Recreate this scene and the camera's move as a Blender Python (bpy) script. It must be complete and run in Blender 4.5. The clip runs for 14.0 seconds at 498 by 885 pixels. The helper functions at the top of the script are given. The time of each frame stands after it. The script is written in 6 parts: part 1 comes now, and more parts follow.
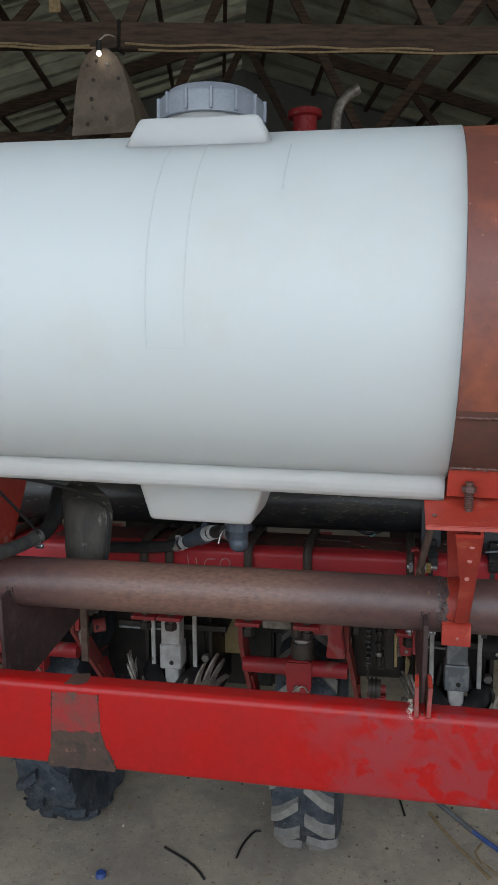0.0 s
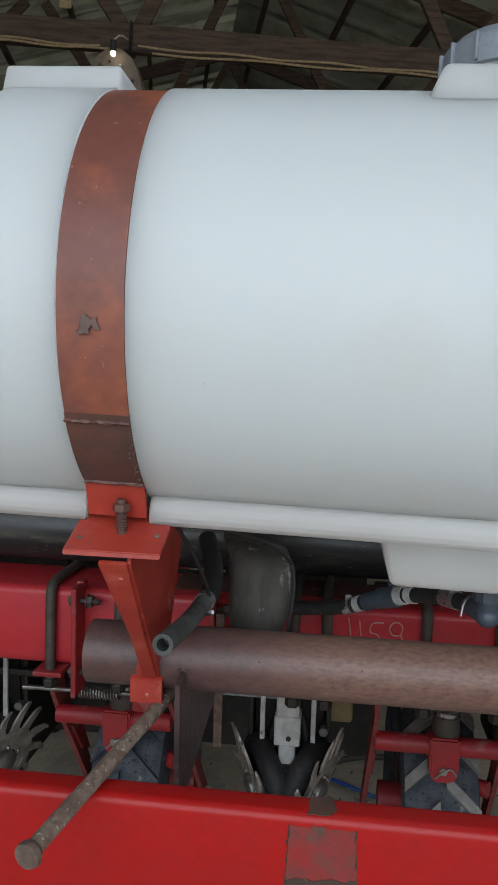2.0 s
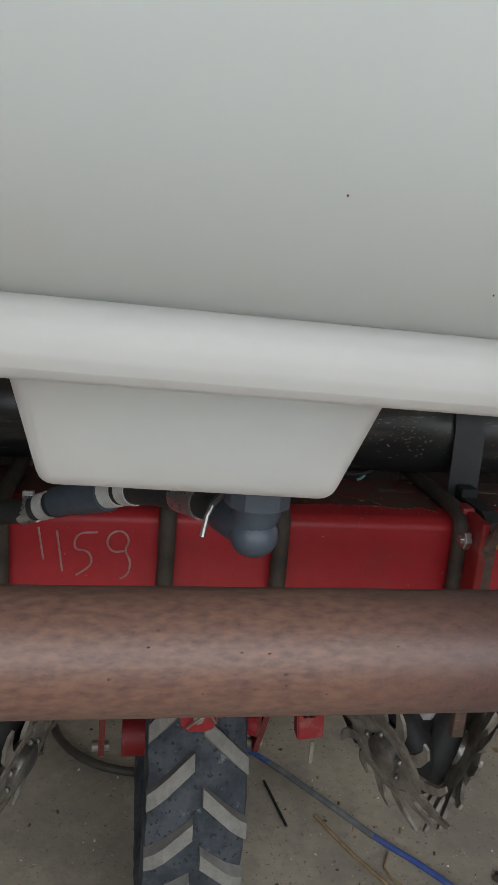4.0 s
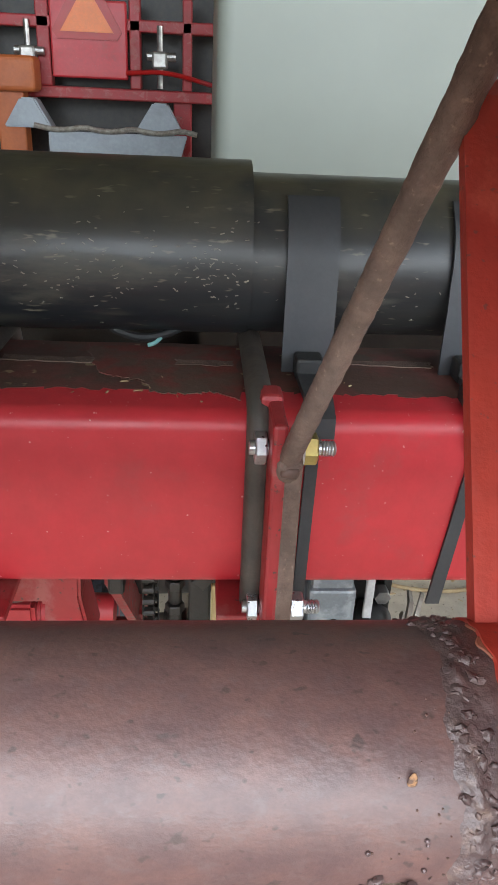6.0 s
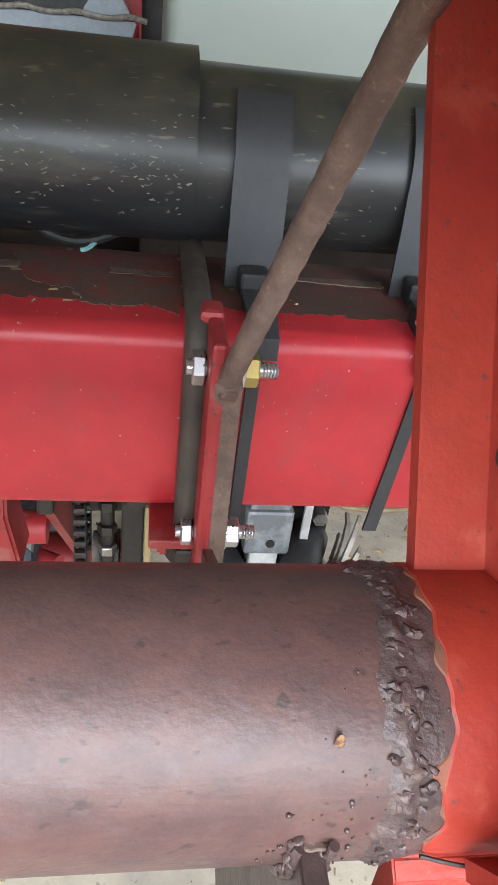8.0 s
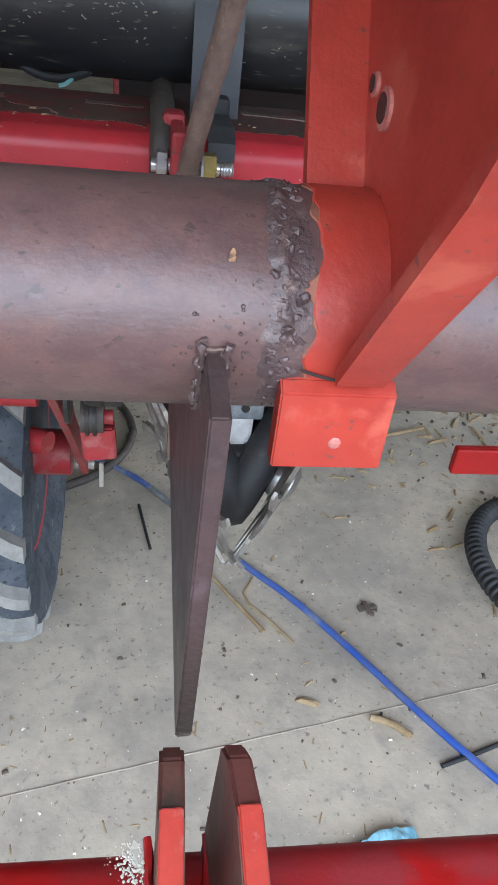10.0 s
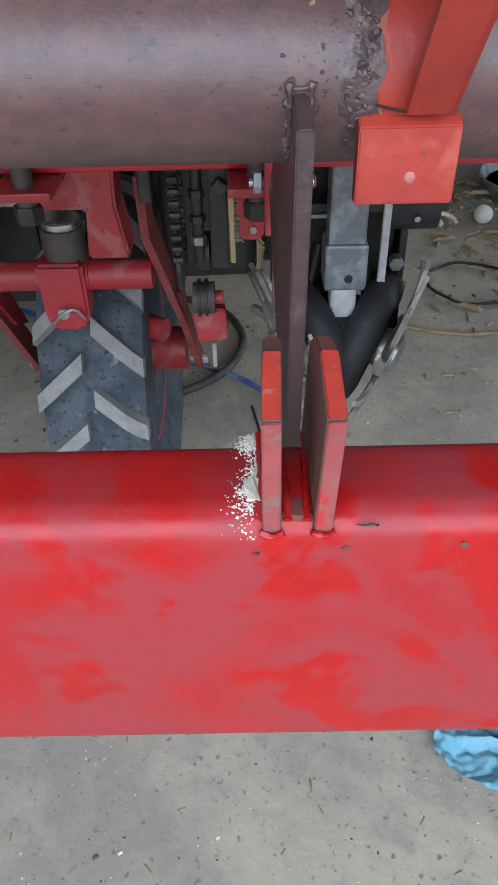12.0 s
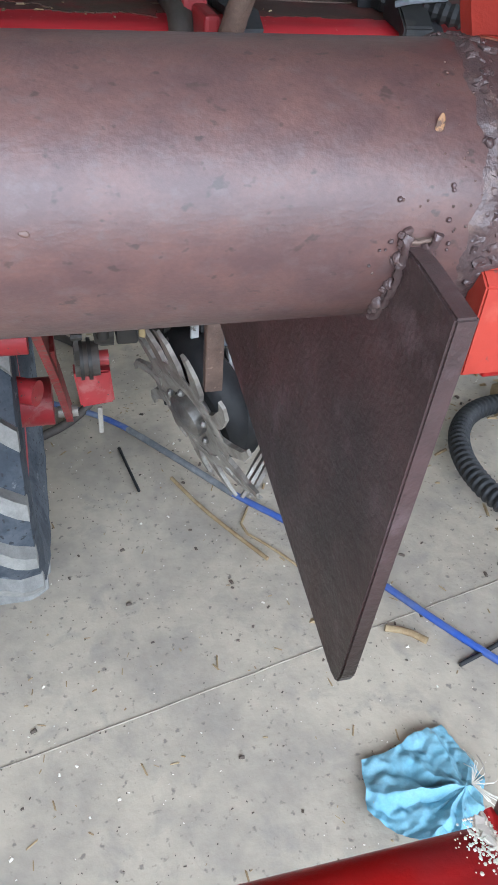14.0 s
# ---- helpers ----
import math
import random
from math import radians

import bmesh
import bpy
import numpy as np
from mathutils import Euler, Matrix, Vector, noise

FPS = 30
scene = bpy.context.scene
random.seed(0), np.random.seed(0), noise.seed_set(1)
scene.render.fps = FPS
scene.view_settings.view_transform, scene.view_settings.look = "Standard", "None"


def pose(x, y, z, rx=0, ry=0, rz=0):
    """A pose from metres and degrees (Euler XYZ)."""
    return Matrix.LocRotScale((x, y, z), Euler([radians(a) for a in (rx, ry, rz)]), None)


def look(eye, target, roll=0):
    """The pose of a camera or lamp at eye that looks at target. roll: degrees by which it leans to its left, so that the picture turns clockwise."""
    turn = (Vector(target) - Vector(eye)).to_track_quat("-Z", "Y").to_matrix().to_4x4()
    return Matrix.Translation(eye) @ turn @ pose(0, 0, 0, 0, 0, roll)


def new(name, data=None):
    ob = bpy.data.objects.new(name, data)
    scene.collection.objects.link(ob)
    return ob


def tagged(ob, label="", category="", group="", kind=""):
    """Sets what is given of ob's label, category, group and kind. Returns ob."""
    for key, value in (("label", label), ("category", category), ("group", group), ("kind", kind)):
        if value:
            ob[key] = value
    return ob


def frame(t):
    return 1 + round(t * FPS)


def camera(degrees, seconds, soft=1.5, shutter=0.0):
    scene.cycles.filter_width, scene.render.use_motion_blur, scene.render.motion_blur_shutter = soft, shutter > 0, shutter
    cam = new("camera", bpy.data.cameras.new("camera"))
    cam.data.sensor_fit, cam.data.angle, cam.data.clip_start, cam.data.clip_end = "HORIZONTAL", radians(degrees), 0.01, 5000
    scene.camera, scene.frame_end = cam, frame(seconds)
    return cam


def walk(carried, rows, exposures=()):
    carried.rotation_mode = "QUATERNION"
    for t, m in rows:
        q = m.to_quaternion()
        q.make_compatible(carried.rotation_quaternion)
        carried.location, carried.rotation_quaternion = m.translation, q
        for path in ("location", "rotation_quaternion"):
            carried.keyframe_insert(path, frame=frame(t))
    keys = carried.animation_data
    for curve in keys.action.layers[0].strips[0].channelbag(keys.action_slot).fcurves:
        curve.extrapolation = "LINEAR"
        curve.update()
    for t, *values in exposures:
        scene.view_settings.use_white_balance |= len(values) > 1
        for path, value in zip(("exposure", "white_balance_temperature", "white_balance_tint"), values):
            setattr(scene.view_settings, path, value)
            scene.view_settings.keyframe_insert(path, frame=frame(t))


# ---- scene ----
cam = camera(37.5, 14.0)
PATH = [
    (0, (-0.066, -1.257, 1.534), (-0.446, 0.69, 1.283), -0.4),
    (0.5, (-0.157, -1.225, 1.521), (-0.521, 0.727, 1.285), 1.0),
    (1, (-0.277, -1.122, 1.515), (-0.644, 0.832, 1.3), -0.1),
    (1.5, (-0.398, -1.057, 1.518), (-0.747, 0.901, 1.311), -0.1),
    (2, (-0.578, -1.034, 1.521), (-0.809, 0.944, 1.333), 1.7),
    (2.5, (-0.677, -0.977, 1.512), (-0.843, 1.008, 1.326), 3.7),
    (3, (-0.652, -0.813, 1.477), (-0.762, 1.17, 1.241), 3.9),
    (3.5, (-0.518, -0.586, 1.413), (-0.361, 1.372, 1.036), 5.0),
    (4, (-0.441, -0.45, 1.375), (-0.108, 1.46, 0.885), 5.0),
    (4.2, (-0.408, -0.402, 1.364), (-0.036, 1.496, 0.853), 4.5),
    (6.3, (-0.051, -0.117, 1.298), (0.067, 1.654, 0.377), 2.8),
    (6.5, (-0.053, -0.108, 1.301), (0.063, 1.651, 0.356), 3.0),
    (7, (-0.049, -0.098, 1.305), (0.07, 1.612, 0.275), 3.5),
    (7.5, (-0.051, -0.095, 1.297), (0.122, 1.588, 0.23), 4.6),
    (7.7, (-0.056, -0.099, 1.296), (0.224, 1.572, 0.233), 7.0),
    (9.8, (-0.042, -0.222, 1.214), (0.269, 1.419, 0.114), 7.7),
    (10, (-0.03, -0.248, 1.208), (0.264, 1.381, 0.086), 7.1),
    (10.5, (-0.026, -0.303, 1.164), (0.051, 1.302, -0.028), 2.0),
    (11, (-0.035, -0.348, 1.163), (0.031, 1.225, -0.069), 0.9),
    (11.5, (-0.039, -0.363, 1.17), (-0.002, 1.195, -0.084), -0.4),
    (12, (-0.027, -0.357, 1.165), (-0.039, 1.189, -0.103), -1.4),
    (12.5, (-0.024, -0.336, 1.17), (-0.047, 1.207, -0.103), 0.1),
    (13, (-0.022, -0.29, 1.165), (-0.051, 1.247, -0.114), 1.5),
    (13.5, (-0.066, -0.23, 1.156), (0.175, 1.304, -0.105), 3.0),
    (13.9, (-0.112, -0.203, 1.17), (0.322, 1.285, -0.083), 4.6),
    (14, (-0.116, -0.201, 1.174), (0.324, 1.282, -0.084), 4.5),
]
EXPOSURES = [
    (0.0, -0.2, 6200, 10), (2.5, -0.22, 6300, 10), (3.4, -0.36, 6450, 10), (4.2, 0.0, 6650, 10), (5.2, 0.35, 6550, 10), (5.8, 1.3, 6400, 10), (6.3, 1.8, 6350, 10), (7.7, 1.8, 6350, 10),
    (9.8, 1.4, 5700, 10), (10.5, 1.1, 5700, 10), (11.0, 0.85, 5650, 10), (12.5, 0.82, 5650, 10), (13.1, 0.85, 5650, 10), (13.5, 1.15, 5700, 10), (14.0, 1.4, 5700, 10),
]
walk(cam, [(t, look(eye, target, roll)) for t, eye, target, roll in PATH], EXPOSURES)


# ---- daylight: a bright overcast sky through the open side of the shed ----
world = bpy.data.worlds.new("overcast")
scene.world = world
world.use_nodes = True
wn = world.node_tree.nodes
sky = wn.new("ShaderNodeTexSky")
sky.sky_type = "NISHITA"
sky.sun_disc = False
sky.sun_elevation, sky.sun_rotation = radians(75.6), radians(309)
world.node_tree.links.new(sky.outputs[0], wn["Background"].inputs[0])
wn["Background"].inputs[1].default_value = 0.07

sun = new("sun", bpy.data.lights.new("sun", "SUN"))
sun.data.energy, sun.data.angle, sun.data.color = 4.0, radians(0.5), (1.0, 0.96, 0.9)
sun.matrix_world = look((-1.5, 1.2, 7.5), (0, 0, 0))


def area_light(name, size_x, size_y, watts, where, colour=(1, 1, 1)):
    """An area lamp standing in for the sky's light at an opening of the shed."""
    lamp = new(name, bpy.data.lights.new(name, "AREA"))
    lamp.data.shape, lamp.data.size, lamp.data.size_y, lamp.data.energy, lamp.data.color = "RECTANGLE", size_x, size_y, watts, colour
    lamp.matrix_world = where
    return lamp


area_light("doorway_light", 7.0, 3.2, 215, look((-0.3, -3.4, 2.55), (-0.4, 0, 1.2)), (0.9, 0.96, 1.0))
# added fill from an assumed, unseen east opening; brightens floor and background
area_light("side_fill_light", 4.0, 3.0, 80, look((6.6, 3.2, 2.0), (0, 2.0, 1.0)), (0.97, 0.98, 1.0))


# ---- materials ----
def rgb(c):
    return (*c, 1.0)


def material(name, base, second=None, rough=0.6, metal=0.0, scale=8.0, amount=0.5, bump=0.15, bump_scale=60.0, spots=None,
             spot_scale=20.0, spot_size=0.62, spot_soft=0.035, rough_var=0.15, stretch=(1, 1, 1), coat=0.0, random_tint=0.0, transmission=0.0,
             spot_rough=None, flecks=None, fleck_scale=120.0, fleck_size=0.7, fleck_soft=0.05, spot_detail=6.0, translucent=0.0, distort=0.0, grain_depth=0.14):
    """A painted, rusted or moulded surface: broad stains between two colours, fine grain, chips of a third colour, relief."""
    m = bpy.data.materials.new(name)
    m.use_nodes = True
    nt = m.node_tree
    n, l = nt.nodes, nt.links
    bsdf = n["Principled BSDF"]
    coord = n.new("ShaderNodeTexCoord")
    mapping = n.new("ShaderNodeMapping")
    mapping.inputs["Scale"].default_value = stretch
    l.new(coord.outputs["Object"], mapping.inputs[0])

    def tex(sc, detail=5.0, rough_=0.6):
        t = n.new("ShaderNodeTexNoise")
        t.inputs["Scale"].default_value, t.inputs["Detail"].default_value, t.inputs["Roughness"].default_value = sc, detail, rough_
        l.new(mapping.outputs[0], t.inputs["Vector"])
        return t

    def ramp(src, a, b):
        r = n.new("ShaderNodeMapRange")
        r.inputs["From Min"].default_value, r.inputs["From Max"].default_value = a, b
        l.new(src, r.inputs["Value"])
        return r.outputs["Result"]

    def mix(fac, a, b):
        x = n.new("ShaderNodeMix")
        x.data_type = "RGBA"
        if isinstance(fac, float):
            x.inputs[0].default_value = fac
        else:
            l.new(fac, x.inputs[0])
        for sock, v in ((x.inputs[6], a), (x.inputs[7], b)):
            if isinstance(v, tuple):
                sock.default_value = rgb(v)
            else:
                l.new(v, sock)
        return x.outputs[2]

    second = second or tuple(0.75 * c for c in base)
    big, fine = tex(scale), tex(scale * 9, 3.0)
    fac = ramp(big.outputs["Fac"], 0.5 - 0.32 * (1.1 - amount), 0.5 + 0.32 * (1.1 - amount))
    scaled = n.new("ShaderNodeMath")
    scaled.operation = "MULTIPLY"
    scaled.inputs[1].default_value = min(1.0, 0.35 + amount)
    l.new(fac, scaled.inputs[0])
    colour = mix(scaled.outputs[0], base, second)
    grain = mix(ramp(fine.outputs["Fac"], 0.35, 0.75), tuple(1.0 - grain_depth for _ in range(3)), tuple(1.0 for _ in range(3)))
    mul = n.new("ShaderNodeMix")
    mul.data_type, mul.blend_type = "RGBA", "MULTIPLY"
    mul.inputs[0].default_value = 1.0
    l.new(colour, mul.inputs[6])
    l.new(grain, mul.inputs[7])
    colour = mul.outputs[2]
    if spots:
        chips = tex(spot_scale, spot_detail, 0.65 if spot_detail > 3 else 0.5)
        chips.inputs["Distortion"].default_value = distort
        spot_mask = ramp(chips.outputs["Fac"], spot_size, spot_size + spot_soft)
        colour = mix(spot_mask, colour, spots)
    if flecks:
        colour = mix(ramp(tex(fleck_scale, 2.0, 0.5).outputs["Fac"], fleck_size, fleck_size + fleck_soft), colour, flecks)
    if random_tint:
        info = n.new("ShaderNodeObjectInfo")
        hsv = n.new("ShaderNodeHueSaturation")
        vr = n.new("ShaderNodeMapRange")
        vr.inputs["To Min"].default_value, vr.inputs["To Max"].default_value = 1 - random_tint, 1 + random_tint
        l.new(info.outputs["Random"], vr.inputs["Value"])
        l.new(vr.outputs[0], hsv.inputs["Value"])
        l.new(colour, hsv.inputs["Color"])
        colour = hsv.outputs[0]
    l.new(colour, bsdf.inputs["Base Color"])
    rr = n.new("ShaderNodeMapRange")
    rr.inputs["To Min"].default_value, rr.inputs["To Max"].default_value = max(0.05, rough - rough_var), min(1.0, rough + rough_var)
    l.new(tex(scale * 3).outputs["Fac"], rr.inputs["Value"])
    roughness = rr.outputs[0]
    if spots and spot_rough is not None:
        blend = n.new("ShaderNodeMix")
        l.new(spot_mask, blend.inputs[0])
        l.new(roughness, blend.inputs[2])
        blend.inputs[3].default_value = spot_rough
        roughness = blend.outputs[0]
    l.new(roughness, bsdf.inputs["Roughness"])
    bsdf.inputs["Metallic"].default_value = metal
    bsdf.inputs["Coat Weight"].default_value = coat
    bsdf.inputs["Coat Roughness"].default_value = 0.22
    if transmission:
        bsdf.inputs["Subsurface Weight"].default_value = transmission
        bsdf.inputs["Subsurface Radius"].default_value = (0.08, 0.085, 0.092)
    if bump:
        b = n.new("ShaderNodeBump")
        b.inputs["Strength"].default_value, b.inputs["Distance"].default_value = bump, 0.004
        l.new(tex(bump_scale, 4.0).outputs["Fac"], b.inputs["Height"])
        l.new(b.outputs[0], bsdf.inputs["Normal"])
    if translucent:
        thin, blend = n.new("ShaderNodeBsdfTranslucent"), n.new("ShaderNodeMixShader")
        l.new(colour, thin.inputs["Color"])
        blend.inputs[0].default_value = translucent
        l.new(bsdf.outputs[0], blend.inputs[1])
        l.new(thin.outputs[0], blend.inputs[2])
        l.new(blend.outputs[0], n["Material Output"].inputs["Surface"])
    return m


RED = material("glossy_red_paint", (0.45, 0.0075, 0.0065), (0.4, 0.011, 0.01), rough=0.32, scale=12, amount=0.6, bump=0.08, bump_scale=330, rough_var=0.08, coat=0.0, flecks=(0.42, 0.05, 0.045), fleck_scale=430, fleck_size=0.68, fleck_soft=0.1)


def handled_dust(m, centre, reach, dust, rough):
    """A dull film of dust round a much handled spot, wiped clean again in blotches."""
    nt = m.node_tree
    n, l = nt.nodes, nt.links
    coord, xyz, away, fall, film, blots, lo, hi = (n.new("ShaderNode" + k) for k in ("TexCoord", "SeparateXYZ", "Math", "MapRange", "TexNoise", "TexNoise", "MapRange", "MapRange"))
    l.new(coord.outputs["Object"], xyz.inputs[0])
    away.operation = "ADD"
    away.inputs[1].default_value = -centre
    l.new(xyz.outputs["X"], away.inputs[0])
    size = n.new("ShaderNodeMath")
    size.operation = "ABSOLUTE"
    l.new(away.outputs[0], size.inputs[0])
    l.new(size.outputs[0], fall.inputs["Value"])
    fall.inputs["From Min"].default_value, fall.inputs["From Max"].default_value = reach * 0.4, reach
    fall.inputs["To Min"].default_value, fall.inputs["To Max"].default_value = 1.0, 0.07
    for tex, scale, detail, ramp, a, b in ((film, 13.0, 9.0, lo, 0.4, 0.54), (blots, 26.0, 5.0, hi, 0.585, 0.515)):
        tex.inputs["Scale"].default_value, tex.inputs["Detail"].default_value, tex.inputs["Distortion"].default_value = scale, detail, 0.35
        l.new(coord.outputs["Object"], tex.inputs["Vector"])
        ramp.inputs["From Min"].default_value, ramp.inputs["From Max"].default_value = a, b
        l.new(tex.outputs["Fac"], ramp.inputs["Value"])
    m1, m2 = n.new("ShaderNodeMath"), n.new("ShaderNodeMath")
    m1.operation = m2.operation = "MULTIPLY"
    l.new(lo.outputs["Result"], m1.inputs[0])
    l.new(hi.outputs["Result"], m1.inputs[1])
    l.new(m1.outputs[0], m2.inputs[0])
    l.new(fall.outputs["Result"], m2.inputs[1])
    bsdf = n["Principled BSDF"]
    base, old_rough = bsdf.inputs["Base Color"].links[0].from_socket, bsdf.inputs["Roughness"].links[0].from_socket
    blend, gloss = n.new("ShaderNodeMix"), n.new("ShaderNodeMix")
    blend.data_type = "RGBA"
    l.new(m2.outputs[0], blend.inputs[0])
    l.new(base, blend.inputs[6])
    blend.inputs[7].default_value = rgb(dust)
    l.new(blend.outputs[2], bsdf.inputs["Base Color"])
    l.new(m2.outputs[0], gloss.inputs[0])
    l.new(old_rough, gloss.inputs[2])
    gloss.inputs[3].default_value = rough
    l.new(gloss.outputs[0], bsdf.inputs["Roughness"])


handled_dust(RED, -0.02, 0.21, (0.305, 0.03, 0.034), 0.46)
RED.node_tree.nodes["Principled BSDF"].inputs["Specular IOR Level"].default_value = 0.35
RED_OLD = material("dusty_red_paint", (0.4, 0.018, 0.025), (0.31, 0.035, 0.035), rough=0.48, scale=9, amount=0.55, bump=0.1, spots=(0.36, 0.1, 0.09), spot_scale=17, spot_size=0.54, spot_soft=0.1, spot_rough=0.65, distort=0.5, flecks=(0.09, 0.045, 0.035), fleck_scale=170, fleck_size=0.67)
RED_BAR = material("toolbar_red_paint", (0.56, 0.022, 0.034), (0.48, 0.035, 0.042), rough=0.42, scale=5, amount=0.5, bump=0.06, bump_scale=110, spots=(0.38, 0.05, 0.05), spot_scale=7, spot_size=0.58, spot_soft=0.12, spot_rough=0.6, flecks=(0.6, 0.3, 0.26), fleck_scale=230, fleck_size=0.715)
PRIMER = material("orange_red_primer", (0.42, 0.046, 0.026), (0.33, 0.032, 0.021), rough=0.45, scale=9, amount=0.65, bump=0.12, bump_scale=150, spots=(0.43, 0.075, 0.045), spot_scale=24, spot_size=0.56, spot_soft=0.1, spot_rough=0.55, flecks=(0.18, 0.05, 0.04), fleck_scale=220, fleck_size=0.68)
STRAP = material("rusty_primer", (0.32, 0.095, 0.05), (0.19, 0.066, 0.048), rough=0.52, scale=6, amount=0.9, bump=0.12, spots=(0.12, 0.058, 0.048), spot_scale=11, spot_size=0.56, spot_soft=0.16, flecks=(0.36, 0.18, 0.12), fleck_scale=120, fleck_size=0.72)
BARE = material("bare_brown_steel", (0.13, 0.068, 0.05), (0.085, 0.055, 0.045), rough=0.5, scale=22, amount=0.8, bump=0.2)
RUST = material("brown_rusty_pipe", (0.135, 0.071, 0.06), (0.098, 0.055, 0.051), rough=0.42, metal=0.0, scale=80, amount=0.7, bump=0.09, bump_scale=420, spots=(0.115, 0.076, 0.07), spot_scale=170, spot_size=0.53, spot_soft=0.22, spot_rough=0.38, rough_var=0.06, stretch=(0.7, 1, 1), flecks=(0.062, 0.038, 0.034), fleck_scale=260, fleck_size=0.64, fleck_soft=0.08)

RUST.node_tree.nodes["Principled BSDF"].inputs["Specular IOR Level"].default_value = 0.68


def tan_stretch(m, centre, near, far, tan):
    """Lighter, sandy rust on the pipe's middle, drawn out along it in fine streaks."""
    nt = m.node_tree
    n, l = nt.nodes, nt.links
    coord, xyz, along_pipe, squeeze, streak, band, both, blend = (n.new("ShaderNode" + k) for k in ("TexCoord", "SeparateXYZ", "MapRange", "Mapping", "TexNoise", "MapRange", "Math", "Mix"))
    l.new(coord.outputs["Object"], xyz.inputs[0])
    off, size = n.new("ShaderNodeMath"), n.new("ShaderNodeMath")
    off.operation, size.operation = "SUBTRACT", "ABSOLUTE"
    l.new(xyz.outputs["X"], off.inputs[0])
    off.inputs[1].default_value = centre
    l.new(off.outputs[0], size.inputs[0])
    l.new(size.outputs[0], along_pipe.inputs["Value"])
    along_pipe.inputs["From Min"].default_value, along_pipe.inputs["From Max"].default_value = far, near
    l.new(coord.outputs["Object"], squeeze.inputs[0])
    squeeze.inputs["Scale"].default_value = (0.4, 1, 1)
    l.new(squeeze.outputs[0], streak.inputs["Vector"])
    streak.inputs["Scale"].default_value, streak.inputs["Detail"].default_value = 210.0, 6.0
    l.new(streak.outputs["Fac"], band.inputs["Value"])
    band.inputs["From Min"].default_value, band.inputs["From Max"].default_value = 0.2, 0.66
    both.operation = "MULTIPLY"
    l.new(along_pipe.outputs["Result"], both.inputs[0])
    l.new(band.outputs["Result"], both.inputs[1])
    bsdf = n["Principled BSDF"]
    blend.data_type = "RGBA"
    l.new(both.outputs[0], blend.inputs[0])
    l.new(bsdf.inputs["Base Color"].links[0].from_socket, blend.inputs[6])
    blend.inputs[7].default_value = rgb(tan)
    l.new(blend.outputs[2], bsdf.inputs["Base Color"])


tan_stretch(RUST, -0.42, 0.14, 0.3, (0.222, 0.12, 0.085))
PLATE = material("dark_mill_scale_plate", (0.1, 0.06, 0.056), (0.065, 0.044, 0.041), rough=0.37, metal=0.1, scale=14, amount=0.8, bump=0.2, bump_scale=220, spots=(0.14, 0.095, 0.095), spot_scale=30, spot_size=0.55, spot_soft=0.14, flecks=(0.06, 0.04, 0.037), fleck_scale=330, fleck_size=0.62, fleck_soft=0.1)
ROD = material("pitted_rust", (0.2, 0.13, 0.1), (0.125, 0.082, 0.064), rough=0.72, scale=45, amount=0.8, bump=0.35, bump_scale=240, flecks=(0.27, 0.185, 0.14), fleck_scale=260, fleck_size=0.66, fleck_soft=0.1)
ROD_PALE = material("pale_crusted_rust", (0.27, 0.2, 0.15), (0.17, 0.115, 0.088), rough=0.78, scale=38, amount=0.85, bump=0.35, bump_scale=240, spots=(0.12, 0.08, 0.062), spot_scale=60, spot_size=0.56, spot_soft=0.1, flecks=(0.42, 0.36, 0.28), fleck_scale=170, fleck_size=0.62, fleck_soft=0.08)
POLY = material("white_polyethylene", (0.6, 0.64, 0.645), (0.61, 0.625, 0.605), rough=0.5, scale=1.4, amount=0.3, bump=0.02, bump_scale=18, rough_var=0.03, transmission=0.35, grain_depth=0.012, spots=(0.56, 0.55, 0.49), spot_scale=2.2, spot_size=0.56, spot_soft=0.3)
POLY.node_tree.nodes["Principled BSDF"].inputs["Subsurface Scale"].default_value = 2.4
POLY.node_tree.nodes["Principled BSDF"].inputs["Subsurface Weight"].default_value = 0.92
GREY_LID = material("grey_plastic", (0.24, 0.26, 0.29), (0.2, 0.22, 0.25), rough=0.45, scale=20, amount=0.5, bump=0.08)
BLUE_GREY = material("slate_blue_plastic", (0.065, 0.082, 0.105), (0.05, 0.062, 0.078), rough=0.45, scale=30, amount=0.5, bump=0.08)
BLACK_PIPE = material("dusty_black_plastic", (0.022, 0.024, 0.027), (0.038, 0.037, 0.034), rough=0.36, scale=9, amount=0.7, bump=0.06, spots=(0.075, 0.07, 0.055), spot_scale=22, spot_size=0.53, spot_soft=0.16, spot_rough=0.6, stretch=(0.35, 1.4, 1.4), flecks=(0.16, 0.145, 0.105), fleck_scale=130, fleck_size=0.65, fleck_soft=0.08)


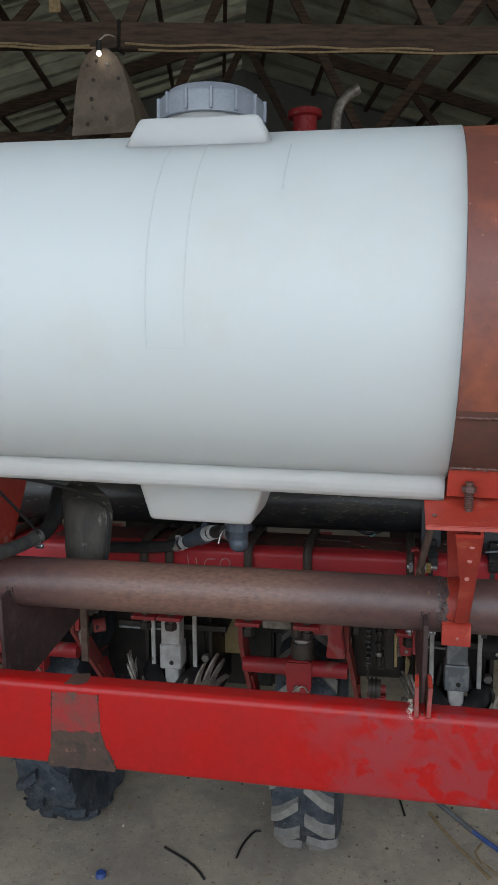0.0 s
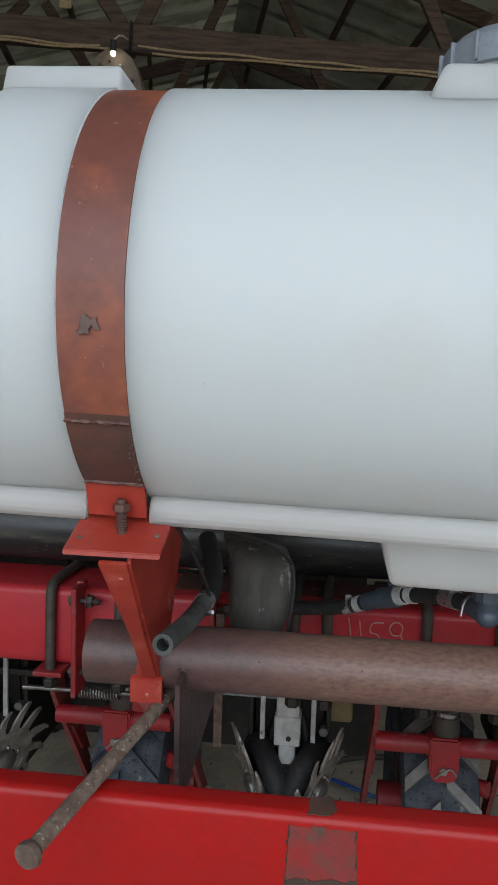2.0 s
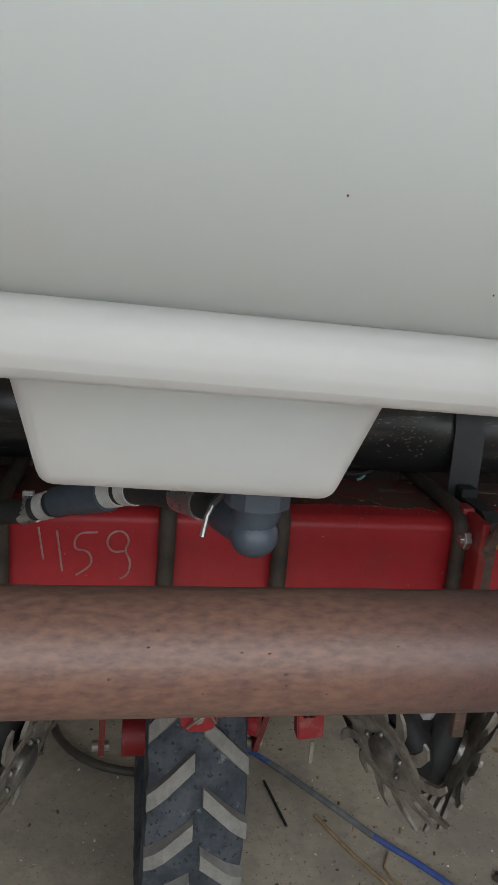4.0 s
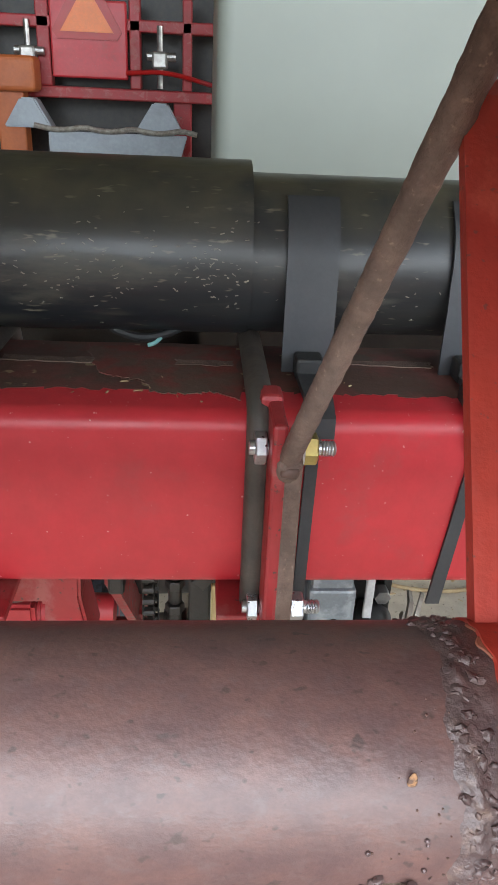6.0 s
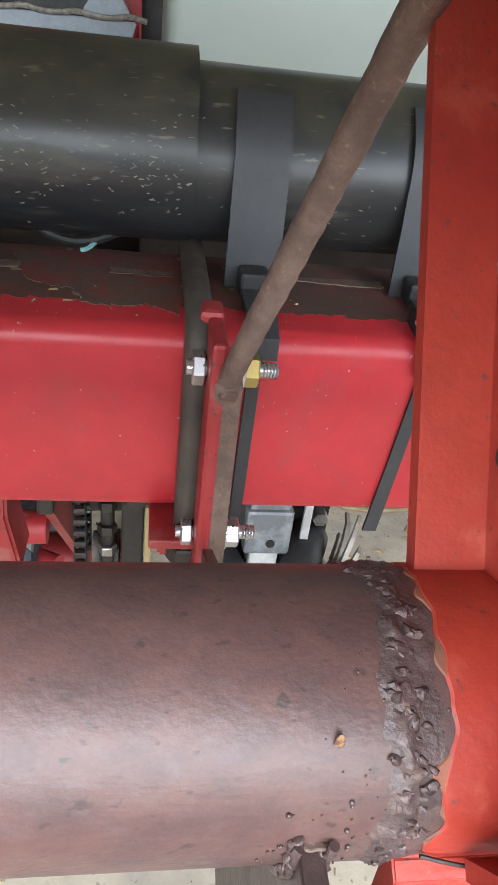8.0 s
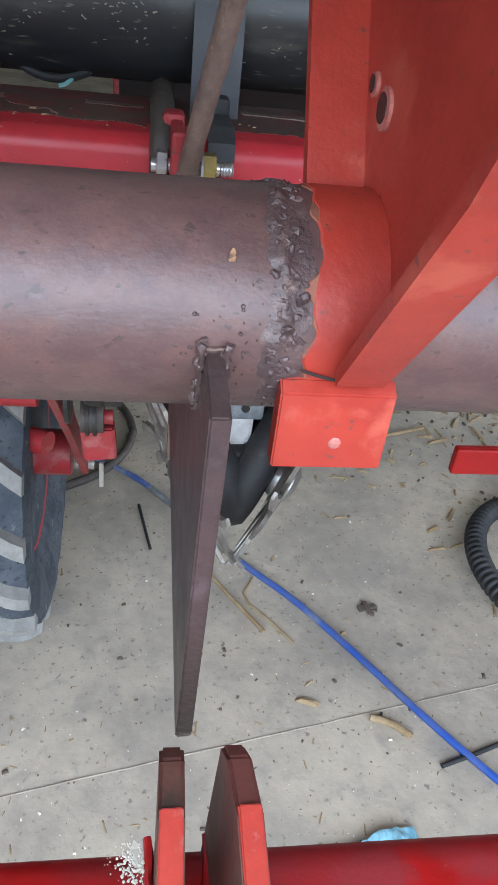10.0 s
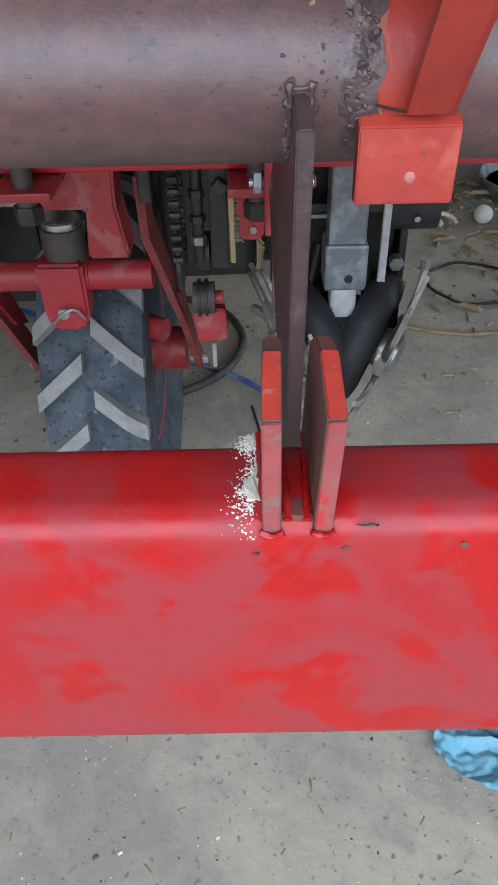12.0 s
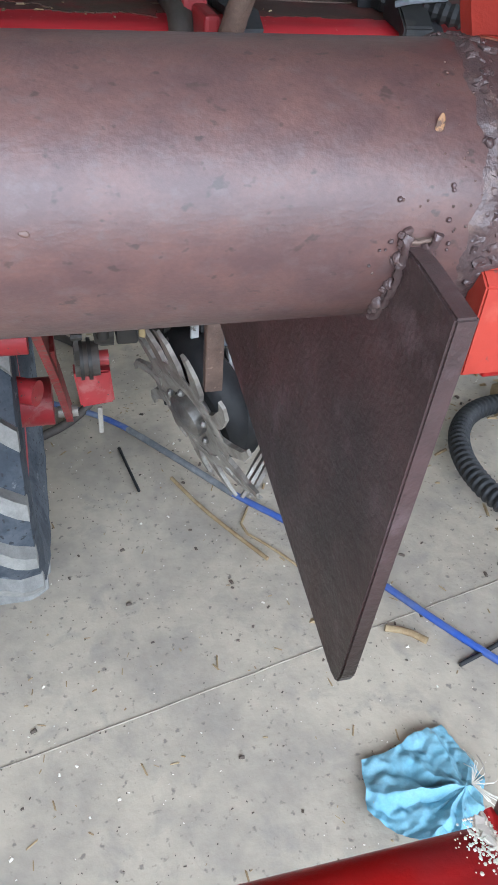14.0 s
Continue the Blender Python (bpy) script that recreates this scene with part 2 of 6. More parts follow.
def settled_dust(m, low, high, dust, strength):
    """Olive field dust lying on the upper side of a pipe, thinning out downwards in streaks."""
    nt = m.node_tree
    n, l = nt.nodes, nt.links
    coord, xyz, height, streak, amount, blend = (n.new("ShaderNode" + k) for k in ("TexCoord", "SeparateXYZ", "MapRange", "TexNoise", "Math", "Mix"))
    l.new(coord.outputs["Object"], xyz.inputs[0])
    l.new(xyz.outputs["Z"], height.inputs["Value"])
    height.inputs["From Min"].default_value, height.inputs["From Max"].default_value = low, high
    streak.inputs["Scale"].default_value, streak.inputs["Detail"].default_value = 24.0, 6.0
    l.new(coord.outputs["Object"], streak.inputs["Vector"])
    amount.operation = "MULTIPLY"
    l.new(height.outputs["Result"], amount.inputs[0])
    spread = n.new("ShaderNodeMapRange")
    spread.inputs["From Min"].default_value, spread.inputs["From Max"].default_value, spread.inputs["To Max"].default_value = 0.3, 0.65, strength
    l.new(streak.outputs["Fac"], spread.inputs["Value"])
    l.new(spread.outputs["Result"], amount.inputs[1])
    bsdf = n["Principled BSDF"]
    base = bsdf.inputs["Base Color"].links[0].from_socket
    blend.data_type = "RGBA"
    l.new(amount.outputs[0], blend.inputs[0])
    l.new(base, blend.inputs[6])
    blend.inputs[7].default_value = rgb(dust)
    l.new(blend.outputs[2], bsdf.inputs["Base Color"])


settled_dust(BLACK_PIPE, 1.175, 1.225, (0.085, 0.075, 0.048), 0.9)
BLACK = material("black_rubber", (0.015, 0.015, 0.016), (0.032, 0.031, 0.03), rough=0.62, scale=20, amount=0.6, bump=0.15, spots=(0.07, 0.064, 0.055), spot_scale=22, spot_size=0.6, spot_soft=0.12)
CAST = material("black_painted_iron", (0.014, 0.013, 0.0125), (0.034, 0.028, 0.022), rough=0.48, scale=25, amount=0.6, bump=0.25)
DUSTY_BOOT = material("dust_covered_rubber", (0.085, 0.078, 0.064), (0.05, 0.047, 0.04), rough=0.75, scale=22, amount=0.8, bump=0.3, bump_scale=140, spots=(0.3, 0.285, 0.24), spot_scale=26, spot_size=0.585, spot_soft=0.09, stretch=(1.3, 1.3, 0.5))
TYRE = material("muddy_tyre_rubber", (0.042, 0.052, 0.066), (0.09, 0.1, 0.115), rough=0.8, scale=16, amount=0.85, bump=0.35, bump_scale=80, spots=(0.2, 0.21, 0.215), spot_scale=30, spot_size=0.62, spot_soft=0.08, flecks=(0.025, 0.028, 0.032), fleck_scale=110, fleck_size=0.6, fleck_soft=0.08)
LUG = material("worn_lug_faces", (0.33, 0.315, 0.285), (0.25, 0.24, 0.22), rough=0.85, scale=40, amount=0.7, bump=0.25)
STEEL = material("scratched_steel", (0.42, 0.41, 0.39), (0.28, 0.26, 0.24), rough=0.38, metal=0.85, scale=30, amount=0.7, bump=0.2)
ZINC = material("zinc_plated", (0.62, 0.62, 0.62), (0.5, 0.5, 0.52), rough=0.3, metal=0.9, scale=40, amount=0.5, bump=0.05)
BRASS = material("yellow_zinc", (0.55, 0.42, 0.14), (0.45, 0.35, 0.13), rough=0.35, metal=0.8, scale=40, amount=0.5, bump=0.05)
GALV = material("galvanised_casting", (0.33, 0.355, 0.375), (0.2, 0.22, 0.24), rough=0.45, metal=0.4, scale=28, amount=0.9, bump=0.25)
SHEET = material("grey_sheet_metal", (0.34, 0.37, 0.4), (0.27, 0.29, 0.31), rough=0.5, metal=0.3, scale=5, amount=0.6, bump=0.05)
TIP = material("bright_red_lead", (0.5, 0.05, 0.028), (0.42, 0.038, 0.025), rough=0.45, scale=60, amount=0.6, bump=0.1, spots=(0.45, 0.14, 0.1), spot_scale=90, spot_size=0.58, spot_soft=0.08)
RUST.node_tree.nodes["Principled BSDF"].inputs["Specular IOR Level"].default_value = 0.5
JOINT = material("joint_dirt", (0.3, 0.255, 0.2), (0.42, 0.36, 0.28), rough=0.9, scale=20, amount=0.9, bump=0.2)
GRIME = material("red_brown_grime", (0.16, 0.054, 0.044), (0.1, 0.055, 0.042), rough=0.75, scale=18, amount=0.9, bump=0.2, spots=(0.085, 0.06, 0.045), spot_scale=14, spot_size=0.56, spot_soft=0.12, flecks=(0.3, 0.22, 0.13), fleck_scale=60, fleck_size=0.68)
DIRTY_RED = material("dirt_over_red", (0.13, 0.075, 0.055), (0.2, 0.05, 0.04), rough=0.8, scale=26, amount=0.9, bump=0.2)
SPLICE_RED = material("scuffed_red_over_steel", (0.32, 0.022, 0.022), (0.2, 0.045, 0.036), rough=0.55, scale=20, amount=0.85, bump=0.15, bump_scale=160, spots=(0.13, 0.07, 0.052), spot_scale=26, spot_size=0.58, spot_soft=0.12)
SPLICE = material("scorched_bare_steel", (0.058, 0.037, 0.028), (0.095, 0.05, 0.035), rough=0.6, scale=22, amount=0.8, bump=0.45, bump_scale=110, spots=(0.04, 0.028, 0.022), spot_scale=40, spot_size=0.5, spot_soft=0.12, flecks=(0.17, 0.09, 0.06), fleck_scale=90, fleck_size=0.68)
LUG_EDGE = material("brown_cut_edge", (0.15, 0.085, 0.06), (0.17, 0.055, 0.043), rough=0.55, scale=30, amount=0.8, bump=0.2, spots=(0.075, 0.05, 0.036), spot_scale=50, spot_size=0.52, spot_soft=0.12)
WHITE_PAINT = material("scuffed_white_paint", (0.62, 0.62, 0.6), (0.45, 0.44, 0.42), rough=0.5, scale=30, amount=0.7, bump=0.15, spots=(0.14, 0.12, 0.1), spot_scale=45, spot_size=0.68)
FINGER = material("worn_finger_steel", (0.4, 0.37, 0.32), (0.24, 0.21, 0.18), rough=0.5, metal=0.35, scale=30, amount=0.8, bump=0.2)
TAN = material("tan_seed_plastic", (0.48, 0.37, 0.17), (0.38, 0.29, 0.15), rough=0.6, scale=14, amount=0.6, bump=0.1)
CONCRETE = material("stained_concrete", (0.54, 0.46, 0.35), (0.4, 0.345, 0.275), rough=0.82, scale=3.1, amount=0.85, bump=0.3, bump_scale=90, spots=(0.33, 0.29, 0.24), spot_scale=13, spot_size=0.53, spot_soft=0.2, distort=0.4, flecks=(0.24, 0.205, 0.165), fleck_scale=70, fleck_size=0.63, fleck_soft=0.1)
WOOD = material("old_brown_timber", (0.12, 0.075, 0.05), (0.065, 0.042, 0.03), rough=0.85, scale=4, amount=0.8, bump=0.3, stretch=(1, 8, 8))
ROOF = material("weathered_roof_sheet", (0.34, 0.34, 0.27), (0.26, 0.26, 0.21), rough=0.6, scale=1.5, amount=0.7, bump=0.1, spots=(0.2, 0.17, 0.12), spot_scale=3, spot_size=0.56, spot_soft=0.15)
TIN = material("dull_wall_tin", (0.2, 0.2, 0.18), (0.15, 0.15, 0.135), rough=0.7, scale=1.3, amount=0.6, bump=0.1)
RED_DUSTY = material("dusty_faded_red", (0.31, 0.065, 0.058), (0.27, 0.04, 0.038), rough=0.7, scale=14, amount=0.7, bump=0.15, spots=(0.42, 0.02, 0.02), spot_scale=60, spot_size=0.58, spot_soft=0.05, flecks=(0.2, 0.11, 0.085), fleck_scale=110, fleck_size=0.56, fleck_soft=0.12)
STRAP_DARK = material("scorched_strap", (0.1, 0.052, 0.042), (0.14, 0.058, 0.042), rough=0.5, scale=14, amount=0.8, bump=0.2)
ROD_DARK = material("dark_brown_steel", (0.095, 0.075, 0.06), (0.06, 0.05, 0.042), rough=0.6, scale=24, amount=0.7, bump=0.25)
WELD = material("weld_metal", (0.125, 0.08, 0.073), (0.085, 0.056, 0.053), rough=0.42, metal=0.1, scale=50, amount=0.8, bump=0.3, bump_scale=260, spots=(0.17, 0.115, 0.095), spot_scale=90, spot_size=0.56, spot_soft=0.1)
SCAR = material("orange_rust", (0.34, 0.18, 0.085), (0.12, 0.07, 0.05), rough=0.7, scale=260, amount=1.0, bump=0.2)
RIM = material("rust_orange_primer", (0.3, 0.105, 0.06), (0.2, 0.085, 0.055), rough=0.6, scale=60, amount=0.8, bump=0.15, spots=(0.13, 0.075, 0.06), spot_scale=120, spot_size=0.55)
PINK = material("pale_red_edge", (0.5, 0.2, 0.16), (0.42, 0.13, 0.1), rough=0.6, scale=40, amount=0.6, bump=0.1)
CHALK_FAINT = material("rubbed_chalk", (0.52, 0.28, 0.26), (0.6, 0.4, 0.37), rough=0.9, scale=90, amount=0.8, bump=0.1)
CHALK = material("chalky_white", (0.84, 0.78, 0.67), (0.72, 0.66, 0.55), rough=0.9, scale=60, amount=0.5, bump=0.1)
DUST = material("brown_dirt", (0.1, 0.075, 0.055), (0.15, 0.11, 0.085), rough=0.9, scale=20, amount=0.8, bump=0.2)
BLACK_STRAP = material("dull_black_strap", (0.035, 0.037, 0.042), (0.05, 0.05, 0.052), rough=0.5, scale=30, amount=0.6, bump=0.05)
TEAL = material("pale_teal_plastic", (0.25, 0.5, 0.48), rough=0.5, scale=30, amount=0.3, bump=0)
HOSE = material("worn_grey_hose", (0.05, 0.052, 0.05), (0.1, 0.1, 0.09), rough=0.6, scale=28, amount=0.8, bump=0.15)
POLY_WINDOW = material("thin_walled_polyethylene", (0.57, 0.6, 0.595), (0.58, 0.6, 0.585), rough=0.5, scale=3, amount=0.4, bump=0, rough_var=0.02, grain_depth=0.01)
POLY_OLD = material("aged_white_plastic", (0.29, 0.31, 0.268), (0.255, 0.272, 0.235), rough=0.5, scale=0.8, amount=0.5, bump=0, rough_var=0.02, grain_depth=0.03)
HOSE_GREY = material("mottled_grey_rubber", (0.16, 0.165, 0.17), (0.24, 0.24, 0.24), rough=0.7, scale=30, amount=0.8, bump=0.1)
BLUE_HOSE = material("bright_blue_rubber", (0.03, 0.095, 0.42), (0.1, 0.14, 0.3), rough=0.45, scale=9, amount=0.7, bump=0.1, spots=(0.26, 0.29, 0.34), spot_scale=5, spot_size=0.55, spot_soft=0.12)
SCUFF = material("pale_scuffed_plastic", (0.3, 0.265, 0.2), (0.16, 0.145, 0.12), rough=0.7, scale=90, amount=0.9, bump=0.1)
STRAW = material("dry_straw", (0.42, 0.31, 0.17), (0.3, 0.2, 0.1), rough=0.85, scale=40, amount=0.7, bump=0.2)
RAG = material("pale_blue_cloth", (0.2, 0.45, 0.56), (0.27, 0.49, 0.57), rough=0.9, scale=25, amount=0.6, bump=0.4, bump_scale=500, spots=(0.36, 0.38, 0.33), spot_scale=16, spot_size=0.64)
ORANGE = material("orange_reflector", (0.9, 0.2, 0.02), rough=0.4, scale=8, amount=0.3, bump=0)
ORANGE_PAINT = material("orange_paint", (0.5, 0.13, 0.03), (0.4, 0.1, 0.03), rough=0.5, scale=6, amount=0.5, bump=0.05)
HOOD = material("rusty_sheet", (0.25, 0.195, 0.145), (0.17, 0.13, 0.095), rough=0.62, scale=5, amount=0.8, bump=0.15, spots=(0.12, 0.085, 0.06), spot_scale=14, spot_size=0.6, spot_soft=0.1)
GLOW = bpy.data.materials.new("lit_bulb")
GLOW.use_nodes = True
GLOW.node_tree.nodes["Principled BSDF"].inputs["Emission Color"].default_value = (1.0, 0.86, 0.62, 1.0)
GLOW.node_tree.nodes["Principled BSDF"].inputs["Emission Strength"].default_value = 14.0



# ---- mesh helpers ----
def part(name, bm, mat, parent=None, label="", smooth=False):
    """Links a bmesh as one mesh object, under a thing or a part where one is given."""
    me = bpy.data.meshes.new(name)
    bmesh.ops.recalc_face_normals(bm, faces=bm.faces)
    bm.to_mesh(me)
    bm.free()
    me.materials.append(mat)
    if smooth:
        for p in me.polygons:
            p.use_smooth = True
        me.set_sharp_from_angle(angle=radians(38))
    ob = new(name, me)
    if parent is not None:
        ob.parent = parent
    return tagged(ob, label)


def thing(name, label, category, group="", at=(0, 0, 0)):
    ob = new(name)
    ob.location = at
    ob.empty_display_size = 0.05
    return tagged(ob, label, category, group)


def add(bm, other):
    """Joins a second bmesh into the first."""
    me = bpy.data.meshes.new("joined")
    other.to_mesh(me)
    other.free()
    bm.from_mesh(me)
    bpy.data.meshes.remove(me)
    return bm


def box(x0, x1, y0, y1, z0, z1, bevel=0.0, segments=2, turn=None):
    bm = bmesh.new()
    bmesh.ops.create_cube(bm, size=1.0)
    bmesh.ops.scale(bm, vec=(x1 - x0, y1 - y0, z1 - z0), verts=bm.verts)
    if bevel:
        bmesh.ops.bevel(bm, geom=bm.edges[:], offset=bevel, segments=segments, affect="EDGES", profile=0.5)
    if turn is not None:
        bmesh.ops.transform(bm, matrix=turn, verts=bm.verts)
    bmesh.ops.translate(bm, vec=((x0 + x1) / 2, (y0 + y1) / 2, (z0 + z1) / 2), verts=bm.verts)
    return bm


def prism(outline, a0, a1, axis="x", bevel=0.0):
    """A flat plate with the given outline, extruded along an axis: outline in (y, z), (x, z) or (x, y)."""
    bm = bmesh.new()

    def place(u, v, a):
        return {"x": (a, u, v), "y": (u, a, v), "z": (u, v, a)}[axis]

    low = [bm.verts.new(place(u, v, a0)) for u, v in outline]
    high = [bm.verts.new(place(u, v, a1)) for u, v in outline]
    bm.faces.new(low)
    bm.faces.new(high)
    k = len(outline)
    for i in range(k):
        bm.faces.new((low[i], low[(i + 1) % k], high[(i + 1) % k], high[i]))
    if bevel:
        bmesh.ops.recalc_face_normals(bm, faces=bm.faces)
        bmesh.ops.bevel(bm, geom=bm.edges[:], offset=bevel, segments=2, affect="EDGES")
    return bm


def tube(points, r, sides=14, closed=False, cap=True, inner=0.0, smooth_path=0):
    """A round bar or hose along points; r may be a list; inner makes it hollow."""
    pts = [Vector(p) for p in points]
    for _ in range(smooth_path):
        out = [pts[0]]
        for a, b in zip(pts, pts[1:]):
            out += [a.lerp(b, 0.25), a.lerp(b, 0.75)]
        pts = out + [pts[-1]]
    radii = r if isinstance(r, (list, tuple)) else [r] * len(pts)
    if len(radii) != len(pts):
        radii = [radii[min(len(radii) - 1, int(i * len(radii) / len(pts)))] for i in range(len(pts))]
    bm = bmesh.new()
    rings, up = [], None
    k = len(pts)
    for i, p in enumerate(pts):
        a = pts[(i - 1) % k] if closed or i else p
        b = pts[(i + 1) % k] if closed or i < k - 1 else p
        d = (b - a).normalized()
        if up is None:
            up = d.orthogonal().normalized()
        up = (up - d * up.dot(d)).normalized()
        side = d.cross(up)
        rings.append([bm.verts.new(p + radii[i] * (math.cos(q) * up + math.sin(q) * side)) for q in (2 * math.pi * j / sides for j in range(sides))])
        if inner and i in (0, k - 1):
            rings[-1:] = [rings[-1]]
    for i in range(k if closed else k - 1):
        ra, rb = rings[i], rings[(i + 1) % k]
        for j in range(sides):
            bm.faces.new((ra[j], ra[(j + 1) % sides], rb[(j + 1) % sides], rb[j]))
    if cap and not closed:
        for ring, p, q in ((rings[0], pts[0], pts[1]), (rings[-1], pts[-1], pts[-2])):
            if inner:
                d = (q - p).normalized()
                rim = [bm.verts.new(p + (v.co - p) * inner) for v in ring]
                deep = [bm.verts.new(v.co + d * radii[0] * 2.5) for v in rim]
                for j in range(sides):
                    h = (j + 1) % sides
                    bm.faces.new((ring[j], ring[h], rim[h], rim[j]))
                    bm.faces.new((rim[j], rim[h], deep[h], deep[j]))
                bm.faces.new(deep)
            else:
                bm.faces.new(ring)
    return bm


def ball(c, r, stretch=(1, 1, 1), u=16, v=10):
    bm = bmesh.new()
    bmesh.ops.create_uvsphere(bm, u_segments=u, v_segments=v, radius=r)
    bmesh.ops.scale(bm, vec=stretch, verts=bm.verts)
    bmesh.ops.translate(bm, vec=c, verts=bm.verts)
    return bm


def lathe(profile, centre, axis="z", sides=40):
    """Turns (radius, height) pairs round an axis through centre."""
    bm = bmesh.new()
    rings = []
    for r, h in profile:
        ring = []
        for j in range(sides):
            q = 2 * math.pi * j / sides
            u, v = r * math.cos(q), r * math.sin(q)
            p = {"z": (u, v, h), "x": (h, u, v), "y": (u, h, v)}[axis]
            ring.append(bm.verts.new(Vector(centre) + Vector(p)))
        rings.append(ring)
    for a, b in zip(rings, rings[1:]):
        for j in range(sides):
            bm.faces.new((a[j], a[(j + 1) % sides], b[(j + 1) % sides], b[j]))
    if profile[0][0] > 1e-5:
        bm.faces.new(rings[0])
    if profile[-1][0] > 1e-5:
        bm.faces.new(rings[-1])
    bmesh.ops.remove_doubles(bm, verts=bm.verts, dist=1e-6)
    return bm


def hexagon(c, r, h, axis="x"):
    """A hex bolt head or nut."""
    bm = lathe([(r * 0.93, -h / 2), (r, -h / 2 + h * 0.12), (r, h / 2 - h * 0.12), (r * 0.9, h / 2)], c, axis, 6)
    return bm


def rough_up(bm, amount, scale, seed=0.0):
    """Presses worn unevenness into a mesh."""
    for v in bm.verts:
        v.co += amount * noise.noise_vector(v.co * scale + Vector((seed, seed, seed)))
    return bm


# ---- the shed ----
bm = box(-16, 16, -16, 20, -0.15, 0.0)
tagged(part("floor", bm, CONCRETE, label="stained grey concrete floor of the farm shed"), category="floor", kind="structure")

EAVE, RIDGE, MID = 3.94, 6.4, -1.0
before_shed = set(bpy.data.objects)


def roof_slope(name, x0, x1):
    bm = bmesh.new()
    n_across, z0, z1 = 110, EAVE + 0.25, RIDGE + 0.25
    rows = []
    for i in range(2):
        x, z = (x0, z0) if i == 0 else (x1, z1)
        rows.append([bm.verts.new((x, -3.6 + 16.6 * j / n_across, z + 0.02 * math.sin(j * math.pi / 2))) for j in range(n_across + 1)])
    for j in range(n_across):
        bm.faces.new((rows[0][j], rows[0][j + 1], rows[1][j + 1], rows[1][j]))
    bmesh.ops.solidify(bm, geom=bm.faces[:], thickness=0.01)
    ob = part(name, bm, ROOF, label="weathered pale corrugated roof sheets")
    return tagged(ob, category="roof", kind="structure")


roof_slope("ceiling_left", -9.0, MID)
roof_slope("ceiling_right", 7.5, MID)
tagged(part("wall_north", box(-9, 7.5, 12.9, 13.0, 0, 6.7), TIN, label="dull sheet-metal end wall"), category="wall", kind="structure")
tagged(part("wall_west", box(-9.1, -9.0, -3.6, 13, 0, 4.2), TIN, label="dull sheet-metal side wall"), category="wall", kind="structure")
tagged(part("wall_east_back", box(7.5, 7.6, 5.5, 13, 0, 4.2), TIN, label="dull sheet-metal side wall"), category="wall", kind="structure")
tagged(part("wall_east_front", box(7.5, 7.6, -3.6, 0.5, 0, 4.2), TIN, label="dull sheet-metal side wall"), category="wall", kind="structure")


def roof_truss(y):
    t = thing("roof_truss", "dark old timber roof truss with bracing boards", "truss", "roof trusses", (0, y, 0))
    part("bottom_chord", box(-9, 7.5, -0.03, 0.03, EAVE - 0.1, EAVE + 0.1, 0.006), WOOD, t)
    for x0 in (-9.0, 7.5):
        d = Vector((MID - x0, 0, RIDGE - EAVE))
        rot = Matrix.Rotation(-math.atan2(d.z, d.x), 4, "Y")
        bm = box(-d.length / 2, d.length / 2, -0.03, 0.03, -0.09, 0.09, 0.006)
        bmesh.ops.transform(bm, matrix=Matrix.Translation(((x0 + MID) / 2, 0, (EAVE + RIDGE) / 2 + 0.08)) @ rot, verts=bm.verts)
        part("rafter", bm, WOOD, t)
    for k, (xa, za, xb, zb) in enumerate(((-5, EAVE, -3.5, 5.5), (-3.3, 5.5, -2.2, EAVE), (-2.2, EAVE, MID, RIDGE), (MID, RIDGE, 0.3, EAVE), (0.3, EAVE, 1.7, 5.6), (1.7, 5.6, 3.0, EAVE), (3.0, EAVE, 4.2, 4.9))):
        d = Vector((xb - xa, 0, zb - za))
        bm = box(-d.length / 2, d.length / 2, -0.022, 0.022, -0.055, 0.055, 0.005)
        bmesh.ops.transform(bm, matrix=Matrix.Translation(((xa + xb) / 2, 0.055, (za + zb) / 2)) @ Matrix.Rotation(-math.atan2(d.z, d.x), 4, "Y"), verts=bm.verts)
        part("brace", bm, WOOD, t)
    return t


for y in (4.7, 7.6, 10.9):
    roof_truss(y)


def purlin(side, f):
    x0 = -9.0 if side < 0 else 7.5
    x, z = x0 + (MID - x0) * f, EAVE + (RIDGE - EAVE) * f + 0.2
    ob = part("purlin", box(x - 0.03, x + 0.03, -3.6, 12.8, z - 0.05, z + 0.03, 0.004), WOOD, label="dark timber roof purlin")
    return tagged(ob, category="purlin", group="roof purlins")


for side in (-1, 1):
    for i in range(9):
        purlin(side, 0.04 + 0.115 * i)


# the shed stands 13 degrees askew to the planter
SHED = Matrix.Translation((-1.2, 4.7, 0)) @ Matrix.Rotation(radians(13.3), 4, "Z") @ Matrix.Translation((1.2, -4.7, 0))
for ob in set(bpy.data.objects) - before_shed:
    if ob.parent is None:
        ob.matrix_basis = SHED @ ob.matrix_basis

def ragged(points, steps, amount, seed):
    """Breaks the straight sides of an outline into an uneven edge."""
    r = random.Random(seed)
    out = []
    for p, q in zip(points, points[1:] + points[:1]):
        for k in range(steps):
            f = k / steps
            out.append((p[0] + (q[0] - p[0]) * f + r.uniform(-amount, amount), p[1] + (q[1] - p[1]) * f + r.uniform(-amount, amount)))
    return out


# ---- the red hitch beam ----
beam = thing("hitch_beam", "glossy red rectangular steel beam with a bare welded patch", "steel beam")
part("tube", box(-2.4, 1.4, -0.1815, -0.134, 0.8395, 0.986, 0.0125, 5), RED, beam, smooth=True)


